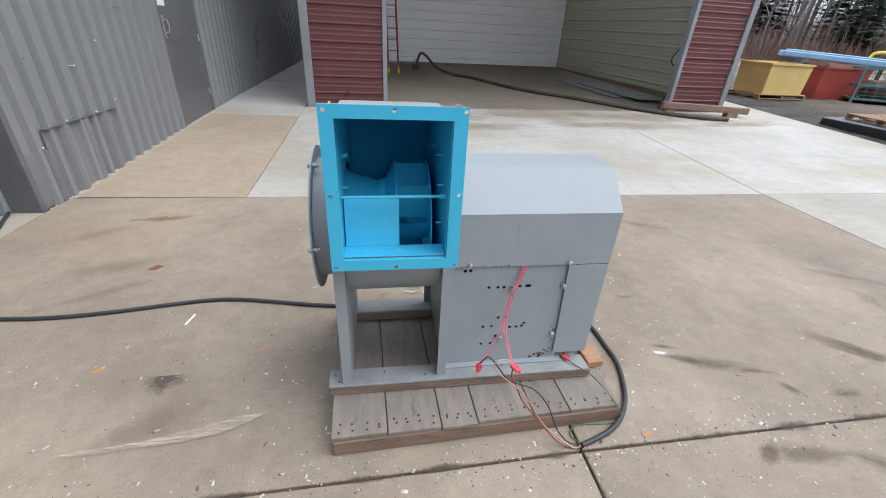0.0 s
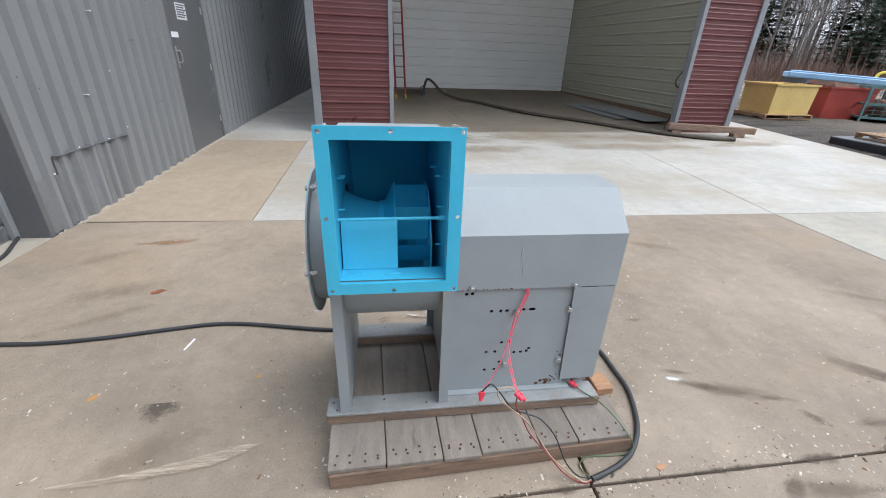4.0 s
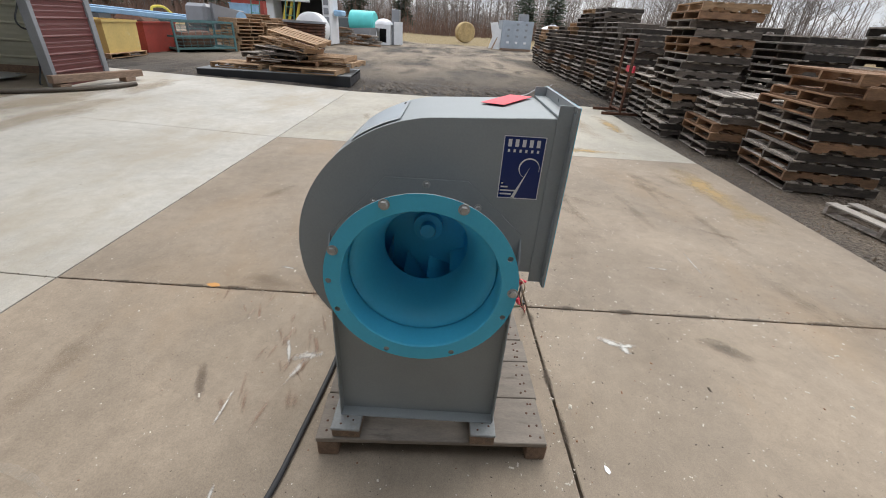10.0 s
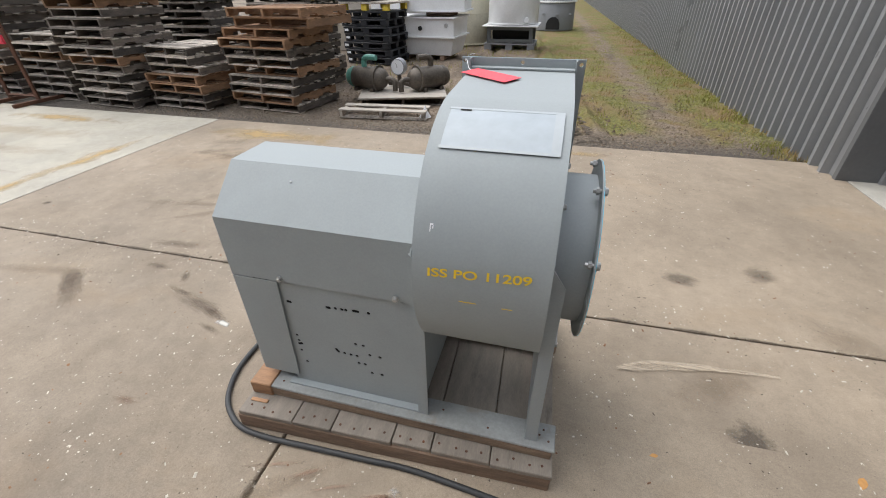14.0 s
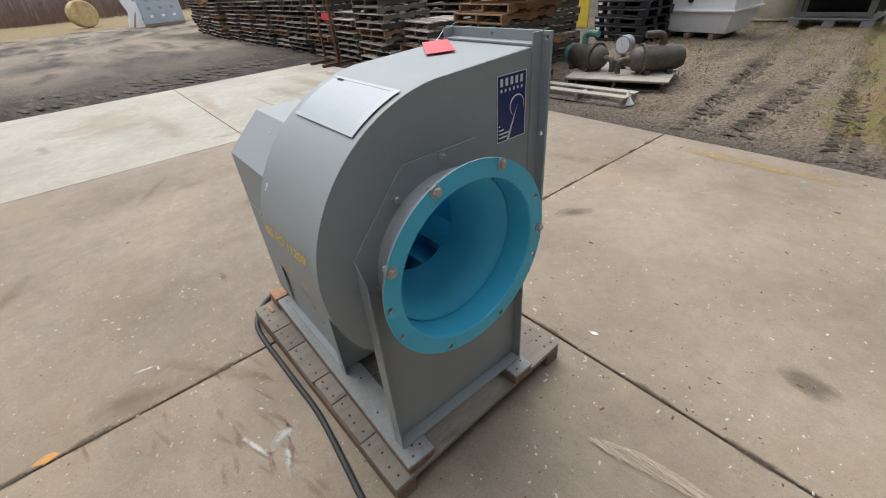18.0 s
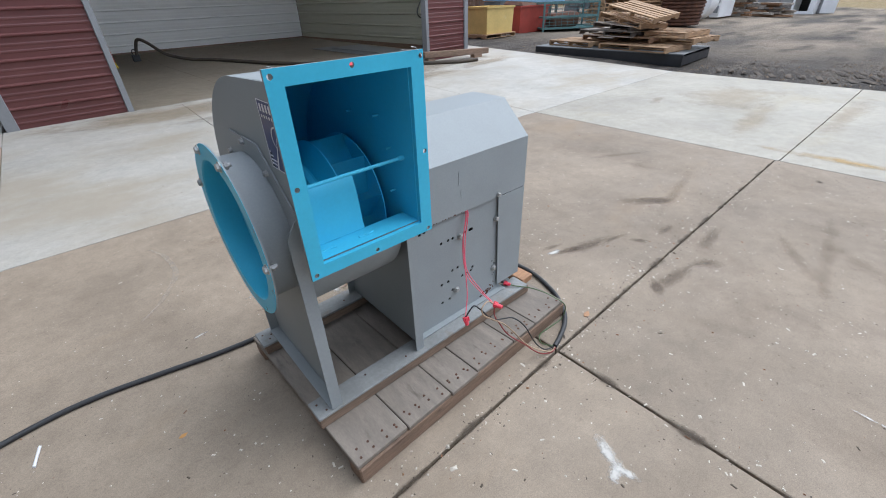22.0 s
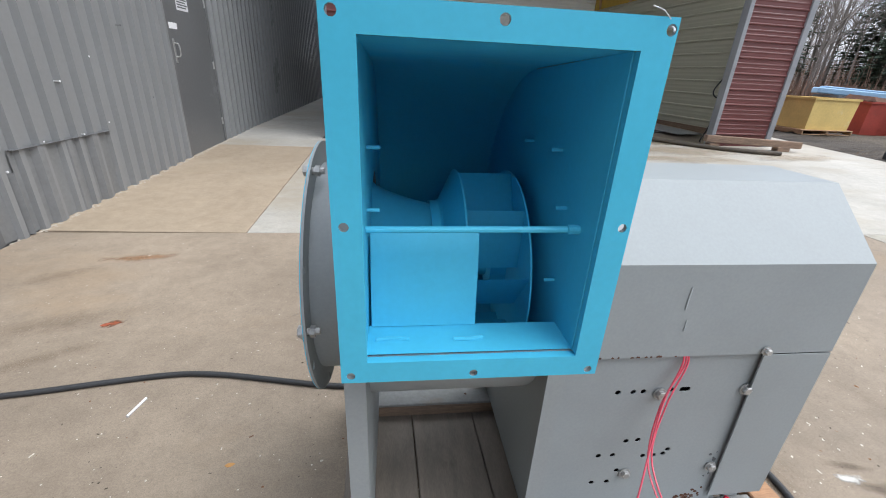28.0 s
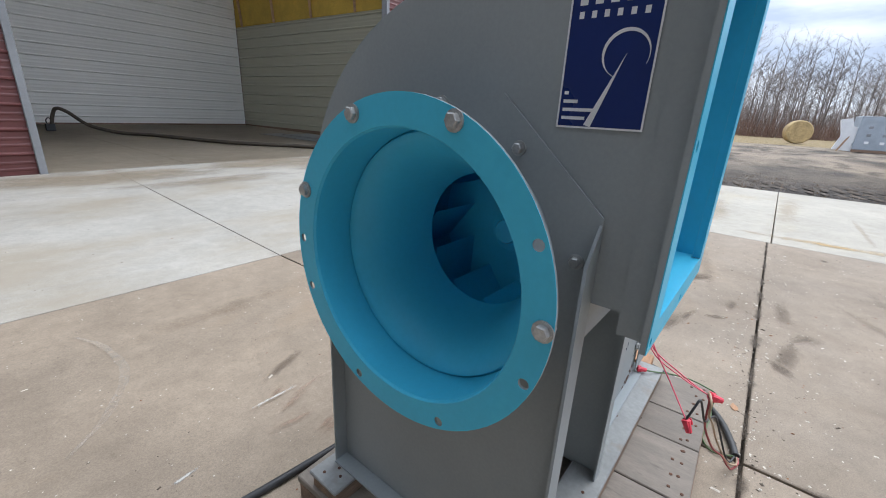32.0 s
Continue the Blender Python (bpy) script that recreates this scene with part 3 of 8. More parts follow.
slab([(-2.76, 7.4), (-1.275, 7.4), (-1.275, 9.0), (-2.7, 9.0)], CONC_WHITE, pavement, 0.003)
slab([(-2.72, 9.0), (-1.19, 9.0), (-1.7, 17.0), (-2.5, 17.0)], CONC_WHITE, pavement, 0.003)
slab([(-2.5, 17.0), (-1.7, 17.0), (-1.9, 24.0), (-2.4, 24.0)], CONC_WHITE, pavement, 0.003)
slab([(-3.5, -1.75), (-2.86, -1.75), (-2.86, 3.62), (-3.5, 3.62)], CONC_WHITE, pavement, 0.006)


def ribbed(length, height, pitch, depth, top_w, base_w, minor=0.0):
    """Trapezoid-ribbed sheet in the xz plane, ribs upright, standing proud towards -y."""
    line = []
    x = 0.0
    while x < length - 1e-6:
        flat = pitch - base_w
        seg = [(x, 0)]
        if minor:
            for f in (0.33, 0.66):
                m = x + flat * f
                seg += [(m - 0.02, 0), (m - 0.008, -minor), (m + 0.008, -minor), (m + 0.02, 0)]
        seg += [(x + flat, 0), (x + flat + (base_w - top_w) / 2, -depth), (x + flat + (base_w + top_w) / 2, -depth)]
        line += [p for p in seg if p[0] <= length]
        x += pitch
    line.append((length, 0))
    bm = bmesh.new()
    a = [bm.verts.new((u, v, 0)) for u, v in line]
    b = [bm.verts.new((u, v, height)) for u, v in line]
    for i in range(len(line) - 1):
        bm.faces.new([a[i], a[i + 1], b[i + 1], b[i]])
    return bm


def wall_pose(p, q, z=0.0):
    """Places a sheet drawn along x so that it runs from p to q with its front on the right-hand side."""
    return Matrix.Translation((p[0], p[1], z)) @ Matrix.Rotation(math.atan2(q[1] - p[1], q[0] - p[0]), 4, "Z")


def wall_sheet(name, p, q, z0, z1, parent, material=SIDING_GREY, pitch=0.205, depth=0.048, flip=False, minor=0.0):
    d = math.dist(p, q)
    bm = ribbed(d, z1 - z0, pitch, depth, 0.045, 0.085, minor)
    if flip:
        bmesh.ops.scale(bm, vec=(1, -1, 1), verts=bm.verts)
    bmesh.ops.recalc_face_normals(bm, faces=bm.faces)
    return part(name, moved(bm, wall_pose(p, q, z0)), material, parent, angle=20)


# top is out of view; raised to block sky light from the blower
WALL_H = 7.5
CORNER_A, FAR_A = (-2.885, 3.66), (-2.30, 24.0)
CORNER_B, FAR_B = (-2.78, -1.78), (-1.20, -62.0)


def on_a(y):
    return (CORNER_A[0] + (FAR_A[0] - CORNER_A[0]) * (y - CORNER_A[1]) / (FAR_A[1] - CORNER_A[1]), y)


# the long grey steel building: a wall either side of a wide roll-up door, with a personnel door
wall_west = tagged(new("wall_west"), "long dark grey ribbed steel wall with dents and screws", "wall", kind="structure")
D0, D1 = 6.58, 7.69
wall_sheet("siding_sheet", on_a(3.66), on_a(D0 - 0.06), 0.0, WALL_H, wall_west)
wall_sheet("siding_sheet", on_a(D1 + 0.06), on_a(24.0), 0.1, WALL_H, wall_west)
wall_sheet("siding_sheet", on_a(D0 - 0.06), on_a(D1 + 0.06), 2.32, WALL_H, wall_west)
wall_sheet("siding_sheet", CORNER_B, FAR_B, -0.03, WALL_H, wall_west, flip=True, depth=0.075)
skin = lambda p, q, t, z0, z1: hull([p, q, (q[0] - t - 0.09, q[1]), (p[0] - t - 0.09, p[1])], "z", z0, z1)
part("wall_core", skin((on_a(3.66)[0] - 0.004, 3.66), (on_a(D0 - 0.06)[0] - 0.004, D0 - 0.06), 0.26, -0.05, WALL_H), DOOR_GREY, wall_west)
part("wall_core", skin((on_a(D1 + 0.06)[0] - 0.004, D1 + 0.06), (on_a(24)[0] - 0.004, 24.0), 0.26, -0.05, WALL_H), DOOR_GREY, wall_west)
part("wall_core", skin((on_a(D0 - 0.06)[0] - 0.004, D0 - 0.06), (on_a(D1 + 0.06)[0] - 0.004, D1 + 0.06), 0.26, 2.32, WALL_H), DOOR_GREY, wall_west)
part("wall_core", skin((CORNER_B[0] - 0.004, CORNER_B[1]), (FAR_B[0] - 0.004, FAR_B[1]), 0.26, -0.05, WALL_H), DOOR_GREY, wall_west)
part("lintel", box(-3.24, -2.82, -1.78, 3.66, 4.0, WALL_H), SIDING_GREY, wall_west)
# low patches of newer sheet lapped over the wall, held by screws
for y0, y1, z1 in ((3.94, 5.03, 0.645), (3.672, 3.935, 0.49)):
    bm = ribbed(y1 - y0, z1 - 0.012, 0.305, 0.045, 0.055, 0.115, 0.0)
    bmesh.ops.recalc_face_normals(bm, faces=bm.faces)
    part("patch_sheet", moved(bm, wall_pose((on_a(y0)[0] + 0.014, y0), (on_a(y1)[0] + 0.014, y1), 0.012)), PATCH_GREY, wall_west, "low patch of overlapping grey sheet", angle=20)
part("patch_edge", moved(box(0.0, 1.09, -0.05, 0.0, 0.0, 0.003), wall_pose((on_a(3.94)[0] + 0.014, 3.94), (on_a(5.03)[0] + 0.014, 5.03), 0.642)), DOOR_GREY, wall_west, "bent upper edge of a patch", angle=20)
# pale and dark screw heads
for y, z, pale in ((5.0, 1.85, 1), (5.03, 1.3, 1), (4.70, 0.655, 1), (4.25, 0.66, 1), (5.06, 0.72, 1), (3.86, 0.505, 1), (3.8, 1.62, 0), (3.74, 1.72, 0), (3.85, 1.3, 0), (4.03, 1.2, 0), (4.6, 1.1, 1), (5.6, 1.6, 0), (5.9, 0.9, 0), (4.4, 2.2, 0), (5.5, 2.3, 0), (6.1, 1.9, 0), (8.6, 1.4, 0), (9.3, 2.0, 0), (10.2, 1.2, 0)):
    part("screw", lathe([(0, on_a(y)[0] + 0.053), (0.007, on_a(y)[0] + 0.051), (0.009, on_a(y)[0] + 0.046), (0.004, on_a(y)[0] + 0.045), (0.004, on_a(y)[0])], "x", y, z, 8), WHITE_PRINT if pale else GREY_DARK, wall_west)
# jambs of the roll-up door opening
part("jamb_trim", box(-3.24, -2.862, 3.612, 3.672, -0.03, 4.0, 0.004), DOOR_GREY, wall_west, "flat folded grey corner trim")
part("jamb_trim", box(-3.24, -2.755, -1.795, -1.735, -0.03, 4.0, 0.004), DOOR_GREY, wall_west, "flat folded grey corner trim")


def sectional_door():
    ob = tagged(new("door_1"), "closed dark grey sectional roll-up door", "door", kind="structure")
    z, h = 0.015, 0.53
    while z < 4.0:
        prof = [(-3.2, z), (-3.155, z + 0.004), (-3.15, z + 0.02)]
        for k in range(1, 4):
            c = z + h * k / 4
            prof += [(-3.15, c - 0.022), (-3.168, c - 0.008), (-3.168, c + 0.008), (-3.15, c + 0.022)]
        prof += [(-3.15, z + h - 0.02), (-3.155, z + h - 0.006), (-3.2, z + h - 0.002)]
        part("door_section", plate(prof, [], "y", -1.72, 3.6), DOOR_GREY, ob, angle=20)
        z += h
    part("track_trim", box(-3.15, -3.10, 3.56, 3.611, 0, 4.0, 0.004), TRIM_GREY, ob)
    part("track_trim", box(-3.15, -3.10, -1.734, -1.69, 0, 4.0, 0.004), TRIM_GREY, ob)
    return ob


# plate() across y takes (x, z) pairs
sectional_door()


def steel_door():
    ob = tagged(new("door_2"), "closed dark grey steel personnel door with notices", "door", kind="structure")
    m = wall_pose(on_a(D0), on_a(D1), 0.095)
    w = D1 - D0
    for nm, bm in (("door_leaf", box(0.0, w, -0.02, 0.03, 0.01, 2.13, 0.003)), ("door_frame", box(-0.06, 0.0, -0.035, 0.05, -0.02, 2.2, 0.003)),
                   ("door_frame", box(w, w + 0.06, -0.035, 0.05, -0.02, 2.2, 0.003)), ("door_frame", box(-0.06, w + 0.06, -0.035, 0.05, 2.135, 2.22, 0.003))):
        part(nm, moved(bm, m), DOOR_GREY, ob)
    part("door_handle", moved(merged(tube([(0.075, -0.022, 1.24), (0.085, -0.07, 1.26), (0.085, -0.07, 1.38), (0.075, -0.022, 1.40)], 0.009), box(0.045, 0.09, -0.026, -0.018, 1.17, 1.45, 0.003)), m), STEEL, ob, "worn steel pull handle")
    part("notice", moved(box(0.30, 0.60, -0.025, -0.021, 1.79, 2.0), m), WHITE_PRINT, ob, "white notice with grey printed lines")
    for k in range(6):
        part("printed_line", moved(box(0.32, 0.58 - 0.04 * (k % 2), -0.0275, -0.0255, 1.966 - k * 0.03, 1.982 - k * 0.03), m), GREY_DARK, ob)
    part("notice", moved(box(0.02, 0.22, -0.025, -0.021, 1.56, 1.63), m), WHITE_PRINT, ob, "small white notice")
    for z in (0.3, 1.1, 1.9):
        part("hinge", moved(lathe([(0, z), (0.011, z), (0.011, z + 0.1), (0, z + 0.1)], "z", w - 0.005, -0.03, 10), m), STEEL, ob)
    return ob


steel_door()

# ---- the open shed ----
SH = Matrix.Translation((-1.17, 8.15, 0)) @ Matrix.Rotation(radians(3.2), 4, "Z")
# SHH: unseen roof height, set tall to let more sky light in
SW, SD, SHH = 9.0, 8.55, 8.4


def shed_part(nm, bm, material, parent, label="", angle=30):
    return part(nm, moved(bm, SH), material, parent, label, angle)


shed = tagged(new("shed_walls"), "open-fronted pole shed with maroon steel panels and white lining", "shed", kind="structure")


def red_panel(x0, x1, parent):
    bm = ribbed(SHH, x1 - x0, 0.286, 0.024, 0.012, 0.05, 0.005)
    # ribs run level: turn the sheet on its side
    bmesh.ops.transform(bm, matrix=Matrix.Rotation(radians(-90), 4, "Y"), verts=bm.verts)
    bmesh.ops.transform(bm, matrix=Matrix.Translation((x1, 0, 0.145)), verts=bm.verts)
    bmesh.ops.recalc_face_normals(bm, faces=bm.faces)
    return shed_part("front_panel", bm, SIDING_RED, parent, "maroon steel panel with level ribs", 20)


red_panel(0.06, 1.36, shed)
red_panel(7.68, 8.94, shed)
shed_part("panel_back", box(0.05, 1.37, 0.01, 0.11, 0.13, SHH), LINER, shed)
shed_part("panel_back", box(7.67, 8.95, 0.01, 0.11, 0.15, SHH), LINER, shed)
for x0, x1 in ((-0.06, 0.08), (1.34, 1.42), (7.60, 7.69), (8.92, 9.05)):
    shed_part("corner_trim", box(x0, x1, -0.04, 0.12, 0.12, SHH, 0.006), TRIM_GREY, shed, "grey steel corner trim")
# side and rear walls with level liner ribs inside
shed_part("side_wall", box(-0.04, 0.04, 0.12, SD + 0.1, 0.12, SHH), TRIM_GREY, shed)
shed_part("side_wall", box(SW + 0.0, SW + 0.1, 0.12, SD + 0.1, 0.12, SHH), SIDING_RED, shed)
shed_part("rear_wall", box(0.04, SW, SD + 0.02, SD + 0.12, 0.15, SHH), SIDING_RED, shed)


def liner_wall(length, z0, z1):
    bm = ribbed(z1 - z0, length, 0.305, 0.03, 0.02, 0.06, 0.004)
    bmesh.ops.transform(bm, matrix=Matrix.Rotation(radians(-90), 4, "Y"), verts=bm.verts)
    bmesh.ops.transform(bm, matrix=Matrix.Translation((length, 0, z0)), verts=bm.verts)
    bmesh.ops.recalc_face_normals(bm, faces=bm.faces)
    return bm


shed_part("liner_sheet", moved(liner_wall(SW - 0.1, 0.25, SHH), Matrix.Translation((0.05, SD, 0))), LINER, shed, "white ribbed lining sheets", 20)
shed_part("liner_sheet", moved(liner_wall(SD - 0.15, 0.22, 3.62), Matrix.Translation((SW - 0.03, SD, 0)) @ Matrix.Rotation(radians(-90), 4, "Z")), LINER_YELLOW_DIM, shed, "yellowed ribbed lining sheets in a shade-darkened tone", 20)
shed_part("liner_sheet", moved(liner_wall(SD - 0.15, 0.22, 3.62), Matrix.Translation((0.07, 0.12, 0)) @ Matrix.Rotation(radians(90), 4, "Z")), LINER, shed, "white ribbed lining sheets", 20)
shed_part("insulation", box(SW - 0.05, SW - 0.01, 0.14, SD - 0.02, 3.62, SHH), INSUL, shed, "yellow insulation between posts")
for k in range(5):
    y = 0.5 + k * 1.9
    shed_part("brace", tube([(SW - 0.07, y, 3.62), (SW - 0.55, y, SHH)], 0.05, 4, 0), PALLET_TAN, shed, "slanted wooden roof brace")
for x0, x1, y0, y1 in ((0.07, SW - 0.04, SD - 0.045, SD - 0.018), (SW - 0.075, SW - 0.05, 0.14, SD - 0.05)):
    shed_part("base_board", box(x0, x1, y0, y1, 0.2, 0.34), RUNNER_WOOD, shed, "dark treated base board")
shed_floor = tagged(new("shed_floor"), "dusty brown concrete shed floor", "floor", kind="structure")
for x0, x1 in ((0.0, 3.1), (3.1, 6.2), (6.2, SW)):
    bm = bmesh.new()
    vs = []
    for y in (0.0, 0.9, SD):
        for x in (x0 + 0.003, x1 - 0.003):
            w = SH @ Vector((x, y, 0))
            vs.append(bm.verts.new((w.x, w.y, rise(w.y) + 0.002)))
    for k in (0, 2):
        bm.faces.new([vs[k], vs[k + 1], vs[k + 3], vs[k + 2]])
    bmesh.ops.solidify(bm, geom=bm.faces[:], thickness=-0.05)
    bmesh.ops.recalc_face_normals(bm, faces=bm.faces)
    part("slab", bm, CONC_SHED, shed_floor)
shed_roof = tagged(new("ceiling"), "shed roof underside", "ceiling", kind="structure")
shed_part("roof_deck", hull([(-0.3, SHH + 0.02), (SW / 2, SHH + 1.5), (SW + 0.3, SHH + 0.02), (SW + 0.3, SHH + 0.12), (SW / 2, SHH + 1.62), (-0.3, SHH + 0.12)], "y", -0.4, SD + 0.3), LINER, shed_roof)
shed_part("gable", hull([(0, SHH), (SW, SHH), (SW / 2, SHH + 1.48)], "y", SD + 0.0, SD + 0.1), SIDING_RED, shed_roof)

# ---- the blower on its skid ----
CY, CZ = 1.541, 0.864          # shaft
XL, XR = -0.092, 0.288         # housing side plates
HEEL_R, BLADE_LAG = 0.15, 32    # inner edge of a wheel blade: radius, degrees ahead of its tip


def scroll_r(a):
    return float(np.interp(a, (-180, -124, -46, -28, 0, 45, 90), (0.275, 0.318, 0.372, 0.388, 0.405, 0.443, 0.484)))


def scroll_line(a0=-180, a1=90, step=5, off=0.0):
    return [(CY + (scroll_r(a) + off) * math.cos(radians(a)), CZ + (scroll_r(a) + off) * math.sin(radians(a))) for a in range(a0, a1 + 1, step)]


BEARER_WOOD = mat("dull_brown_bearer_timber", (0.27, 0.19, 0.135), 0.8, dark=0.6, light=1.2, fine=40, broad=5, bump=0.15, stretch=(0.7, 6, 6), spots=(0.17, 0.13, 0.10), spot_scale=4, spot_at=(0.55, 0.7))


def build_skid():
    sk = thing("wooden_skid", (0.46, 1.49, 0), "worn wooden skid of grey nailed planks on brown runners", "skid")
    turn = Matrix.Translation((0.46, 1.49, 0)) @ Matrix.Rotation(radians(2.1), 4, "Z")
    lo, hi = -0.655, 0.665
    edges = [lo, -0.42, -0.188, -0.025, 0.235, 0.41, hi]
    for a, b in zip(edges, edges[1:]):
        j = 0.008 * random.uniform(-1, 1)
        bm = box(a + 0.002, b - 0.002, -0.468 + j, 0.468 + j * 0.7, 0.083, 0.105 + random.uniform(-0.001, 0.002), 0.003)
        part("plank", moved(bm, turn), SKID_WOOD, sk)
        n = 4 if b - a > 0.2 else 3
        for y in (-0.435, 0.435, -0.41):
            for k in range(n):
                x = a + (b - a) * (k + 0.6) / (n + 0.2) + random.uniform(-0.008, 0.008)
                part("nail", moved(lathe([(0.0055, 0.104), (0.0055, 0.1075), (0, 0.1085)], "z", x, y + random.uniform(-0.012, 0.012), 6), turn), RUST, sk)
    for y0, y1 in ((-0.47, -0.385), (-0.04, 0.04), (0.385, 0.47)):
        part("runner", moved(box(lo + (0.005 if abs(y0) > 0.1 else 0.35), hi + 0.012, y0, y1, 0.0, 0.082, 0.006), turn), RUNNER_WOOD, sk, "brown rough-sawn timber runner")
    for y0, y1 in ((1.2255, 1.323), (1.7625, 1.873)):
        part("bearer", box(-0.198, 1.065, y0, y1, 0.1085, 0.155, 0.003), BEARER_WOOD, sk, "brown timber bearer under the machine")
    part("block", moved(box(0.61, 0.70, -0.235, -0.12, 0.1085, 0.150, 0.004), turn), FRESH_WOOD, sk, "orange offcut block")
    part("block", moved(box(0.555, 0.655, 0.2, 0.37, 0.1065, 0.175, 0.004), turn), FRESH_WOOD, sk, "orange offcut block")
    part("splinter", moved(box(0.56, 0.64, 0.395, 0.412, 0.106, 0.112, 0.002), turn), FRESH_WOOD, sk)
    part("knot_hole", moved(lathe([(0.012, 0.1058), (0, 0.1062)], "z", 0.285, -0.265, 10), turn), HOLE, sk)
    part("knot_hole", moved(lathe([(0.013, 0.1058), (0, 0.1062)], "z", -0.46, 0.02, 10), turn), HOLE, sk)
    return sk


def slots(points, r):
    """Round holes at the points; two that touch become one oblong slot."""
    left, out = list(points), []
    while left:
        x, z = left.pop(0)
        mate = next((q for q in left if math.dist(q, (x, z)) < 2.3 * r), None)
        if mate is None:
            out.append(disc(x, z, r, 10))
            continue
        left.remove(mate)
        left = [q for q in left if min(math.dist(q, (x, z)), math.dist(q, mate)) > 2.3 * r]
        t = math.atan2(mate[1] - z, mate[0] - x)
        out.append([(mate[0] + r * math.cos(t + b), mate[1] + r * math.sin(t + b)) for b in np.linspace(-1.57, 1.57, 6)] + [(x + r * math.cos(t + b), z + r * math.sin(t + b)) for b in np.linspace(1.57, 4.71, 6)])
    return out


def build_blower():
    bl = thing("centrifugal_blower", (0.45, 1.5, 0.153), "grey centrifugal blower with bright blue inside, standing on a skid", "blower")
    # flat base rails on timber bearers, nailed down
    for y0, y1, x0 in ((1.223, 1.325, -0.2), (1.76, 1.875, -0.208)):
        part("base_rail", box(x0, 1.05, y0, y1, 0.1555, 0.168, 0.003), RAIL_PAINT, bl, "dusty grey painted base rail")
        for x, d in ((x0 + 0.025, 0.02), (x0 + 0.045, -0.025), (x0 + 0.06, 0.0), (0.05, 0.02), (0.24, -0.015), (0.62, 0.01), (0.96, 0.02)):
            part("rail_nail", lathe([(0.0045, 0.168), (0.0045, 0.1695), (0, 0.170)], "z", x, (y0 + y1) / 2 + d, 7), RUST, bl)
    for x0, x1 in ((0.34, 0.39), (0.97, 1.02)):
        part("cross_member", box(x0, x1, 1.326, 1.759, 0.150, 0.168, 0.003), GREY_PAINT, bl)
    # housing
    hs = part("housing", plate([(1.152, 0.868), (1.235, 0.868), *scroll_line(-165, 90, 5)[0:], (1.152, 1.367)], [disc(CY, CZ, 0.238, 40)], "x", XL, XL + 0.005), [GREY_PAINT], bl, "grey side plate with a round inlet")
    part("side_plate", plate([(1.152, 0.868), (1.235, 0.868), *scroll_line(-165, 90, 5), (1.152, 1.367)], [disc(CY, CZ, 0.05, 16)], "x", XR - 0.005, XR), GREY_PAINT, bl)
    wrap = [(1.153, 0.8695), (1.232, 0.8695), *scroll_line(-165, 90, 3), (1.40, 1.3555), (1.153, 1.368)]
    part("scroll", strip(wrap, XL + 0.004, XR - 0.004, 0.004), GREY_PAINT, bl, "curved grey scroll sheet", 40)
    # blue painted inside skin
    inn = [(1.150, 0.8785), (1.236, 0.8785), *scroll_line(-162, 90, 3, -0.006), (1.40, 1.3495), (1.150, 1.362)]
    part("inner_scroll", strip(inn, XL + 0.006, XR - 0.006), BLUE_PAINT, bl, "bright blue inside of the scroll", 40)
    inner = [(1.150, 0.8755), (1.236, 0.8755), *scroll_line(-162, 90, 5, -0.007), (1.150, 1.362)]
    part("inner_plate", plate(inner, [disc(CY, CZ, 0.236, 40)], "x", XL + 0.0055, XL + 0.008), BLUE_PAINT, bl)
    part("inner_plate", plate(inner, [disc(CY, CZ, 0.04, 16)], "x", XR - 0.008, XR - 0.0055), BLUE_PAINT, bl)
    # outlet flange: a frame of angle bar, blue outside face, grey behind
    holes = [(-0.111, 1.386), (0.099, 1.388), (0.319, 1.388), (-0.109, 1.114), (0.315, 1.115), (0.101, 0.843), (-0.11, 0.845), (0.312, 0.842)]
    hl = [disc(x, z, 0.0075, 10) for x, z in holes]
    fl = part("outlet_flange", plate(rect(-0.126, 0.328, 0.831, 1.403), [rect(-0.082, 0.283, 0.872, 1.362), *hl], "y", 1.136, 1.1375), BLUE_PAINT, bl, "blue rectangular outlet flange with bolt holes")
    part("flange_back", plate(rect(-0.126, 0.328, 0.831, 1.403), [rect(-0.084, 0.285, 0.87, 1.364), *hl], "y", 1.1377, 1.1455), GREY_PAINT, fl)
    for bm in (box(-0.0965, -0.0915, 1.1457, 1.186, 0.834, 1.4025), box(0.2885, 0.2925, 1.1457, 1.186, 0.834, 1.4025),
               box(-0.09, 0.286, 1.1457, 1.186, 1.3685, 1.374), box(-0.09, 0.286, 1.1457, 1.182, 0.862, 0.868)):
        part("flange_leg", bm, GREY_PAINT, fl)
    for x0, x1, z0, z1 in ((-0.088, 0.288, 0.862, 0.8715), (-0.088, 0.288, 1.3625, 1.369), (-0.0905, -0.0825, 0.8725, 1.3615), (0.2835, 0.2905, 0.8725, 1.3615)):
        part("weld_edge", box(x0, x1, 1.1362, 1.156, z0, z1, 0.001), BLUE_PAINT, fl)
    # cut-off plate, stiffener rod, studs
    cut = strip([(1.231, 0.880), (1.236, 0.9), (1.243, 0.96), (1.252, 1.02), (1.262, 1.052), (1.272, 1.06)], -0.079, 0.118, 0.003)
    part("cutoff_plate", cut, BLUE_PAINT, bl, "pale blue cut-off plate across part of the outlet")
    for bm in (tube([(-0.07, 1.19, 0.879), (-0.04, 1.193, 0.88), (-0.01, 1.19, 0.879)], 0.004), tube([(0.07, 1.188, 0.879), (0.1, 1.186, 0.88), (0.125, 1.192, 0.879)], 0.0045)):
        part("weld_bead", bm, BLUE_PAINT, bl)
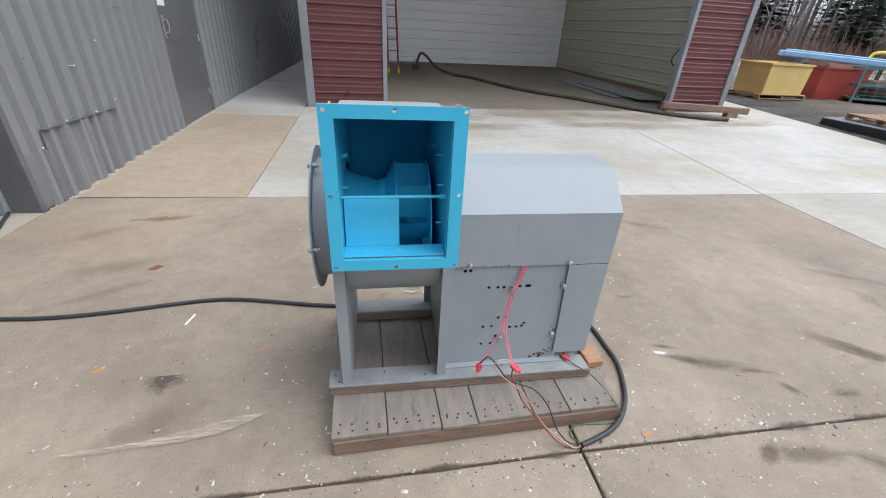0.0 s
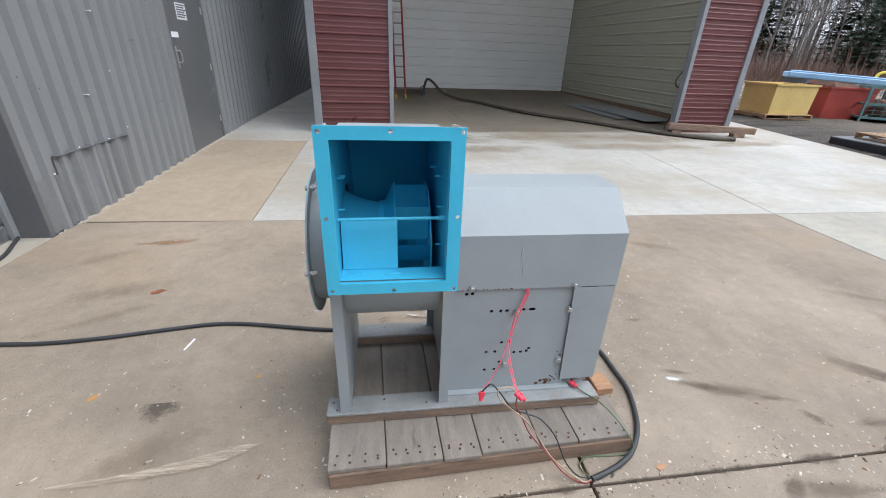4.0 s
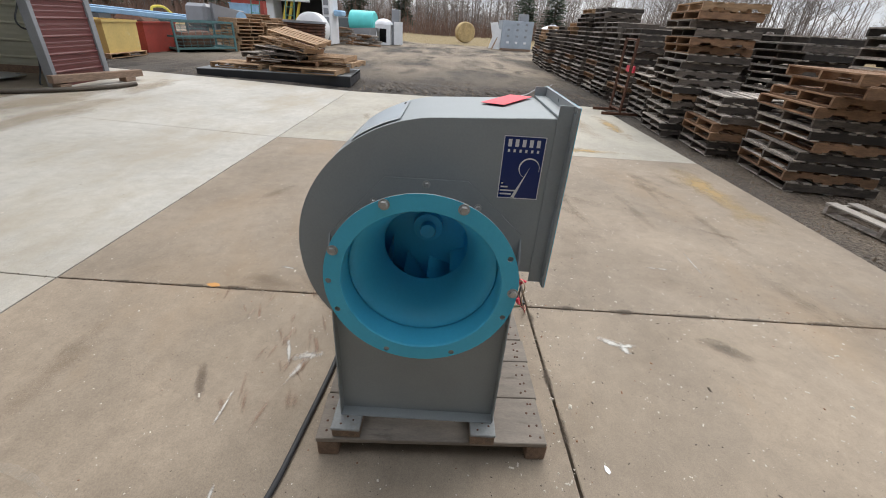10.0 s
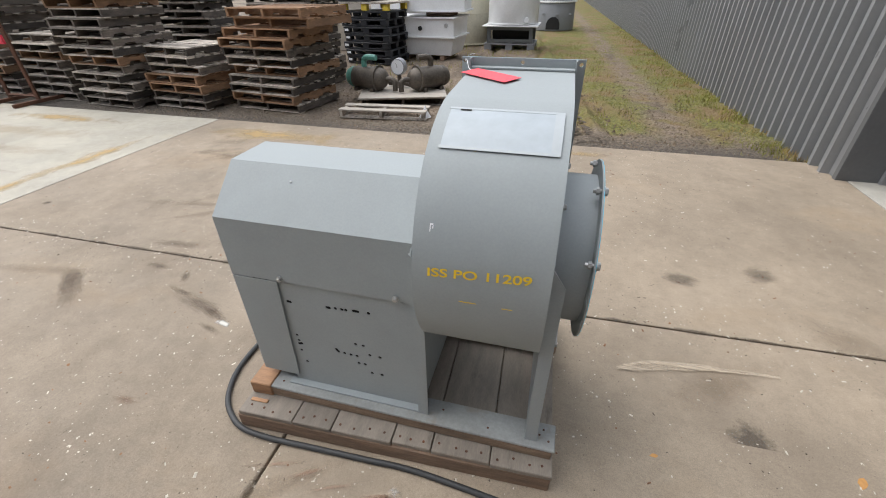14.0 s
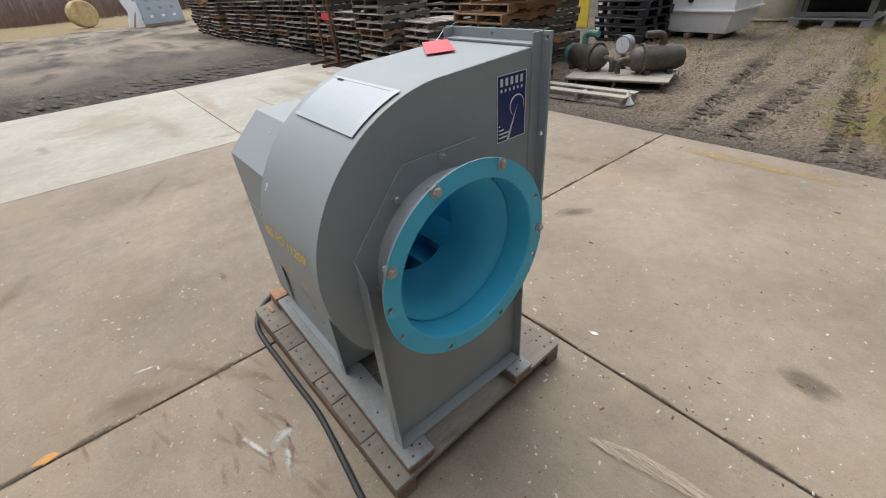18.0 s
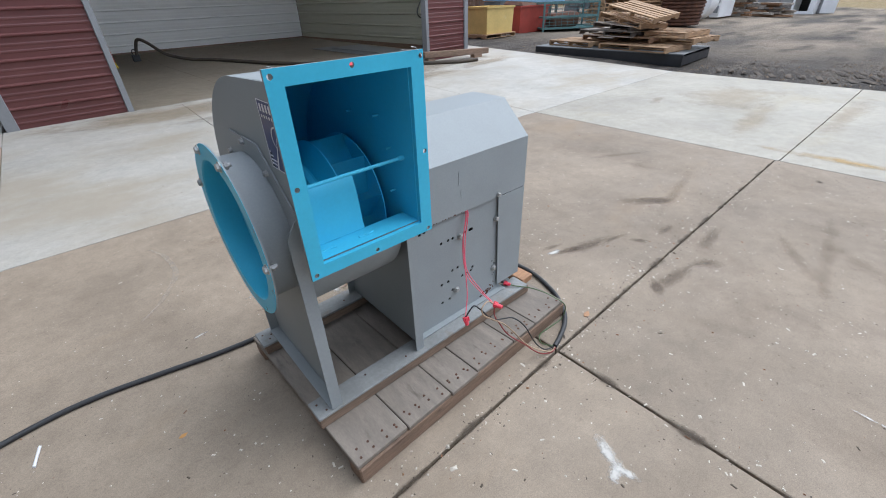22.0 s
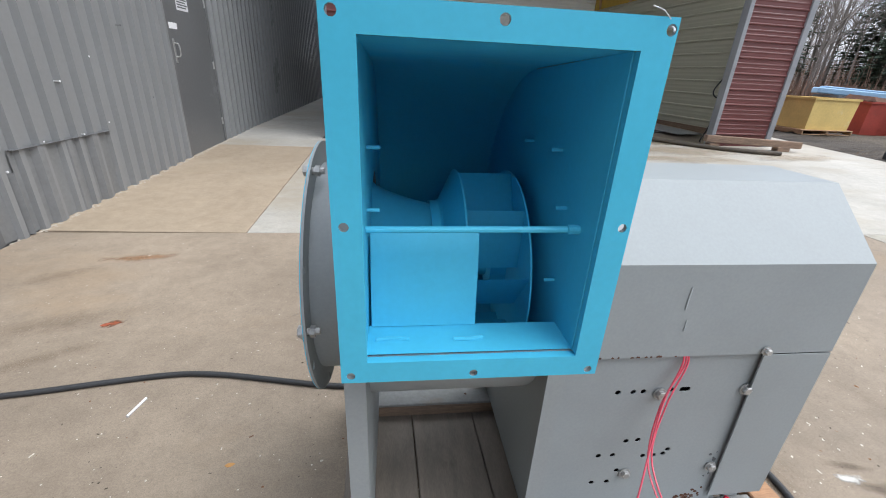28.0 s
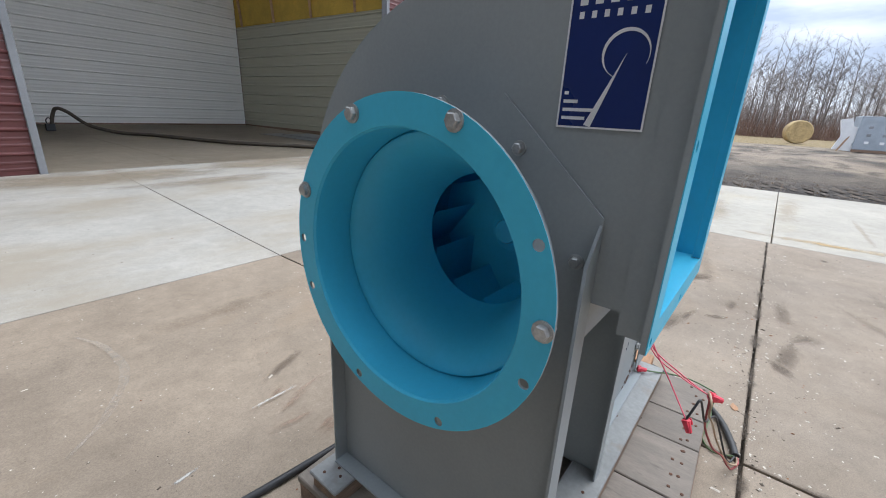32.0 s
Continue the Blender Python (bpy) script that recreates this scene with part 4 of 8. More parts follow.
    part("stiffener_rod", merged(tube([(-0.083, 1.207, 1.084), (0.2815, 1.207, 1.086)], 0.0058, 10, 0), lathe([(0, 0.258), (0.0085, 0.259), (0.0085, 0.281), (0, 0.2815)], "x", 1.207, 1.086, 10)), BLUE_PAINT, bl, "blue rod across the outlet")
    for x, y, z, d in ((XL + 0.008, 1.30, 1.20, 1), (XL + 0.008, 1.36, 1.19, 1), (XL + 0.008, 1.26, 1.10, 1), (XR - 0.008, 1.33, 1.2, -1), (XR - 0.008, 1.27, 1.105, -1), (XR - 0.008, 1.27, 0.955, -1), (XR - 0.008, 1.5, 1.19, -1)):
        part("stud", tube([(x, y, z), (x + d * 0.022, y, z)], 0.0035, 8, 0), BLUE_PAINT, bl)
    # wheel: back disc, curved shroud, hub and slanted blades
    wh = part("fan_wheel", lathe([(0.03, 0.246), (0.242, 0.246), (0.242, 0.25), (0.03, 0.25)], "x", CY, CZ, 56, True), WHEEL_BLUE, bl, "blue fan wheel inside the housing")
    part("shroud", lathe([(0.160, 0.050), (0.160, 0.072), (0.166, 0.080), (0.242, 0.116), (0.242, 0.112), (0.168, 0.076), (0.164, 0.070), (0.164, 0.050)], "x", CY, CZ, 56, True), WHEEL_BLUE, wh, angle=20)
    part("hub", lathe([(0, 0.17), (0.028, 0.17), (0.032, 0.178), (0.032, 0.2), (0.058, 0.205), (0.058, 0.246)], "x", CY, CZ, 24), WHEEL_BLUE, wh)
    # flat blades leaning back from the turning direction, from shroud to back disc
    for k in range(10):
        tip, heel = radians(19 + 36 * k), radians(19 + 36 * k + BLADE_LAG)
        bm = bmesh.new()
        rows = []
        for f in (0.0, 0.35, 0.7, 1.0):
            y = CY + 0.241 * math.cos(tip) * (1 - f) + HEEL_R * math.cos(heel) * f
            z = CZ + 0.241 * math.sin(tip) * (1 - f) + HEEL_R * math.sin(heel) * f
            r = math.hypot(y - CY, z - CZ)
            rows.append((bm.verts.new((max(0.078, 0.078 + (r - 0.166) / 0.076 * 0.036), y, z)), bm.verts.new((0.2455, y, z))))
        for (p, q), (p2, q2) in zip(rows, rows[1:]):
            bm.faces.new([p, q, q2, p2])
        bmesh.ops.solidify(bm, geom=bm.faces[:], thickness=0.003)
        part("blade", bm, WHEEL_BLUE, wh, angle=20)
    # inlet: flanged collar and bell-mouth cone
    angles = (66.8, 112.8, 158, 180.4, 202.4, 247.7, 293, 338.8, 358.6, 23.2)
    ih = [disc(CY - 0.287 * math.cos(radians(a)), CZ + 0.287 * math.sin(radians(a)), 0.0095, 12) for a in angles]
    inl = part("inlet_flange", plate(disc(CY, CZ, 0.3025, 72), [disc(CY, CZ, 0.2505, 72), *ih], "x", -0.208, -0.2068), BLUE_PAINT, bl, "round blue inlet flange with bolts")
    part("flange_back", plate(disc(CY, CZ, 0.3025, 72), [disc(CY, CZ, 0.2505, 72), *ih], "x", -0.2066, -0.2018), GREY_PAINT, inl)
    part("collar", lathe([(0.252, -0.2017), (0.252, -0.098)], "x", CY, CZ, 72), GREY_PAINT, inl, "grey round collar")
    part("collar_lining", lathe([(0.2505, -0.207), (0.2475, -0.203), (0.2465, -0.104)], "x", CY, CZ, 72), BLUE_PAINT, inl, "blue inside of the round collar")
    part("bell_mouth", lathe([(0.2458, -0.098), (0.2456, -0.112), (0.2415, -0.1165), (0.234, -0.1155), (0.225, -0.109), (0.213, -0.098), (0.200, -0.081), (0.187, -0.056), (0.175, -0.023), (0.165, 0.012), (0.157, 0.045), (0.153, 0.070), (0.155, 0.071)], "x", CY, CZ, 72), BLUE_PAINT, inl, "blue bell-mouth throat")
    for a, sh in ((66.8, 0.03), (112.8, 0.03), (158, 0.03), (358.6, 0.03)):
        y, z = CY - 0.287 * math.cos(radians(a)), CZ + 0.287 * math.sin(radians(a))
        part("bolt", bolt(-0.208, y, z, "x", -1, 0.0125, sh), STEEL, inl)
    # inlet support plate with folded legs
    sp = [(1.236, 0.1685), (1.85, 0.1685), (1.842, 0.975), (1.667, 1.170), (1.417, 1.172), (1.232, 1.003)]
    part("support_plate", plate(sp, [disc(CY, CZ, 0.251, 60)], "x", -0.0985, -0.0935), GREY_PAINT, bl, "grey support plate with cut corners")
    for y0, y1, top in ((1.2315, 1.2365, 0.985), (1.8435, 1.8485, 0.955)):
        part("leg", hull([(-0.0935, 0.1685), (-0.137, 0.1685), (-0.137, top - 0.05), (-0.0935, top + 0.015)], "y", y0, y1), GREY_PAINT, bl, "folded grey leg flange")
    part("foot_flange", box(-0.142, -0.099, 1.237, 1.843, 0.1685, 0.1735), GREY_PAINT, bl)
    for y, z in ((1.541, 1.155), (1.70, 1.09), (1.38, 1.09), (1.262, 0.93), (1.80, 0.86)):
        part("bolt", bolt(-0.0985, y, z, "x", -1, 0.009), STEEL, bl)
    # motor pedestal with folded legs, drilled panels and hood
    part("pedestal_plate", plate([(1.252, 0.1685), (1.836, 0.1685), (1.836, 0.93), (1.80, 0.98), (1.29, 0.98), (1.252, 0.93)], [], "x", 0.330, 0.335), GREY_PAINT, bl, "grey upright pedestal plate")
    for y0, y1 in ((1.2475, 1.2519), (1.8361, 1.8405)):
        part("leg", hull([(0.335, 0.1685), (0.294, 0.1685), (0.294, 0.90), (0.335, 0.945)], "y", y0, y1), GREY_PAINT, bl, "folded grey leg flange")
    fh = [(0.517, 0.611), (0.558, 0.611), (0.585, 0.611), (0.66, 0.613), (0.69, 0.613), (0.705, 0.613), (0.579, 0.441), (0.612, 0.443), (0.511, 0.391), (0.552, 0.391), (0.642, 0.381), (0.673, 0.381), (0.7, 0.385), (0.71, 0.4), (0.511, 0.287), (0.557, 0.287), (0.577, 0.33), (0.427, 0.703), (0.403, 0.701)]
    part("front_panel", plate(rect(0.336, 0.905, 0.176, 0.735), slots(fh, 0.0078), "y", 1.313, 1.316), GREY_PAINT, bl, "grey drilled side panel")
    bh = [(0.682, 0.631), (0.673, 0.631), (0.648, 0.633), (0.622, 0.634), (0.605, 0.635), (0.574, 0.637), (0.558, 0.637), (0.515, 0.638), (0.679, 0.412), (0.672, 0.401), (0.646, 0.399), (0.618, 0.397), (0.592, 0.397), (0.557, 0.463), (0.589, 0.463), (0.535, 0.416), (0.492, 0.415), (0.588, 0.357), (0.562, 0.357), (0.536, 0.313), (0.493, 0.314), (0.408, 0.722), (0.379, 0.722), (0.848, 0.626), (0.837, 0.625), (0.848, 0.45), (0.846, 0.42), (0.836, 0.405), (0.849, 0.40), (0.846, 0.365), (0.832, 0.3)]
    part("rear_panel", plate(rect(0.336, 0.905, 0.176, 0.735), slots(bh, 0.0072), "y", 1.807, 1.81), GREY_PAINT, bl, "grey drilled side panel")
    # added black box: painted shade behind the drilled holes, no machine part
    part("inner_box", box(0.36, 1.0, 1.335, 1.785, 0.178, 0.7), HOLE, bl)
    for y0, y1 in ((1.3165, 1.334), (1.789, 1.806)):
        part("panel_foot", box(0.336, 0.93, y0 - 0.033, y1 + 0.033, 0.1685, 0.1755, 0.001), GREY_PAINT, bl)
    # end covers, sprung a little away from the panels
    for y0, y1, lean in ((1.300, 1.304, -0.004), (1.816, 1.820, 0.004)):
        part("end_cover", hull([(0.866, 0.722), (1.052, 0.722), (1.052, 0.214), (0.883, 0.212)], "y", y0, y1), GREY_PAINT, bl, "grey end cover standing slightly open")
    part("end_panel", box(1.0495, 1.053, 1.3045, 1.8155, 0.22, 0.725), GREY_PAINT, bl)
    hood = [(1.302, 0.726), (1.302, 0.970), (1.455, 1.118), (1.656, 1.118), (1.818, 0.970), (1.818, 0.726)]
    part("hood", strip(hood, 0.295, 1.055, 0.003), GREY_PAINT, bl, "grey sheet steel drive guard with sloping top", 20)
    part("hood_end", hull([(1.305, 0.726), (1.305, 0.969), (1.456, 1.1145), (1.655, 1.1145), (1.815, 0.969), (1.815, 0.726)], "x", 1.049, 1.0535), GREY_PAINT, bl)
    part("hood_end", hull([(1.305, 0.726), (1.305, 0.969), (1.456, 1.1145), (1.655, 1.1145), (1.815, 0.969), (1.815, 0.726)], "x", 0.2965, 0.301), GREY_PAINT, bl)
    for x, y, z, w in ((0.864, 1.299, 0.738, -1), (0.42, 1.299, 0.738, -1), (0.844, 1.823, 0.743, 1), (0.398, 1.823, 0.742, 1)):
        part("bolt", bolt(x, y, z, "y", w, 0.009), STEEL, bl)
    for x, z in ((0.628, 0.606), (0.866, 0.608), (0.6, 0.322), (0.86, 0.326)):
        part("bolt", bolt(x, 1.31, z, "y", -1, 0.0125), STEEL, bl)
    for x, y in ((0.335, 1.47), (0.335, 1.66)):
        part("bolt", bolt(x, y, 1.118, "z", 1, 0.008), STEEL, bl)
    for bm in (box(0.614, 0.617, 1.2995, 1.3012, 0.86, 0.915), box(0.627, 0.6285, 1.2995, 1.3012, 0.80, 0.83)):
        part("scratch", bm, TAPE, bl)
    rnd = random.Random(41)
    for k in range(16):
        x, w = 0.36 + 0.018 * k * rnd.uniform(0.8, 1.2), rnd.uniform(0.003, 0.010)
        part("paint_chip", hull([(x, 0.7268), (x + w, 0.7266), (x + w * 0.8, 0.7268 + rnd.uniform(0.002, 0.006)), (x + w * 0.3, 0.7268 + rnd.uniform(0.002, 0.005))], "y", 1.3004, 1.3016), RUST, bl)
    for k in range(22):
        x, z, w = rnd.gauss(0.83, 0.03), 0.18 + abs(rnd.gauss(0, 0.02)), rnd.uniform(0.003, 0.011)
        if x < 0.865:
            part("rust_spot", hull([(x + w * rnd.uniform(0.6, 1.2) * math.cos(t), z + w * rnd.uniform(0.4, 0.9) * math.sin(t)) for t in np.linspace(0, 5.4, 7)], "y", 1.3121, 1.3128), RUST, bl)
    for k in range(9):
        x, z, w = 0.868 - abs(rnd.gauss(0, 0.012)), rnd.uniform(0.24, 0.42), rnd.uniform(0.002, 0.006)
        part("rust_spot", hull([(x + w * rnd.uniform(0.6, 1.2) * math.cos(t), z + w * rnd.uniform(0.5, 1.3) * math.sin(t)) for t in np.linspace(0, 5.4, 7)], "y", 1.3121, 1.3128), GREY_DARK, bl)
    part("paint_chip", box(0.79, 0.797, 1.702, 1.706, 1.0755, 1.0795), WHITE_PRINT, bl)
    return bl


STENCIL_AT, STENCIL_WIDE = 13.4, 1.21


def on_scroll(a, off):
    r = scroll_r(a) + off
    return CY + r * math.cos(radians(a)), CZ + r * math.sin(radians(a))


def curved_patch(x0, x1, a0, a1, off, thick=0.0006, n=10):
    bm = strip([on_scroll(a0 + (a1 - a0) * i / n, off) for i in range(n + 1)], x0, x1)
    bmesh.ops.solidify(bm, geom=bm.faces[:], thickness=thick)
    bmesh.ops.recalc_face_normals(bm, faces=bm.faces)
    return bm


def text_bm(words, size):
    cu = bpy.data.curves.new("letters", "FONT")
    cu.body, cu.size, cu.align_x, cu.offset = words, size, "LEFT", 0.0007
    ob = bpy.data.objects.new("letters", cu)
    scene.collection.objects.link(ob)
    bpy.context.view_layer.update()
    me = bpy.data.meshes.new_from_object(ob.evaluated_get(bpy.context.evaluated_depsgraph_get()))
    bm = bmesh.new()
    bm.from_mesh(me)
    bpy.data.objects.remove(ob)
    bpy.data.curves.remove(cu)
    bpy.data.meshes.remove(me)
    return bm


def dress_blower(bl):
    # blue maker's label on the side plate: words as plain bars, a drawn dial
    y0, y1, z0, z1 = 1.326, 1.205, 1.126, 1.314
    lab = part("label", box(XL - 0.0012, XL - 0.0002, y1, y0, z0, z1), BLUE_LABEL, bl, "dark blue label with white bars and a dial")
    x = XL - 0.0012
    t = 0.0025
    part("border", plate(rect(y1, y0, z0, z1), [rect(y1 + t, y0 - t, z0 + t, z1 - t)], "x", x - 0.0006, x - 0.0001), WHITE_PRINT, lab)

    def bar(ya, yb, za, zb):
        part("bar", box(x - 0.0007, x - 0.0001, 1.326 - yb, 1.326 - ya, za, zb), WHITE_PRINT, lab)

    for k in range(5):
        bar(0.013 + k * 0.0204, 0.013 + k * 0.0204 + 0.0105, 1.283, 1.304)
    for k in range(6):
        bar(0.014 + k * 0.0168, 0.014 + k * 0.0168 + 0.0065, 1.267, 1.2755)
    for k, w in enumerate((0.006, 0.021, 0.045, 0.034)):
        bar(0.007, 0.007 + w, 1.171 - k * 0.0112, 1.1755 - k * 0.0112)
    # a crescent: thick at the top and outer side, drawn out to points
    arc = [radians(v) for v in range(-205, 76, 8)]
    thick = [0.0004 + 0.0042 * math.sin(math.pi * i / (len(arc) - 1)) ** 1.3 for i in range(len(arc))]
    ring = [(1.243 + 0.0305 * math.cos(v), 1.222 - 0.0305 * math.sin(v)) for v in arc] + [(1.243 + (0.0305 - w) * math.cos(v), 1.222 - (0.0305 - w) * math.sin(v)) for v, w in reversed(list(zip(arc, thick)))]
    part("dial_arc", plate(ring, [], "x", x - 0.0007, x - 0.0001), WHITE_PRINT, lab)
    part("dial_needle", hull([(1.2415, 1.222), (1.285, 1.131), (1.2755, 1.128)], "x", x - 0.0007, x - 0.0001), WHITE_PRINT, lab)
    # taped clear sheet on the scroll
    part("taped_sheet", curved_patch(-0.062, 0.250, 60.7, 79.3, 0.0041), FILM, bl, "clear plastic sheet taped over the scroll")
    part("tape", curved_patch(-0.07, -0.045, 60, 80, 0.0048), TAPE, bl, "strip of pale tape")
    part("tape", merged(curved_patch(-0.05, 0.254, 78.8, 80, 0.0048), curved_patch(-0.05, 0.254, 60, 61.2, 0.0048)), TAPE, bl)
    part("tear", curved_patch(0.19, 0.222, 78.0, 78.8, 0.0056), HOLE, bl)
    # stencilled letters bent round the scroll
    bm = text_bm("ISS PO 11209", 0.0425)
    for v in bm.verts:
        u, w = v.co.x, v.co.y
        yy, zz = on_scroll(STENCIL_AT + math.degrees(w * 0.82 / 0.41) + 9.0 * u, 0.006)
        v.co = (0.243 - u * STENCIL_WIDE, yy, zz)
    part("stencil_letters", bm, STENCIL, bl, "yellow stencilled letters ISS PO 11209")
    part("stencil_smear", merged(curved_patch(0.10, 0.15, 3.4, 3.8, 0.0052), curved_patch(0.0, 0.03, 3.1, 3.4, 0.0052)), STENCIL, bl)
    part("chalk_mark", merged(curved_patch(0.2385, 0.241, 30.2, 33.2, 0.0052), curved_patch(0.232, 0.2384, 32.6, 33.2, 0.0052), curved_patch(0.231, 0.2335, 31.4, 32.5, 0.0052)), WHITE_PRINT, bl)


build_skid()
blower = build_blower()
dress_blower(blower)

# ---- pallets ----
def pallet_bms(w=1.2, d=1.02, seed=0, style="grey"):
    """Board by board, about the middle of its underside; boards run along x, stringers along y, the open front towards +y."""
    rnd = random.Random(seed)
    out = []
    for x in (-w / 2 + 0.02, 0, w / 2 - 0.02):
        c = x
        prof = [(-d / 2, 0.016), (d / 2, 0.016), (d / 2, 0.106), (-d / 2, 0.106)]
        if style != "block" and seed % 2:
            prof = [(-d / 2, 0.016), (-d / 4 - 0.1, 0.016), (-d / 4 - 0.08, 0.05), (-d / 4 + 0.08, 0.05), (-d / 4 + 0.1, 0.016), (d / 4 - 0.1, 0.016), (d / 4 - 0.08, 0.05), (d / 4 + 0.08, 0.05), (d / 4 + 0.1, 0.016), (d / 2, 0.016), (d / 2, 0.106), (-d / 2, 0.106)]
        out.append(("stringer", plate(prof, [], "x", c - 0.019, c + 0.019)))
    n = 6
    for k in range(n):
        bw = rnd.choice((0.09, 0.1, 0.13))
        y = d / 2 - bw / 2 - k * (d - 0.1) / (n - 1) if k else d / 2 - 0.065
        bw = 0.13 if k == 0 else bw
        y = max(y, -d / 2 + bw / 2)
        bm = box(-w / 2 + rnd.uniform(-0.008, 0.008), w / 2 + rnd.uniform(-0.008, 0.008), y - bw / 2, y + bw / 2, 0.1065, 0.124 + rnd.uniform(-0.002, 0.002))
        bmesh.ops.rotate(bm, cent=(0, y, 0), matrix=Matrix.Rotation(rnd.uniform(-0.008, 0.008), 3, "Z"), verts=bm.verts)
        out.append(("deck_board", bm))
    for y in (d / 2 - 0.06, 0.0, -d / 2 + 0.06):
        out.append(("bottom_board", box(-w / 2 + rnd.uniform(-0.006, 0.006), w / 2, y - 0.05, y + 0.05, 0.0, 0.0155)))
    return out


PALLET_LABELS = {"grey": "weathered grey wooden pallet in a yard stack", "tan": "newer tan wooden pallet in a yard stack", "brown": "brown stained wooden pallet in a yard stack"}
PALLET_MATS = {"grey": PALLET_GREY, "tan": PALLET_TAN, "brown": PALLET_BROWN}
templates = {}


def pallet(kind, m, fine, group="", w=1.2, d=1.02, variant=0):
    """A pallet at a pose, board by board."""
    key = (kind, variant, w, d)
    if key in templates:
        ob = copy_thing(templates[key], m)
        return tagged(ob, group=group) if group else ob
    material = PALLET_MATS[kind]
    ob = new("pallet")
    tagged(ob, PALLET_LABELS[kind], "pallet", group)
    for nm, bm in pallet_bms(w, d, variant * 7 + len(kind)):
        # grey pallets: the gaps' shade is put into the stringer colour
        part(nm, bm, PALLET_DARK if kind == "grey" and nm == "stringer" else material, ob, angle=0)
    ob.matrix_basis = m
    templates[key] = ob
    return ob


def stack(x, y_front, count, kinds, fine, turn=0.0, spread=0.05, w=1.2, d=1.02, group="stacked pallets", z0=None, seed=1):
    rnd = random.Random(seed)
    z = (rise(y_front) - 0.012) if z0 is None else z0
    lean = rnd.uniform(-0.004, 0.004)
    for k in range(count):
        kind = kinds(k) if callable(kinds) else kinds
        a = turn + rnd.uniform(-2.2, 2.2) + (180 if rnd.random() < 0.5 else 0)
        wide = w if kind != "tan" else w + 0.02
        px, py = x + rnd.uniform(-spread, spread) + lean * k, y_front - d / 2 + rnd.uniform(-spread, spread)
        pallet(kind, pose(px, py, z, 0, 0, a), fine, group, wide, d, rnd.randrange(2))
        z += 0.1265
    return z


def mostly_grey(rnd_seed, tan_from=99, brown=()):
    return lambda k: "tan" if k >= tan_from else ("brown" if k in brown else "grey")


stack(4.24, -2.83, 9, mostly_grey(1, 99, (1, 4, 7, 8)), True, -7, 0.07, 1.22, 1.05, seed=11)
stack(4.0, -2.88, 2, "brown", True, -6, 0.05, 1.3, 1.12, z0=0.0 - 0.012 + 9 * 0.1265, seed=12)
stack(4.75, -4.25, 15, "grey", False, -4, 0.06, seed=13)
stack(5.68, -2.62, 5, mostly_grey(1, 99, (2, 3)), True, -6, 0.06, 1.1, 1.0, seed=14)
stack(5.75, -2.72, 2, "grey", True, -7, 0.06, 0.95, 0.9, z0=-0.012 + 5 * 0.1265, seed=15)
stack(6.98, -2.47, 17, mostly_grey(1, 16, (5, 11, 12, 15)), True, -5, 0.07, 1.12, 1.02, seed=16)
stack(8.4, -2.7, 8, mostly_grey(1, 99, (5,)), True, -4, 0.06, 1.05, 1.0, seed=17)
stack(8.5, -3.85, 15, "grey", False, -4, 0.07, seed=18)
for x, yf, n, tan, s in ((9.95, -2.75, 14, 99, 21), (11.3, -2.75, 15, 99, 22), (12.75, -2.8, 18, 99, 23), (14.2, -2.75, 18, 17, 24), (15.7, -2.8, 15, 12, 25),
                         (17.2, -2.75, 14, 99, 26), (18.8, -2.6, 14, 13, 27), (20.6, -2.7, 13, 9, 28), (22.6, -2.9, 13, 99, 29), (24.5, -3.1, 12, 99, 30)):
    stack(x, yf, n, mostly_grey(1, tan, (3, 6) if s % 2 else ()), False, -3, 0.09, seed=s)
for x, n, s in ((7.0, 14, 41), (10.6, 14, 42), (13.3, 15, 43), (16.4, 13, 44)):
    stack(x, -4.3, n, "grey", False, 3, 0.1, seed=s)


# ---- things beside the pallet row ----
def rack():
    ob = thing("steel_rack", (8.7, -2.3, 0), "rusty steel upright frame on two feet", "rack")
    for x in (8.38, 9.02):
        part("upright", tube([(x, -2.35, 0.06), (x + 0.05, -2.37, 1.55)], 0.03, 4, 0), RUST, ob)
        part("foot", box(x - 0.03, x + 0.03, -2.75, -1.95, 0.005, 0.06, 0.004), RUST, ob)
    part("crossbar", tube([(8.43, -2.37, 1.52), (9.07, -2.37, 1.52)], 0.022, 4, 0), RUST, ob)
    part("crossbar", tube([(8.38, -2.35, 0.11), (9.02, -2.35, 0.11)], 0.025, 4, 0), RUST, ob)
    return ob


rack()
part_red = part("red_board", box(9.05, 9.5, -2.72, -2.68, 0.84, 0.98, 0.004), RED_WIRE, None, "red painted board end among the pallets", category="board")

pallet("grey", pose(2.5, -4.1, -0.01, 0, 0, 18), True, "", 1.3, 1.2, 1)
PLY = mat("grey_weathered_plywood", (0.42, 0.38, 0.33), 0.85, dark=0.75, light=1.15, fine=40, broad=3, bump=0.12, stretch=(1, 5, 3), spots=(0.25, 0.22, 0.19), spot_scale=3)
part("plywood_sheet", moved(box(-0.7, 0.7, -0.64, 0.64, 0.1175, 0.136, 0.002), pose(2.5, -4.1, 0, 0, 0, 18)), PLY, None, "weathered grey plywood sheet on a pallet", category="plywood")


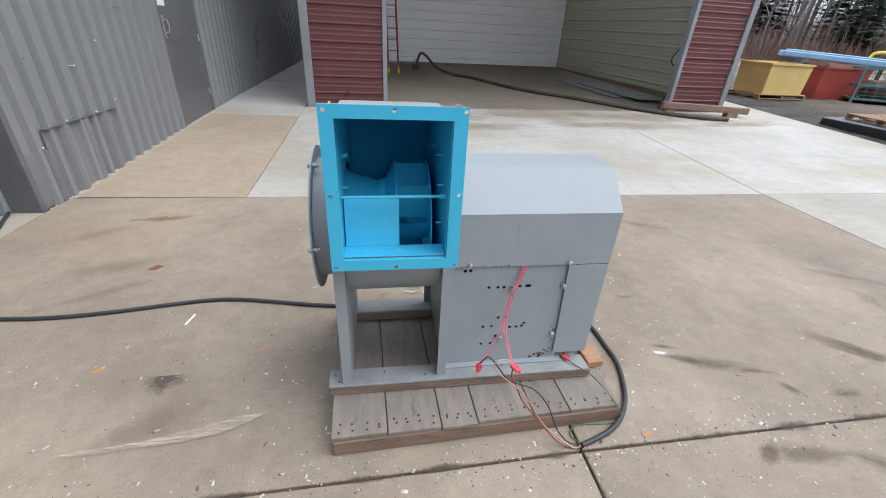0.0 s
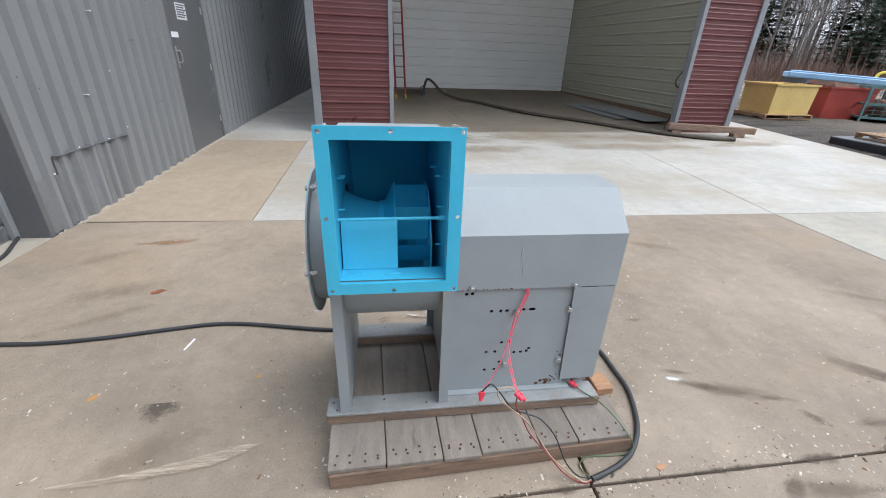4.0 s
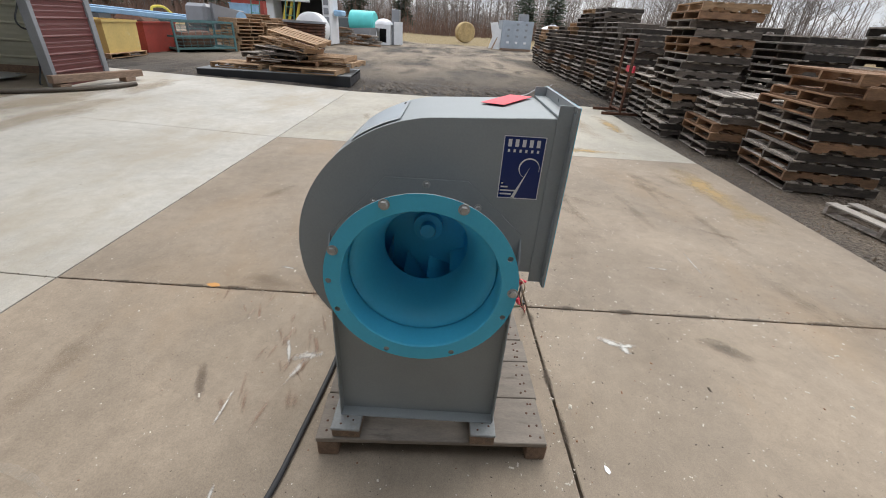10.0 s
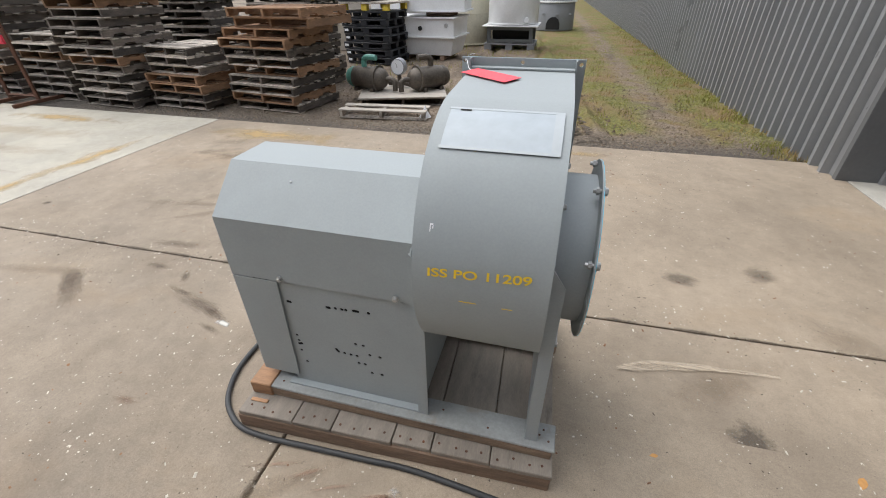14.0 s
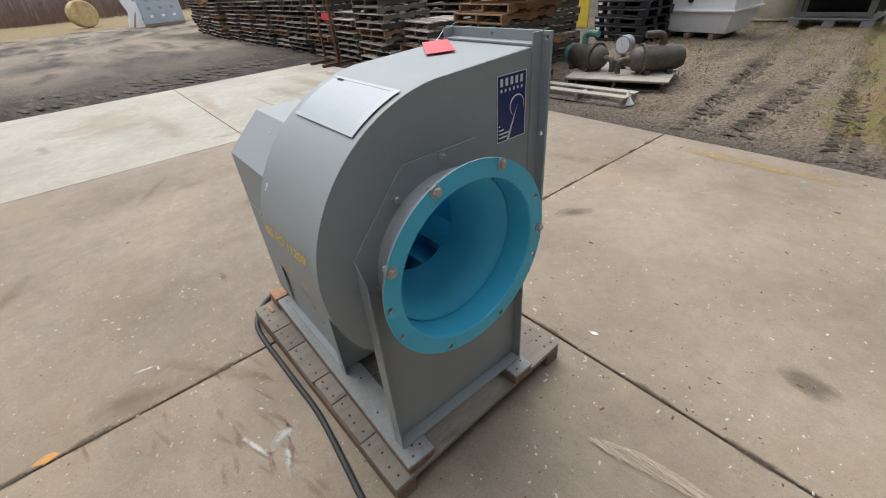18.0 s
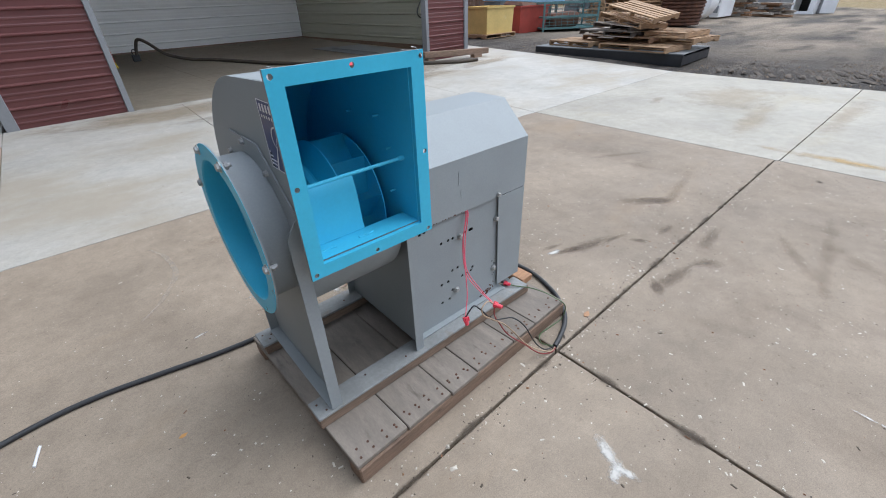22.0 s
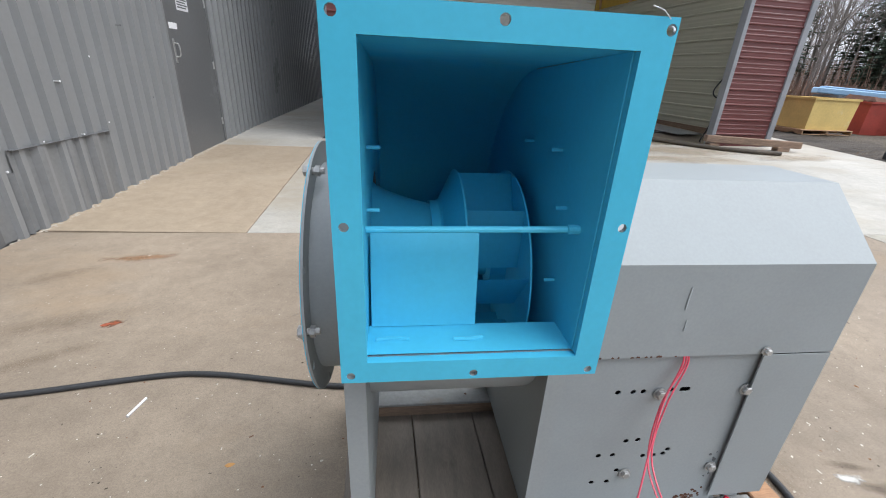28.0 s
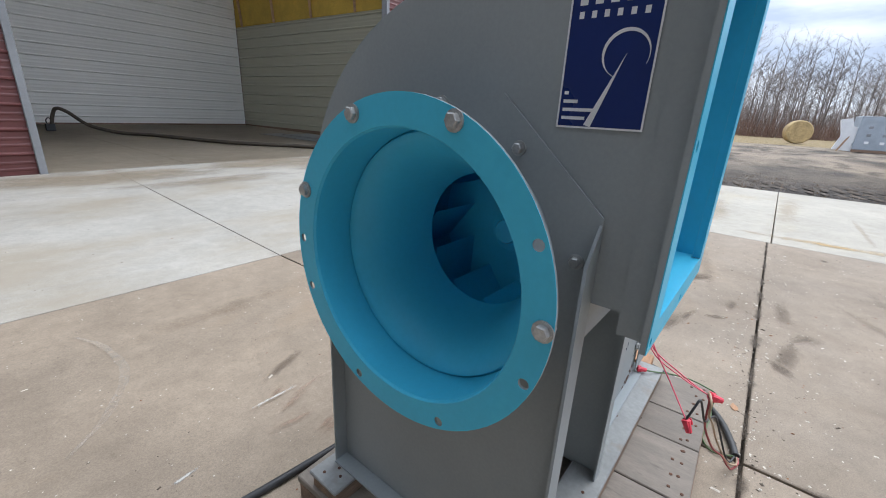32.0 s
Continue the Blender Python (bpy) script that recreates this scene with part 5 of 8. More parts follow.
def half_pallet():
    ob = thing("pallet_piece", (2.7, -2.9, 0), "broken half of a grey wooden pallet", "pallet")
    m = pose(2.4, -2.95, -0.012, 0, 0, 5)
    for x in (-0.62, 0.0, 0.6):
        part("stringer", moved(box(x - 0.02, x + 0.02, -0.2, 0.2, 0.016, 0.105), m), PALLET_GREY, ob, angle=0)
    for y in (-0.14, 0.12):
        part("deck_board", moved(box(-0.66, 0.64, y - 0.06, y + 0.07, 0.1055, 0.122, 0.002), m), PLY, ob, angle=0)
    part("bottom_board", moved(box(-0.66, 0.64, 0.06, 0.18, 0.0, 0.0155), m), PALLET_GREY, ob, angle=0)
    return ob


half_pallet()
part("torn_sack", lathe([(0.09, 0.0), (0.07, 0.03), (0.025, 0.1), (0.008, 0.16), (0, 0.165)], "z", 1.78, -2.98, 9), WHITE_PRINT, None, "torn scrap of white plastic sack", 20, category="scrap")

PUMP_IRON = mat("oily_cast_iron", (0.10, 0.085, 0.07), 0.55, metal=0.35, dark=0.6, light=1.35, fine=40, broad=6, bump=0.25, spots=(0.16, 0.13, 0.10), spot_scale=5)
GREEN_PAINT = mat("worn_teal_green_paint", (0.10, 0.30, 0.25), 0.5, dark=0.7, light=1.15, fine=40, broad=5, bump=0.1, spots=(0.09, 0.08, 0.065), spot_scale=6)


def pump(x, y, turn, green):
    ob = thing("pump_motor", (x, y, 0.14), "oily cast iron pump with pipe elbows on a plywood pallet", "pump", "pumps on the pallet")
    m = pose(x, y, 0.136, 0, 0, turn) @ Matrix.Diagonal((1.2, 1.2, 1.2, 1)) @ Matrix.Translation((0, 0, -0.141))
    part("body", moved(lathe([(0, -0.3), (0.1, -0.3), (0.13, -0.27), (0.145, -0.2), (0.145, 0.12), (0.12, 0.2), (0.07, 0.24), (0, 0.25)], "x", 0, 0.30, 20), m), PUMP_IRON, ob)
    part("end_bell", moved(lathe([(0, -0.36), (0.11, -0.35), (0.135, -0.3), (0.135, -0.255)], "x", 0, 0.30, 20), m), GREEN_PAINT if green else PUMP_IRON, ob)
    part("flange", moved(lathe([(0, 0.1), (0.17, 0.1), (0.17, 0.13), (0, 0.13)], "x", 0, 0.30, 20), m), PUMP_IRON, ob)
    part("pipe", moved(tube([(0.24, 0, 0.30), (0.33, 0, 0.30), (0.37, 0, 0.26), (0.37, 0, 0.16)], 0.035, 10), m), PUMP_IRON, ob)
    part("pipe", moved(tube([(-0.1, 0, 0.43), (-0.1, 0, 0.52), (-0.04, 0, 0.56), (0.1, 0, 0.56)], 0.038, 10), m), GREEN_PAINT if green else PUMP_IRON, ob)
    for s in (-0.2, 0.06):
        part("foot", moved(box(s - 0.03, s + 0.03, -0.13, 0.13, 0.141, 0.19, 0.004), m), PUMP_IRON, ob)
    return ob


pump(2.98, -3.9, 170, True)
pump(2.12, -4.1, 48, False)


def gauge():
    ob = thing("pressure_gauge", (2.52, -3.4, 0.14), "large pale round dial housing on a pipe stand", "gauge")
    m = pose(2.6, -4.2, -0.004, 0, 0, -5)
    part("case", moved(lathe([(0, 0.06), (0.125, 0.06), (0.13, 0.03), (0.13, -0.06), (0.1, -0.1), (0, -0.1)], "y", 0, 0.47, 28), m), TRIM_GREY, ob)
    part("dial_face", moved(lathe([(0, 0.062), (0.112, 0.062), (0.112, 0.0605)], "y", 0, 0.47, 28), m), WHITE_PRINT, ob)
    part("pointer", moved(hull([(-0.004, 0.46), (0.004, 0.46), (0.03, 0.54)], "y", 0.063, 0.065), m), HOLE, ob)
    part("stand", moved(lathe([(0.07, 0.14), (0.07, 0.16), (0.035, 0.17), (0.035, 0.35)], "z", 0, 0, 14), m), PUMP_IRON, ob)
    part("valve", moved(tube([(-0.2, 0, 0.2), (-0.08, 0, 0.22), (0.08, 0, 0.22), (0.2, 0, 0.2)], 0.045, 10), m), PUMP_IRON, ob)
    return ob


gauge()


def black_pallet(x, y, z, turn, first=[]):
    if first:
        return copy_thing(first[0], pose(x, y, z, 0, 0, turn))
    ob = new("plastic_pallet")
    tagged(ob, "black plastic pallet in a neat stack", "pallet", "stacked plastic pallets")
    part("deck", box(-0.6, 0.6, -0.5, 0.5, 0.115, 0.15, 0.006), BLACK_PLASTIC, ob)
    for a in (-0.52, 0.0, 0.52):
        for b in (-0.42, 0.0, 0.42):
            part("block", box(a - 0.08, a + 0.08, b - 0.07, b + 0.07, 0.031, 0.1145, 0.006), BLACK_PLASTIC, ob)
    for b in (-0.42, 0.0, 0.42):
        part("skid", box(-0.6, 0.6, b - 0.06, b + 0.06, 0.0, 0.0305, 0.004), BLACK_PLASTIC, ob)
    part("tag", box(0.47, 0.57, 0.5002, 0.503, 0.06, 0.11), WHITE_PRINT, ob, "small white tag")
    ob.matrix_basis = pose(x, y, z, 0, 0, turn)
    first.append(ob)
    return ob


for k in range(7):
    black_pallet(4.48 + 0.03 * ((k * 7) % 3 - 1), -7.75, -0.01 + 0.162 * k, -6 + 2 * ((k * 5) % 3 - 1))


def yellow_block_pallet(z):
    ob = thing("block_pallet", (4.4, -7.75, z), "dark pallet on yellow blocks above the plastic stack", "pallet")
    m = pose(4.45, -7.75, z, 0, 0, -7)
    for a in (-0.55, 0.0, 0.55):
        for b in (-0.45, 0.45):
            part("block", moved(box(a - 0.07, a + 0.07, b - 0.06, b + 0.06, 0, 0.13, 0.004), m), YELLOW, ob)
    part("deck", moved(box(-0.68, 0.68, -0.55, 0.55, 0.131, 0.17, 0.004), m), PALLET_GREY, ob)
    return ob


yellow_block_pallet(1.125)
black_pallet(4.95, -7.8, 1.30, -4)
black_pallet(5.0, -7.8, 1.462, -6)
part("yellow_hoarding", box(6.6, 7.25, -9.3, -9.22, -0.02, 2.35, 0.01), YELLOW, None, "tall yellow painted hoarding behind the pallets", category="hoarding")
part("steel_screen", box(5.5, 6.55, -9.6, -9.5, -0.02, 2.2, 0.01), PLY, None, "tall grey metal screen behind the pallets", category="screen")


def tub(x, y, z, w, d, h, flip, label):
    """A tapered white tank with rims round top and waist."""
    ob = thing("white_tank_box", (x, y, z), label, "tank", "white stacked tanks")
    m = pose(x, y, z, 180 if flip else 0, 0, -4) if not flip else pose(x, y, z + h, 180, 0, 4)
    t = 0.1
    lo = [(-w / 2 + t, -d / 2 + t), (w / 2 - t, -d / 2 + t), (w / 2 - t, d / 2 - t), (-w / 2 + t, d / 2 - t)]
    hi = [(-w / 2, -d / 2), (w / 2, -d / 2), (w / 2, d / 2), (-w / 2, d / 2)]
    bm = bmesh.new()
    a = [bm.verts.new((*p, 0)) for p in lo]
    b = [bm.verts.new((*p, h * 0.5)) for p in hi]
    c = [bm.verts.new((*p, h)) for p in hi]
    for p, q in ((a, b), (b, c)):
        for i in range(4):
            bm.faces.new([p[i], p[(i + 1) % 4], q[(i + 1) % 4], q[i]])
    bm.faces.new(a), bm.faces.new(c)
    bmesh.ops.bevel(bm, geom=bm.edges[:], offset=0.012, segments=1, affect="EDGES")
    bmesh.ops.recalc_face_normals(bm, faces=bm.faces)
    part("body", moved(bm, m), WHITE_PAINT, ob)
    for zz in (h * 0.5, h):
        part("rim", moved(plate(rect(-w / 2 - 0.05, w / 2 + 0.05, -d / 2 - 0.05, d / 2 + 0.05), [rect(-w / 2 + 0.01, w / 2 - 0.01, -d / 2 + 0.01, d / 2 - 0.01)], "z", zz - 0.02, zz + 0.01), m), WHITE_PAINT, ob)
    part("port", moved(lathe([(0, d / 2 + 0.03), (0.05, d / 2 + 0.03), (0.055, d / 2), (0.055, d / 2 - 0.02)], "y", 0.0, h * 0.72, 16), m), HOLE if not flip else STEEL, ob, "round pipe port")
    part("port", moved(lathe([(0, d / 2 + 0.03), (0.045, d / 2 + 0.03), (0.05, d / 2), (0.05, d / 2 - 0.02)], "y", -w / 2 + 0.2, h * 0.8, 16), m), STEEL, ob, "round pipe port")
    return ob


tub(3.42, -8.75, 0.09, 1.75, 1.2, 0.85, False, "white tapered tank box on timbers")
tub(3.2, -8.8, 1.06, 1.6, 1.2, 0.95, True, "upturned white tank box on another")
tub(4.7, -9.3 - 1.6, 0.3, 1.9, 1.2, 1.35, False, "long white tank box behind the others")
for x in (2.9, 3.4, 3.9):
    part("timber", box(x - 0.05, x + 0.05, -9.35, -8.1, -0.012, 0.088, 0.005), RUNNER_WOOD, None, "dark timber bearer under a tank", category="timber")
part("wood_crate", box(2.75, 3.4, -9.2, -8.5, 0.945, 1.058, 0.006), RUNNER_WOOD, None, "reddish timber packing between two tanks", category="timber")

CREAM = mat("cream_stained_plastic", (0.62, 0.59, 0.47), 0.5, dark=0.8, light=1.1, fine=20, broad=1.6, bump=0.04, spots=(0.33, 0.31, 0.22), spot_scale=3, spot_at=(0.6, 0.72))


def cyl_tank(x, y, z, r, h, material, label, dome=0.25):
    ob = thing("cylinder_tank", (x, y, z), label, "tank", "upright tanks")
    prof = [(0, z), (r - 0.02, z), (r, z + 0.03), (r, z + h), (r * 0.98, z + h + 0.04), (r * 0.8, z + h + dome * 0.6), (r * 0.3, z + h + dome), (0, z + h + dome)]
    part("shell", lathe(prof, "z", x, y, 36), material, ob)
    for k in (0.02, 0.5, 0.98):
        part("band", lathe([(r + 0.002, z + h * k - 0.02), (r + 0.018, z + h * k - 0.015), (r + 0.018, z + h * k + 0.015), (r + 0.002, z + h * k + 0.02)], "z", x, y, 36), material, ob)
    part("hatch", lathe([(0.2, z + h + dome * 0.9), (0.2, z + h + dome + 0.05), (0, z + h + dome + 0.06)], "z", x, y, 20), material, ob)
    return ob


cyl_tank(2.95, -11.8, -0.01, 0.74, 1.75, CREAM, "stained cream plastic upright tank")
T2 = cyl_tank(1.5, -11.0, 0.62, 0.72, 1.45, WHITE_PAINT, "white upright tank with grey patches on a black stand")
part("patch", box(1.95, 2.12, -10.42, -10.36, 1.25, 1.45), GREY_DARK, T2, "dark grey patch")
part("outlet", lathe([(0, -10.24), (0.06, -10.24), (0.07, -10.3), (0.07, -10.36)], "y", 1.05, 0.76, 14), WHITE_PAINT, T2)
part("base_plate", box(0.72, 2.28, -11.75, -10.25, 0.585, 0.618, 0.006), WHITE_PAINT, T2)


def tank_stand():
    ob = thing("steel_stand", (1.5, -11.0, 0.16), "low black steel stand on a grey plastic pallet", "stand")
    for x in (0.9, 2.1):
        for y in (-11.6, -10.4):
            part("leg", box(x - 0.05, x + 0.05, y - 0.05, y + 0.05, 0.165, 0.58), GREY_DARK, ob)
    for z in (0.2, 0.5):
        part("rail", box(0.86, 2.14, -10.39, -10.34, z, z + 0.07), GREY_DARK, ob)
        part("rail", box(0.86, 2.14, -11.66, -11.61, z, z + 0.07), GREY_DARK, ob)
    part("drum", lathe([(0, 0.9), (0.2, 0.9), (0.22, 0.95), (0.22, 2.05), (0, 2.1)], "x", -11.0, 0.38, 18), HOLE, ob)
    return ob


tank_stand()


def grey_block_pallet(x, y):
    ob = thing("plastic_pallet", (x, y, 0), "pale grey plastic block pallet on the dirt", "pallet")
    part("deck", box(x - 0.72, x + 0.72, y - 0.6, y + 0.6, 0.125, 0.16, 0.006), TRIM_GREY, ob)
    for a in (-0.62, 0, 0.62):
        for b in (-0.5, 0.5):
            part("block", box(x + a - 0.1, x + a + 0.1, y + b - 0.08, y + b + 0.08, -0.015, 0.124, 0.006), TRIM_GREY, ob)
    return ob


grey_block_pallet(1.5, -10.95)


def arch_tank():
    ob = thing("metal_hopper", (0.5, -16.9, 0), "pale grey metal hopper with an arched opening", "hopper")
    n = 36
    outer = [(-0.75, 0.0), (-0.62, 0.0), (-0.62, 0.0)]
    body = lathe([(0.78, 0.0), (0.8, 0.05), (0.76, 0.95), (0.74, 1.0), (0.74, 1.8), (0.5, 2.05), (0, 2.1)], "z", 0.5, -16.9, n)
    bmesh.ops.delete(body, geom=[f for f in body.faces if f.calc_center_median().z < 0.0], context="FACES")
    part("shell", body, TRIM_GREY, ob)
    # flat dark sheet painted as the shade within the arch
    part("opening", moved(hull([(-0.26, 0.05), (0.26, 0.05), (0.26, 0.25), (0.2, 0.4), (0.08, 0.48), (-0.08, 0.48), (-0.2, 0.4), (-0.26, 0.25)], "y", 0.79, 0.80), pose(0.5, -16.9, 0, 0, 0, 0)), HOLE, ob, "dark arched opening")
    part("collar", lathe([(0.77, 0.96), (0.82, 0.97), (0.82, 1.01), (0.76, 1.02)], "z", 0.5, -16.9, n), WHITE_PAINT, ob)
    for a in (60, 100, 140):
        part("lug", box(0.5 + 0.8 * math.cos(radians(a)) - 0.05, 0.5 + 0.8 * math.cos(radians(a)) + 0.05, -16.9 + 0.78 * math.sin(radians(a)), -16.9 + 0.86 * math.sin(radians(a)), 0.55, 0.6), TRIM_GREY, ob)
    return ob


arch_tank()
MINT = mat("mint_green_plastic", (0.10, 0.62, 0.33), 0.45, dark=0.9, light=1.06, bump=0.02)
cyl_tank(3.2, -18.2, -0.01, 1.0, 1.75, MINT, "mint green domed plastic tank", 0.5)
cyl_tank(4.6, -15.6, -0.01, 0.75, 1.8, WHITE_PAINT, "white plastic tank with a black cap", 0.3)


# ---- low black platform with loose pallets ----
def platform():
    ob = thing("steel_platform", (10.7, 6.0, 0), "low black steel platform at the paving's edge", "platform")
    m = Matrix.Translation((9.72, 7.85, 0.0)) @ Matrix.Rotation(math.atan2(4.05 - 7.85, 9.98 - 9.72), 4, "Z")
    # along local x towards -y, local y towards +x
    part("side_beam", moved(box(0, 3.8, -0.0, 0.06, 0.0, 0.24, 0.006), m), BLACK_PLASTIC, ob)
    part("side_beam", moved(box(0, 3.8, 1.84, 1.9, 0.0, 0.24, 0.006), m), BLACK_PLASTIC, ob)
    for x in (0, 1.2, 2.5, 3.74):
        part("cross_beam", moved(box(x, x + 0.06, 0.061, 1.839, 0.02, 0.2), m), BLACK_PLASTIC, ob)
    part("deck", moved(box(0.0, 3.8, 0.0, 1.9, 0.2405, 0.26, 0.003), m), GREY_DARK, ob)
    return ob


platform()
pallet("tan", pose(10.55, 7.0, 0.262, 0, 0, 86), True, "loose pallets", 1.3, 1.0, 0)
pallet("tan", pose(10.45, 5.2, 0.262, 0, 0, 84), True, "loose pallets", 1.75, 1.1, 1)
pallet("brown", pose(11.2, 5.4, 0.262, 0, 0, 88), True, "loose pallets", 1.7, 1.0, 1)
pallet("brown", pose(10.9, 5.9, 0.39, 0, 0, 85), True, "loose pallets", 1.9, 1.05, 0)
pallet("tan", pose(11.25, 4.85, 0.39, 0, 0, 82), True, "loose pallets", 1.6, 1.1, 0)
pallet("grey", pose(10.8, 6.1, 0.517, 0, 0, 80), True, "loose pallets", 1.6, 1.05, 1)
pallet("tan", pose(11.1, 5.2, 0.517, 0, 0, 86), True, "loose pallets", 1.9, 1.2, 1)
pallet("grey", pose(10.75, 5.9, 0.65, 2, -3, 75), True, "loose pallets", 1.2, 1.0, 0)
pallet("tan", pose(10.75, 5.75, 0.79, 3, -10, 78), True, "loose pallets", 1.3, 1.0, 1)
pallet("tan", pose(10.7, 5.5, 0.98, -4, -12, 84), True, "loose pallets", 1.3, 1.0, 0)


# ---- bins, cages and machinery beyond the paving ----
def skip_bin(name, x0, x1, y0, y1, z0, z1, material, label, taper=0.0, ribs=True):
    ob = thing(name, ((x0 + x1) / 2, (y0 + y1) / 2, z0), label, "bin")
    bm = bmesh.new()
    loops = []
    for z, inset in ((z0, taper), (z1, 0.0), (z1, 0.03), (z0 + 0.05, taper + 0.03)):
        loops.append([bm.verts.new((x, y, z)) for x, y in rect(x0 + inset, x1 - inset, y0 + inset, y1 - inset)])
    for p, q in zip(loops, loops[1:]):
        for i in range(4):
            bm.faces.new([p[i], p[(i + 1) % 4], q[(i + 1) % 4], q[i]])
    bm.faces.new(loops[0]), bm.faces.new(loops[-1])
    bmesh.ops.recalc_face_normals(bm, faces=bm.faces)
    part("body", bm, material, ob)
    part("rim", plate(rect(x0 - 0.03, x1 + 0.03, y0 - 0.03, y1 + 0.03), [rect(x0 + 0.01, x1 - 0.01, y0 + 0.01, y1 - 0.01)], "z", z1 - 0.03, z1 + 0.02), material, ob)
    for f in (0.33, 0.66) if ribs else ():
        x = x0 + (x1 - x0) * f
        part("stiffener", box(x - 0.02, x + 0.02, y0 - 0.025, y0 + taper, z0 + 0.05, z1 - 0.035), material, ob)
    if ribs:
        part("band", box(x0 - 0.01, x1 + 0.01, y0 - 0.02, y0 + taper, (z0 + z1) / 2 - 0.03, (z0 + z1) / 2 + 0.03), material, ob)
    return ob


RED_PAINT = mat("faded_red_paint", (0.34, 0.05, 0.035), 0.55, dark=0.75, light=1.15, fine=20, broad=2, bump=0.05, spots=(0.16, 0.05, 0.035), spot_scale=2.5)
PALE_YELLOW = mat("pale_yellow_plastic", (0.72, 0.53, 0.19), 0.5, dark=0.85, light=1.06, fine=20, broad=1.5, bump=0.04, spots=(0.72, 0.62, 0.35), spot_scale=2)
ENCLOSURE = mat("pale_blue_grey_enclosure_paint", (0.36, 0.41, 0.46), 0.5, dark=0.85, light=1.06, fine=20, broad=1.5, bump=0.03)
skip_bin("yellow_bin", 10.95, 12.3, 10.85, 12.0, 0.34, 1.13, PALE_YELLOW, "pale yellow box bin on a wooden pallet", 0.03, False)
pallet("tan", pose(11.6, 11.4, 0.213, 0, 0, 2), False, "", 1.6, 1.2, 0)
skip_bin("red_bin", 13.1, 14.8, 11.2, 12.4, 0.2, 1.08, RED_PAINT, "faded red steel open bin", 0.08, False)
part("scrap_pile", moved(box(-0.8, 0.8, -0.45, 0.45, 0, 0.32, 0.12), pose(13.95, 11.8, 0.88, 3, 4, 5)), RUST, None, "dark rusty scrap heaped in a red bin", category="scrap")

TEAL_STEEL = mat("blue_green_cage_paint", (0.09, 0.19, 0.19), 0.6, dark=0.75, light=1.2, fine=30, broad=3, bump=0.1, spots=(0.14, 0.09, 0.06), spot_scale=4)


def cage(name, p, q, depth, z0, h, material, label, rows=7):
    ob = thing(name, ((p[0] + q[0]) / 2, (p[1] + q[1]) / 2, z0), label, "cage")
    m = Matrix.Translation((p[0], p[1], z0)) @ Matrix.Rotation(math.atan2(q[1] - p[1], q[0] - p[0]), 4, "Z")
    w = math.dist(p, q)
    for x in (0, w):
        for y in (0, depth):
            part("post", moved(box(x - 0.03, x + 0.03, y - 0.03, y + 0.03, 0, h), m), material, ob, angle=0)
    for z in (0.12, h / 2, h - 0.03):
        part("rail", moved(box(0.03, w - 0.03, -0.025, 0.025, z - 0.03, z + 0.03), m), material, ob, angle=0)
        part("rail", moved(box(0.03, w - 0.03, depth - 0.025, depth + 0.025, z - 0.03, z + 0.03), m), material, ob, angle=0)
        for x in (0, w):
            part("rail", moved(box(x - 0.025, x + 0.025, 0.03, depth - 0.03, z - 0.03, z + 0.03), m), material, ob, angle=0)
    for k in range(1, rows + 1):
        z = 0.12 + (h - 0.15) * k / (rows + 1)
        part("wire", moved(box(0.03, w - 0.03, -0.006, 0.006, z - 0.006, z + 0.006), m), material, ob, angle=0)
    for k in range(1, 9):
        x = w * k / 9
        part("wire", moved(box(x - 0.006, x + 0.006, -0.012, -0.0065, 0.1, h - 0.05), m), material, ob, angle=0)
    part("floor_sheet", moved(box(0.03, w - 0.03, 0.03, depth - 0.03, 0.08, 0.1), m), material, ob, angle=0)
    return ob


cage("wire_cage", (14.05, 10.85), (15.95, 9.75), 1.2, 0.19, 0.98, TEAL_STEEL, "blue-green steel wire cage with scrap inside")
part("cage_load", moved(box(-0.6, 0.6, -0.35, 0.35, 0, 0.5, 0.1), pose(15.3, 10.9, 0.31, 2, -3, -30)), RUST, None, "rusty parts lying in a wire cage", category="scrap")
stack(17.0, 10.4, 9, "tan", False, -25, 0.06, 1.2, 1.0, z0=0.17, seed=54)
stack(18.2, 9.8, 8, "tan", False, -22, 0.06, 1.2, 1.0, z0=0.17, seed=55)
PALE_BLUE = mat("pale_blue_machine_paint", (0.30, 0.50, 0.70), 0.5, dark=0.85, light=1.1, fine=20, broad=2, bump=0.04)
conveyor = thing("blue_conveyor", (17.4, 14.2, 1.22), "long pale blue conveyor trough resting on trestles", "conveyor")
part("trough", moved(box(-2.2, 2.2, -0.35, 0.35, 0, 0.2, 0.03), pose(17.4, 14.2, 1.12, 0, 3, -30)), PALE_BLUE, conveyor)
part("belt_cover", moved(box(-2.0, 2.0, -0.3, 0.3, 0.2015, 0.26, 0.02), pose(17.4, 14.2, 1.12, 0, 3, -30)), PALE_BLUE, conveyor)
for x, y in ((16.0, 15.0), (18.8, 13.4)):
    tr = thing("steel_trestle", (x, y, rise(y)), "dark steel trestle under a conveyor", "trestle", "trestles under the conveyor")
    part("beam", moved(box(-0.3, 0.3, -0.5, 0.5, 0.8, 0.8 + (0.15 if x < 17 else 0.02)), pose(x, y, 0.24)), GREY_DARK, tr)
    for a, b in ((-0.3, -0.5), (0.2, 0.4), (-0.3, 0.4), (0.2, -0.5)):
        part("leg", moved(box(a, a + 0.1, b, b + 0.1, -0.02, 0.799), pose(x, y, 0.24)), GREY_DARK, tr)


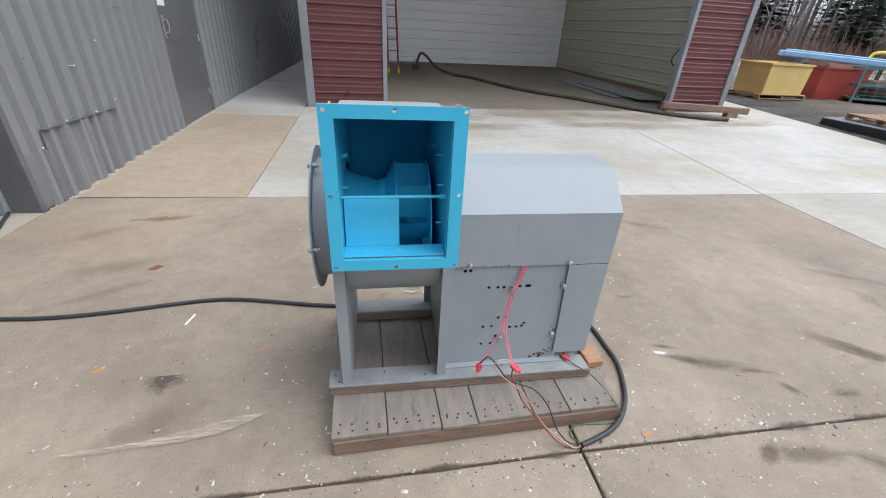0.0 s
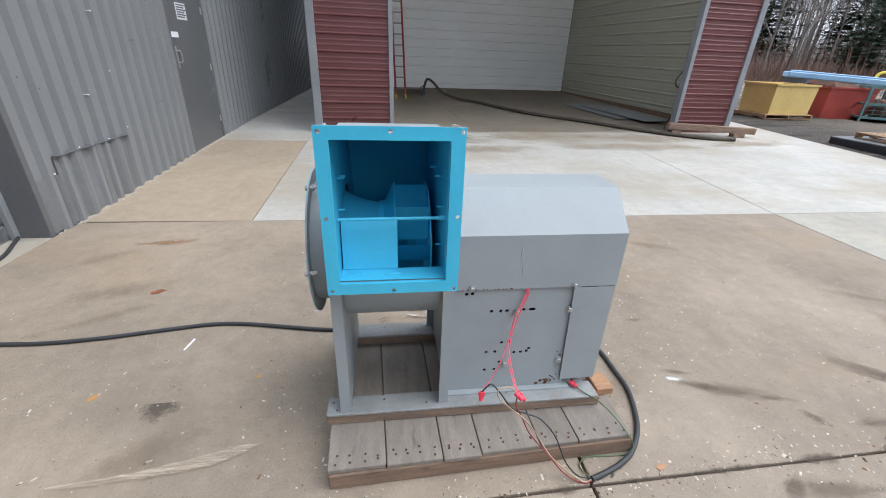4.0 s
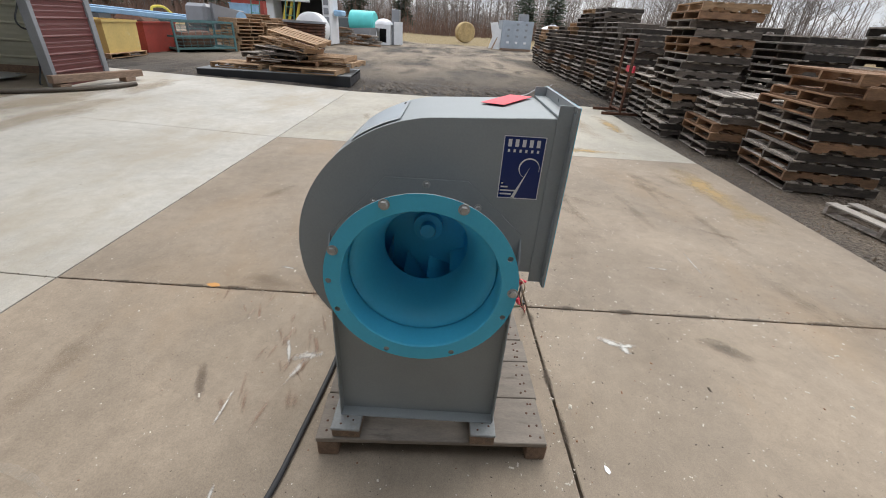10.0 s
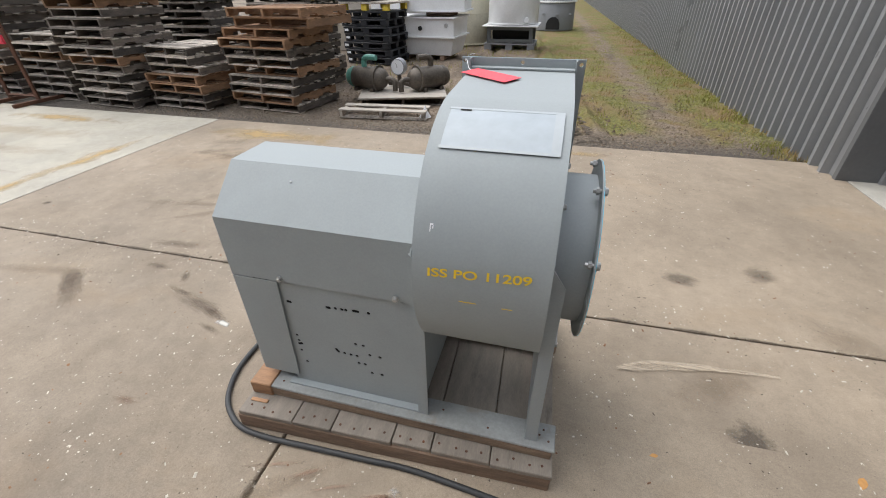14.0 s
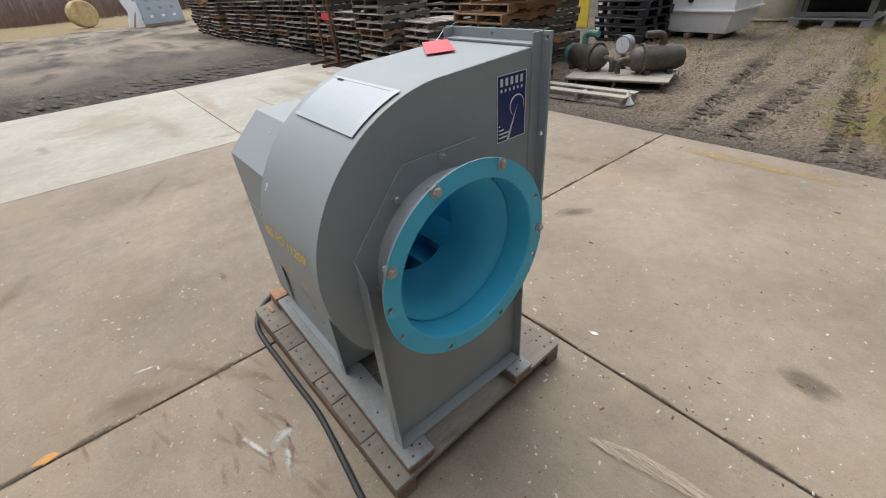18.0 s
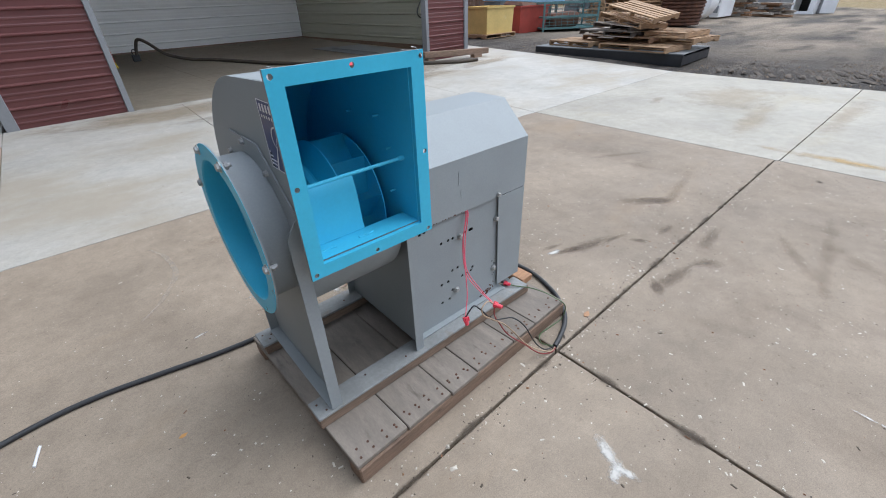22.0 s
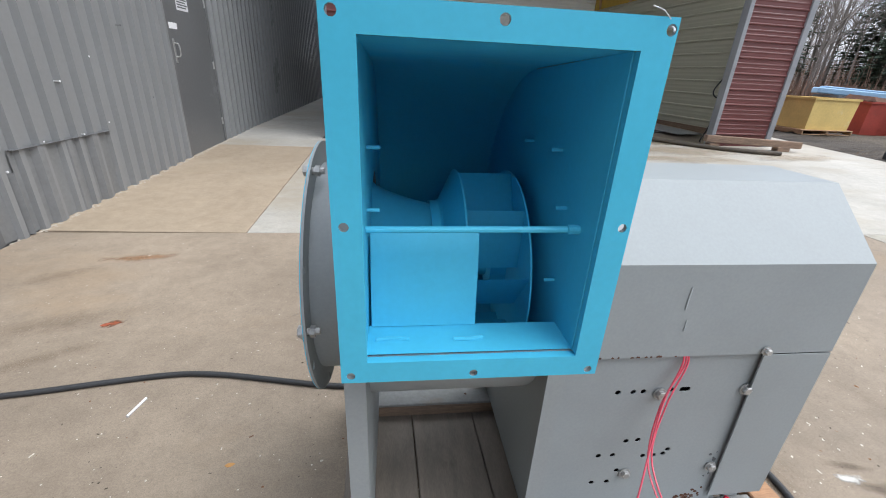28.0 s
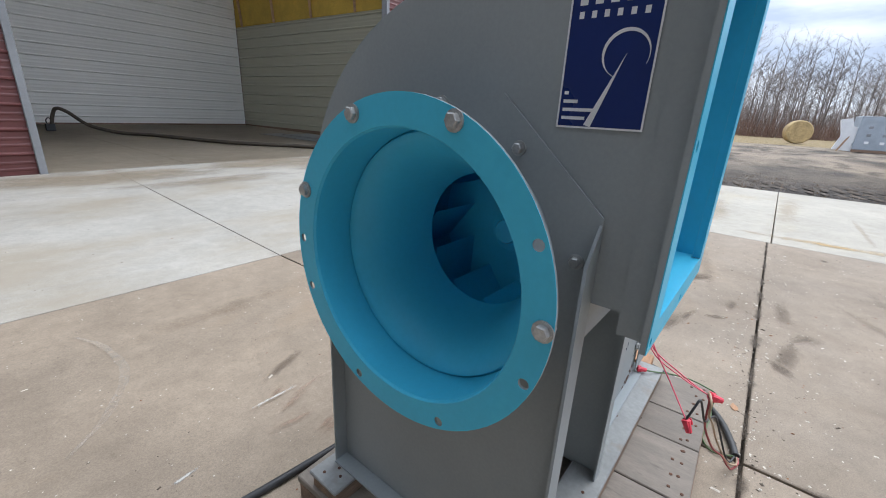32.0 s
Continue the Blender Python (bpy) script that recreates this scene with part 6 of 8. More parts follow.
def blue_fan():
    ob = thing("dust_blower", (17.6, 11.2, 0.2), "pale blue-grey machine casing with a round blue port", "machine")
    part("casing", moved(box(-1.0, 1.0, -0.6, 0.6, 0.7, 1.5, 0.12), pose(17.6, 11.2, 0.15, 0, 6, -25)), TRIM_GREY, ob)
    part("chute", moved(hull([(-0.6, 0.7), (0.9, 0.9), (0.9, 1.35), (-0.6, 1.6)], "y", -0.75, -0.61), pose(17.6, 11.2, 0.15, 0, 0, -25)), TRIM_GREY, ob)
    part("port", moved(lathe([(0, -0.78), (0.25, -0.78), (0.27, -0.7), (0.27, -0.6)], "y", 0.65, 1.12, 20), pose(17.6, 11.2, 0.15, 0, 0, -25)), PALE_BLUE, ob, "round blue port")
    for a in (-0.8, 0.8):
        part("leg", moved(box(a - 0.06, a + 0.06, -0.5, 0.5, 0.0, 0.75), pose(17.6, 11.2, 0.18, 0, 0, -25)), GREY_DARK, ob)
    return ob


blue_fan()
part("robot_arm", tube([(17.9, 13.95, 1.32), (18.0, 13.9, 1.5), (18.35, 13.7, 1.52), (18.6, 13.55, 1.3)], 0.05, 10), YELLOW, None, "yellow jointed machine arm on a blue conveyor", category="arm")
stack(20.2, 11.3, 10, "tan", False, -20, 0.08, 1.2, 1.0, seed=51)
stack(21.6, 10.6, 9, "tan", False, -20, 0.08, 1.2, 1.0, seed=52)
stack(20.6, 13.0, 8, "tan", False, -20, 0.08, 1.2, 1.0, seed=53)
skip_bin("red_container", 31.0, 33.6, 14.6, 16.8, 0.25, 2.2, RED_PAINT, "faded red steel container in the distance", 0.0)
skip_bin("blue_bin", 24.0, 25.4, 12.6, 13.6, 0.3, 1.9, PALE_BLUE, "pale blue bin in the distance", 0.03)


def rust_drum():
    ob = thing("corrugated_drum", (19.3, 8.1, 0.2), "rusty brown ribbed steel tub with a pale rim", "tub")
    prof = [(0, 0.2)]
    for k in range(9):
        z = 0.2 + k * 0.12
        prof += [(0.76 + k * 0.012, z), (0.8 + k * 0.012, z + 0.03), (0.8 + k * 0.012, z + 0.07), (0.76 + k * 0.012, z + 0.1)]
    part("shell", lathe(prof, "z", 19.3, 8.1, 28), RUST, ob, angle=20)
    part("rim", lathe([(0.86, 1.26), (0.93, 1.26), (0.93, 1.33), (0.8, 1.33)], "z", 19.3, 8.1, 28), TRIM_GREY, ob)
    return ob


rust_drum()
part("steel_drum", lathe([(0, 22.0), (0.62, 22.0), (0.78, 22.1), (0.78, 23.0), (0.62, 23.1), (0, 23.1)], "x", 8.75, 0.94, 28), WHITE_PAINT, None, "large white drum on its side", category="drum")


def press():
    ob = thing("white_press", (24.4, 9.8, 0.2), "large white industrial machine frame with a dark opening", "machine")
    part("side_frame", box(24.0, 25.8, 8.2, 8.6, 0.2, 2.5, 0.03), WHITE_PAINT, ob)
    part("side_frame", box(24.0, 25.8, 11.2, 11.6, 0.2, 2.3, 0.03), WHITE_PAINT, ob)
    part("top_beam", box(23.9, 25.9, 8.2, 11.6, 2.5, 2.72, 0.03), WHITE_PAINT, ob)
    part("front_beam", box(23.75, 23.95, 9.2, 11.8, 2.15, 2.38, 0.03), WHITE_PAINT, ob)
    # black sheet gives the frame's opening its shade
    part("back_panel", box(25.2, 25.3, 8.6, 11.2, 0.4, 2.45), HOLE, ob)
    for k in range(5):
        part("hatch", box(23.96, 24.0, 8.26, 8.52, 0.4 + k * 0.42, 0.7 + k * 0.42, 0.01), TRIM_GREY, ob)
    for y in (10.1, 10.5, 10.8):
        part("strut", tube([(24.0, y, 1.0), (24.1, y - 0.3, 2.2)], 0.07, 6, 0), YELLOW, ob, "yellow slanted strut")
    part("cover", box(24.6, 25.6, 7.7, 8.15, 1.6, 1.9, 0.06), PALE_BLUE, ob)
    return ob


press()


def ladder_frame(y, top):
    ob = thing("green_ladder", (23.4, y, 0.2), "tall green steel lattice ladder", "ladder", "green ladders")
    for d in (-0.22, 0.22):
        part("rail", tube([(23.4, y + d, 0.2), (23.2, y + d - 0.5, top)], 0.035, 4, 0), GREEN_PAINT, ob)
    for k in range(11):
        f = (k + 0.5) / 11
        z = 0.2 + (top - 0.2) * f
        part("rung", tube([(23.4 - 0.2 * f, y - 0.22 - 0.5 * f, z), (23.4 - 0.2 * f, y + 0.22 - 0.5 * f, z)], 0.02, 4, 0), GREEN_PAINT, ob)
    return ob


ladder_frame(12.1, 4.3)
ladder_frame(10.3, 4.3)


def lumber_pile(x, y, n, label, seed):
    rnd = random.Random(seed)
    ob = thing("lumber_pile", (x, y, rise(y)), label, "lumber")
    for k in range(n):
        z = rise(y) + 0.0 + (k // 4) * 0.1
        L = rnd.uniform(0.9, 1.5)
        part("board", moved(box(-L / 2, L / 2, -0.11, 0.11, 0, 0.08, 0.005), pose(x + rnd.uniform(-0.25, 0.25), y - 0.5 + (k % 4) * 0.32, z, rnd.uniform(-2, 2), rnd.uniform(-3, 3), 80 + rnd.uniform(-14, 14))), rnd.choice((PALLET_GREY, PALLET_GREY, PALLET_BROWN)), ob, angle=0)
    return ob


lumber_pile(26.5, 8.6, 36, "grey weathered boards heaped in the yard", 61)
lumber_pile(27.4, 7.2, 24, "loose grey scrap timber heaped in the yard", 62)
TEAL = mat("turquoise_tank_plastic", (0.10, 0.62, 0.60), 0.45, dark=0.92, light=1.05, bump=0.02)
part("steel_trough", moved(hull([(-0.9, 0.0), (0.9, 0.0), (1.1, 0.75), (-1.1, 0.9)], "y", -0.5, 0.5), pose(28.3, 7.6, 0.2, 0, 0, 75)), TRIM_GREY, None, "pale grey steel trough among scrap", category="trough")
part("turquoise_tank", moved(lathe([(0, -0.9), (0.6, -0.9), (0.68, -0.82), (0.68, 0.82), (0.6, 0.9), (0, 0.9)], "x", 0, 0.68, 28), pose(32.2, 8.0, 0.72, 0, 0, 80)), TEAL, None, "turquoise cylinder tank on its side on a steel cradle", category="tank")
cradle = thing("steel_cradle", (32.2, 8.0, 0.14), "dark steel cradle under a turquoise tank", "cradle")
for y in (7.1, 8.75):
    part("saddle", box(31.6, 32.8, y, y + 0.15, 0.1, 0.95), GREY_DARK, cradle)
part("dark_bin", box(32.6, 34.5, 8.9, 10.6, 0.15, 1.6, 0.05), GREY_DARK, None, "dark green steel bin in the distance", category="bin")


def dryer():
    ob = thing("white_furnace", (30.9, 6.3, 0.08), "white metal housing with a domed top and dark opening", "machine")
    part("housing", plate([(5.85, 0.06), (6.85, 0.06), (6.85, 1.3), (5.85, 1.3)], [[(6.1, 0.2), (6.1, 1.05), (6.75, 1.05), (6.75, 0.2)]], "x", 30.4, 30.5), WHITE_PAINT, ob)
    part("side", box(30.501, 32.0, 5.85, 5.9, 0.06, 1.3), WHITE_PAINT, ob)
    part("side", box(30.501, 32.0, 6.8, 6.85, 0.06, 1.3), WHITE_PAINT, ob)
    # rear sheet in black: shade of the opening as colour
    part("back", box(31.95, 32.0, 5.9, 6.8, 0.06, 1.3), HOLE, ob)
    part("dome", moved(lathe([(0.62, 0), (0.6, 0.1), (0.45, 0.25), (0.2, 0.34), (0, 0.36)], "z", 0, 0, 24), pose(31.0, 6.35, 1.301)), WHITE_PAINT, ob)
    part("stack_box", box(31.2, 31.9, 5.3, 5.84, 0.05, 2.25, 0.03), TRIM_GREY, ob)
    for z in (0.5, 1.1, 1.7):
        part("seam", box(31.19, 31.91, 5.29, 5.845, z, z + 0.03), TRIM_GREY, ob)
    part("door", moved(box(0, 0.05, 0, 0.6, 0, 1.4, 0.01), pose(30.6, 5.0, 0.1, 0, 0, 20)), WHITE_PAINT, ob)
    return ob


dryer()
HAY = mat("yellow_straw", (0.46, 0.34, 0.17), 0.9, dark=0.7, light=1.2, fine=18, broad=3, bump=0.6, spots=(0.30, 0.2, 0.07), spot_scale=4)


def bale():
    ob = thing("hay_bale", (46.0, 0.35, 0), "round straw bale lying in a dry field", "bale")
    m = pose(46.0, 0.35, 0.02, 0, 0, 12)
    part("body", moved(lathe([(0, -0.6), (0.86, -0.6), (0.93, -0.52), (0.95, 0), (0.93, 0.52), (0.86, 0.6), (0, 0.6)], "x", 0, 0.93, 36), m), HAY, ob)
    for r in (0.25, 0.45, 0.65):
        part("coil", moved(lathe([(r, -0.602), (r + 0.05, -0.612), (r + 0.1, -0.602)], "x", 0, 0.93, 30), m), HAY, ob)
    return ob


bale()


def silver_box():
    ob = thing("silver_enclosure", (36.0, -3.4, 0), "pale silver steel enclosure on a pallet with small hatches", "enclosure")
    m = pose(36.3, -3.45, 0.0, 0, 0, 6)
    part("body", moved(box(-0.8, 0.8, -1.25, 1.25, 0.15, 2.1, 0.02), m), ENCLOSURE, ob)
    part("top_box", moved(box(-0.4, 0.3, -0.9, -0.2, 2.101, 2.6, 0.02), m), TRIM_GREY, ob)
    for y in (-0.8, -0.1, 0.6):
        for z in (0.5, 0.95, 1.4, 1.8):
            if (y, z) != (0.6, 1.8):
                part("hatch", moved(box(-0.83, -0.801, y, y + 0.2, z, z + 0.15, 0.01), m), TRIM_GREY if z > 0.6 else WHITE_PAINT, ob)
    part("skid", moved(box(-0.8, 0.8, -1.25, 1.25, 0.0, 0.149), m), RUNNER_WOOD, ob)
    return ob


silver_box()
part("white_cover", moved(hull([(0, 0), (1.0, 0.1), (0.75, 0.9), (1.0, 1.85), (0.45, 1.95), (0.3, 1.5), (-0.1, 1.4), (-0.15, 0.7), (0.15, 0.5)], "x", -0.08, 0.08), pose(35.6, -2.35, 0, 0, 0, 10)), WHITE_PAINT, None, "white curved machine cover standing on edge", category="cover")
part("prop_post", tube([(35.3, -1.6, 0), (35.5, -2.0, 0.9)], 0.05, 6, 0), PALLET_TAN, None, "short leaning timber prop", category="post")
cyl_tank(30.5, -5.2, -0.01, 0.8, 1.6, WHITE_PAINT, "white plastic tank beyond the pallets", 0.3)


# ---- woods round the yard ----
BARK = mat("bare_grey_bark", (0.205, 0.18, 0.162), 0.9, dark=0.7, light=1.3, fine=3, broad=0.12, bump=0, coords="Object", spots=(0.24, 0.215, 0.20), spot_at=(0.6, 0.72), spot_scale=0.3)
BRUSH = mat("brown_undergrowth", (0.20, 0.125, 0.095), 0.95, dark=0.6, light=1.4, fine=2, broad=0.2, bump=0, spots=(0.22, 0.13, 0.08), spot_scale=0.5)
# paler than BARK: distance haze put into the bark colour
FAR_BARK = mat("haze_paled_bark", (0.29, 0.255, 0.235), 0.95, dark=0.75, light=1.25, fine=3, broad=0.12, bump=0)
NEEDLE = mat("dark_green_needles", (0.075, 0.105, 0.072), 0.8, dark=0.6, light=1.4, fine=4, broad=0.4, bump=0)


class Sticks:
    """Many thin tapered three-sided sticks, gathered into one mesh."""

    def __init__(self):
        self.v, self.f = [], []

    def add(self, a, b, r0, r1):
        way = (b - a)
        if way.length < 1e-4:
            return
        way.normalize()
        s = way.orthogonal().normalized()
        o = way.cross(s)
        k = len(self.v)
        for p, r in ((a, r0), (b, r1)):
            for t in (0, 2.094, 4.189):
                self.v.append(p + r * (math.cos(t) * s + math.sin(t) * o))
        self.f += [(k, k + 1, k + 4, k + 3), (k + 1, k + 2, k + 5, k + 4), (k + 2, k, k + 3, k + 5)]

    def tri(self, a, b, c):
        k = len(self.v)
        self.v += [a, b, c]
        self.f.append((k, k + 1, k + 2))

    def mesh(self, name, material):
        me = bpy.data.meshes.new(name)
        me.from_pydata([tuple(v) for v in self.v], [], self.f)
        me.materials.append(material)
        return new(name, me)


def bare_tree(sticks, x, y, h, rnd):
    base = Vector((x, y, -0.1))
    lean = Vector((rnd.uniform(-0.06, 0.06), rnd.uniform(-0.06, 0.06), 1))
    pts = [base + lean * h * f + Vector((rnd.uniform(-0.1, 0.1), rnd.uniform(-0.1, 0.1), 0)) * h * 0.1 for f in (0, 0.25, 0.5, 0.75, 1.0)]
    r = h * rnd.uniform(0.006, 0.011)
    for i, (a, b) in enumerate(zip(pts, pts[1:])):
        sticks.add(a, b, r * (1 - i * 0.23), r * (1 - (i + 1) * 0.235))
    low = rnd.uniform(0.2, 0.5)
    for k in range(rnd.randrange(12, 20)):
        f = low + (0.97 - low) * rnd.random()
        i = min(int(f * 4), 3)
        p = pts[i].lerp(pts[i + 1], f * 4 - i)
        ang, up = rnd.uniform(0, 6.283), rnd.uniform(0.5, 1.5)
        L = h * rnd.uniform(0.16, 0.34) * (1.15 - f * 0.6)
        q = p + Vector((math.cos(ang), math.sin(ang), up)).normalized() * L
        rr = max(r * (1 - f * 0.8) * 0.5, 0.016)
        mid = p.lerp(q, 0.5) + Vector((rnd.uniform(-1, 1), rnd.uniform(-1, 1), rnd.uniform(-0.2, 0.8))) * L * 0.08
        sticks.add(p, mid, rr, rr * 0.7)
        sticks.add(mid, q, rr * 0.7, rr * 0.3)
        for j in range(5):
            s = (mid if j < 2 else p).lerp(q, rnd.uniform(0.3, 1.0))
            e = s + Vector((math.cos(ang + rnd.uniform(-1.2, 1.2)), math.sin(ang + rnd.uniform(-1.2, 1.2)), rnd.uniform(0.2, 1.5))).normalized() * L * rnd.uniform(0.25, 0.55)
            sticks.add(s, e, rr * 0.4, rr * 0.15)
            sticks.add(s.lerp(e, 0.5), s.lerp(e, 0.5) + Vector((rnd.uniform(-1, 1), rnd.uniform(-1, 1), rnd.uniform(0.3, 1.2))) * L * 0.16, rr * 0.28, rr * 0.1)


def build_woods():
    rnd = random.Random(5)
    trunks, brush, far = Sticks(), Sticks(), Sticks()

    def edge(a):
        """Distance of the wood's edge in a direction (degrees from +x towards +y)."""
        return float(np.interp(a, (-110, -60, -25, -8, 5, 15, 30, 50, 75), (95, 95, 85, 74, 68, 60, 52, 50, 60)))

    for k in range(760):
        a = rnd.uniform(-105, 66)
        d = edge(a) + abs(rnd.gauss(0, 1)) * 9 + rnd.uniform(0, 4)
        h = rnd.uniform(8, 14.5) * (0.95 if -20 < a < 14 else 1.15)
        bare_tree(trunks, d * math.cos(radians(a)), d * math.sin(radians(a)), h, rnd)
    for k in range(15000):
        a = rnd.uniform(-105, 66)
        d = edge(a) - 3 + rnd.uniform(0, 10)
        p = Vector((d * math.cos(radians(a)), d * math.sin(radians(a)), 0))
        hgt = rnd.uniform(0.5, 2.2) * (1.9 if rnd.random() < 0.25 else 1)
        q = p + Vector((rnd.uniform(-0.6, 0.6), rnd.uniform(-0.6, 0.6), hgt))
        brush.add(p, q, 0.026, 0.012)
        if k % 2:
            brush.add(p.lerp(q, 0.5), p.lerp(q, 0.5) + Vector((rnd.uniform(-0.6, 0.6), rnd.uniform(-0.6, 0.6), hgt * 0.5)), 0.025, 0.01)
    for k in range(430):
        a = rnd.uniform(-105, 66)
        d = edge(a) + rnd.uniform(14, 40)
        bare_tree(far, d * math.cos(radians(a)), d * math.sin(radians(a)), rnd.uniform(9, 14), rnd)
    for k in range(9000):
        a = rnd.uniform(-108, 70)
        d = edge(a) + rnd.uniform(12, 45)
        p = Vector((d * math.cos(radians(a)), d * math.sin(radians(a)), 0))
        hgt = rnd.uniform(1.5, 6.0)
        q = p + Vector((rnd.uniform(-1.5, 1.5), rnd.uniform(-1.5, 1.5), hgt))
        far.add(p, q, rnd.uniform(0.03, 0.07), 0.015)
        for j in range(4):
            s = p.lerp(q, rnd.uniform(0.35, 0.95))
            far.add(s, s + Vector((rnd.uniform(-1.6, 1.6), rnd.uniform(-1.6, 1.6), rnd.uniform(0.2, 1.8))), 0.03, 0.012)
    tagged(trunks.mesh("bare_woods", BARK), "bare grey leafless trees along the edge of a wood", "woods", kind="stuff")
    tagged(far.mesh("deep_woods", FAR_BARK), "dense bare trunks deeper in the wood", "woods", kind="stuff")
    tagged(brush.mesh("undergrowth", BRUSH), "reddish brown leafless undergrowth before the wood", "shrubs", kind="stuff")


build_woods()


def conifer(x, y, h, spread, seed):
    rnd = random.Random(seed)
    ob = thing("pine_tree", (x, y, 0), "dark green conifer at the edge of the wood", "tree", "conifers")
    part("trunk", tube([(x, y, -0.1), (x + 0.1, y, h * 0.5), (x, y, h)], h * 0.014, 6, 2, 0.02), BARK, ob)
    st = Sticks()
    z = h * rnd.uniform(0.12, 0.3)
    while z < h * 0.99:
        f = 1 - z / h
        n = 9 + int(9 * f)
        for k in range(n):
            a = rnd.uniform(0, 6.283)
            L = spread * (f ** 0.8) * rnd.uniform(0.55, 1.1) + 0.15
            p = Vector((x, y, z))
            q = p + Vector((math.cos(a) * L, math.sin(a) * L, rnd.uniform(-0.25, 0.12) * L))
            side = Vector((-math.sin(a), math.cos(a), 0))
            for s in range(5):
                u = p.lerp(q, 0.25 + 0.18 * s)
                wv = L * 0.27 * (1.1 - s * 0.15)
                for sg in (-1, 1):
                    st.tri(u, u + side * sg * wv + (q - p) * 0.16 + Vector((0, 0, rnd.uniform(-0.14, 0.04))), u + (q - p) * 0.2 + Vector((0, 0, rnd.uniform(-0.08, 0.1))))
        z += h * 0.021
    crown = st.mesh("crown", NEEDLE)
    crown.parent = ob
    for v in crown.data.vertices:
        v.co -= Vector((x, y, 0))
    return ob


for x, y, h, s, seed in ((70, 9.5, 8.0, 2.1, 1), (66, -8.5, 9.0, 2.0, 2), (44, 38, 15, 3.2, 3), (50, 34, 14, 3.0, 4), (47, 27, 11.5, 2.6, 5), (54, 20, 10.5, 2.4, 6), (38, 42, 16, 3.4, 7), (30, 46, 13, 3.0, 8), (63, 15, 9, 2.2, 9), (72, -14, 10, 2.4, 10), (40, 33, 9, 2.2, 11), (57, 25, 12, 2.4, 12)):
    conifer(x, y, h, s, seed)


def grass():
    rnd = random.Random(8)
    st = Sticks()
    for k in range(15000):
        r = rnd.random()
        if r < 0.35:
            y = -2.25 - abs(rnd.gauss(0, 1)) * 9
            x = CORNER_B[0] + (FAR_B[0] - CORNER_B[0]) * (y - CORNER_B[1]) / (FAR_B[1] - CORNER_B[1]) + 0.03 + abs(rnd.gauss(0, 0.28))
        elif r < 0.6:
            x, y = rnd.uniform(-2.2, 0.2), -3.2 - abs(rnd.gauss(0, 1)) * 7
            if abs(x + 0.045 * y + 1.72) < 0.28:
                continue
        else:
            x, y = rnd.gauss(2.3, 1.5), rnd.uniform(-12.5, -4.6)
            if noise.noise((x * 1.3, y * 1.3, 2)) < 0.05 - 0.06 * (-4.6 - y):
                continue
        if noise.noise((x * 2.1, y * 2.1, 4)) < -0.12:
            continue
        h = rnd.uniform(0.02, 0.075) * (2.2 if rnd.random() < 0.05 else 1)
        p = Vector((x, y, -0.03))
        a = rnd.uniform(0, 6.283)
        st.tri(p + Vector((0.006 * math.cos(a), 0.006 * math.sin(a), 0)), p - Vector((0.006 * math.cos(a), 0.006 * math.sin(a), 0)), p + Vector((rnd.uniform(-0.05, 0.05), rnd.uniform(-0.05, 0.05), h + 0.02)))
    m = mat("yellow_green_grass", (0.235, 0.235, 0.055), 0.9, dark=0.6, light=1.4, fine=9, broad=1.5, bump=0, spots=(0.32, 0.22, 0.09), spot_scale=2, spot_at=(0.5, 0.6))
    tagged(st.mesh("grass", m), "patchy yellow-green grass by the steel wall", "grass", kind="stuff")


grass()


# ---- cables and wires round the blower ----
def cable(name, pts, r, material, label, category="cable", n=8):
    return part(name, tube(pts, r, n), material, None, label, 60, category=category)


R = 0.0125
cable("power_cable", [(-3.6, 2.3, R), (-2.9, 2.12, R), (-2.13, 2.06, R), (-1.84, 2.052, R), (-1.56, 2.08, R), (-1.27, 2.13, R), (-1.02, 2.165, R), (-0.83, 2.155, R), (-0.6, 2.11, R), (-0.36, 2.06, R), (-0.13, 2.033, R), (0.29, 1.995, R), (0.53, 2.0, R),
                      (0.75, 2.008, R), (0.95, 2.015, R), (1.09, 2.005, R), (1.18, 1.965, R), (1.26, 1.895, R), (1.315, 1.79, R), (1.338, 1.68, R), (1.34, 1.54, R), (1.335, 1.38, R), (1.265, 1.18, R), (1.17, 1.05, R), (1.08, 0.985, R), (0.98, 0.945, R), (0.91, 0.925, R)],
      R, RUBBER, "thick black rubber power cable snaking over concrete")
cable("door_cable", [(-3.1, 3.58, 0.02), (-3.05, 3.45, 0.014), (-2.95, 3.2, 0.014), (-2.95, 2.9, 0.014), (-2.9, 2.6, 0.014), (-2.95, 2.35, 0.014), (-3.2, 2.2, 0.014)], 0.014, RUBBER, "black cable lying beside a roll-up door")
W = 0.0022
for pts in ([(0.655, 1.307, 0.735), (0.650, 1.296, 0.70), (0.612, 1.272, 0.61), (0.575, 1.225, 0.51), (0.515, 1.15, 0.435), (0.443, 1.087, 0.385)],
            [(0.660, 1.307, 0.735), (0.657, 1.296, 0.70), (0.61, 1.275, 0.60), (0.575, 1.22, 0.48), (0.57, 1.13, 0.43), (0.574, 1.05, 0.402)],
            [(0.665, 1.307, 0.735), (0.664, 1.296, 0.70), (0.62, 1.27, 0.60), (0.585, 1.225, 0.49), (0.576, 1.13, 0.435), (0.580, 1.048, 0.396)]):
    cable("red_wire", pts, W, PINK_WIRE, "thin red lead hanging out from a grey panel", "wire", 6)


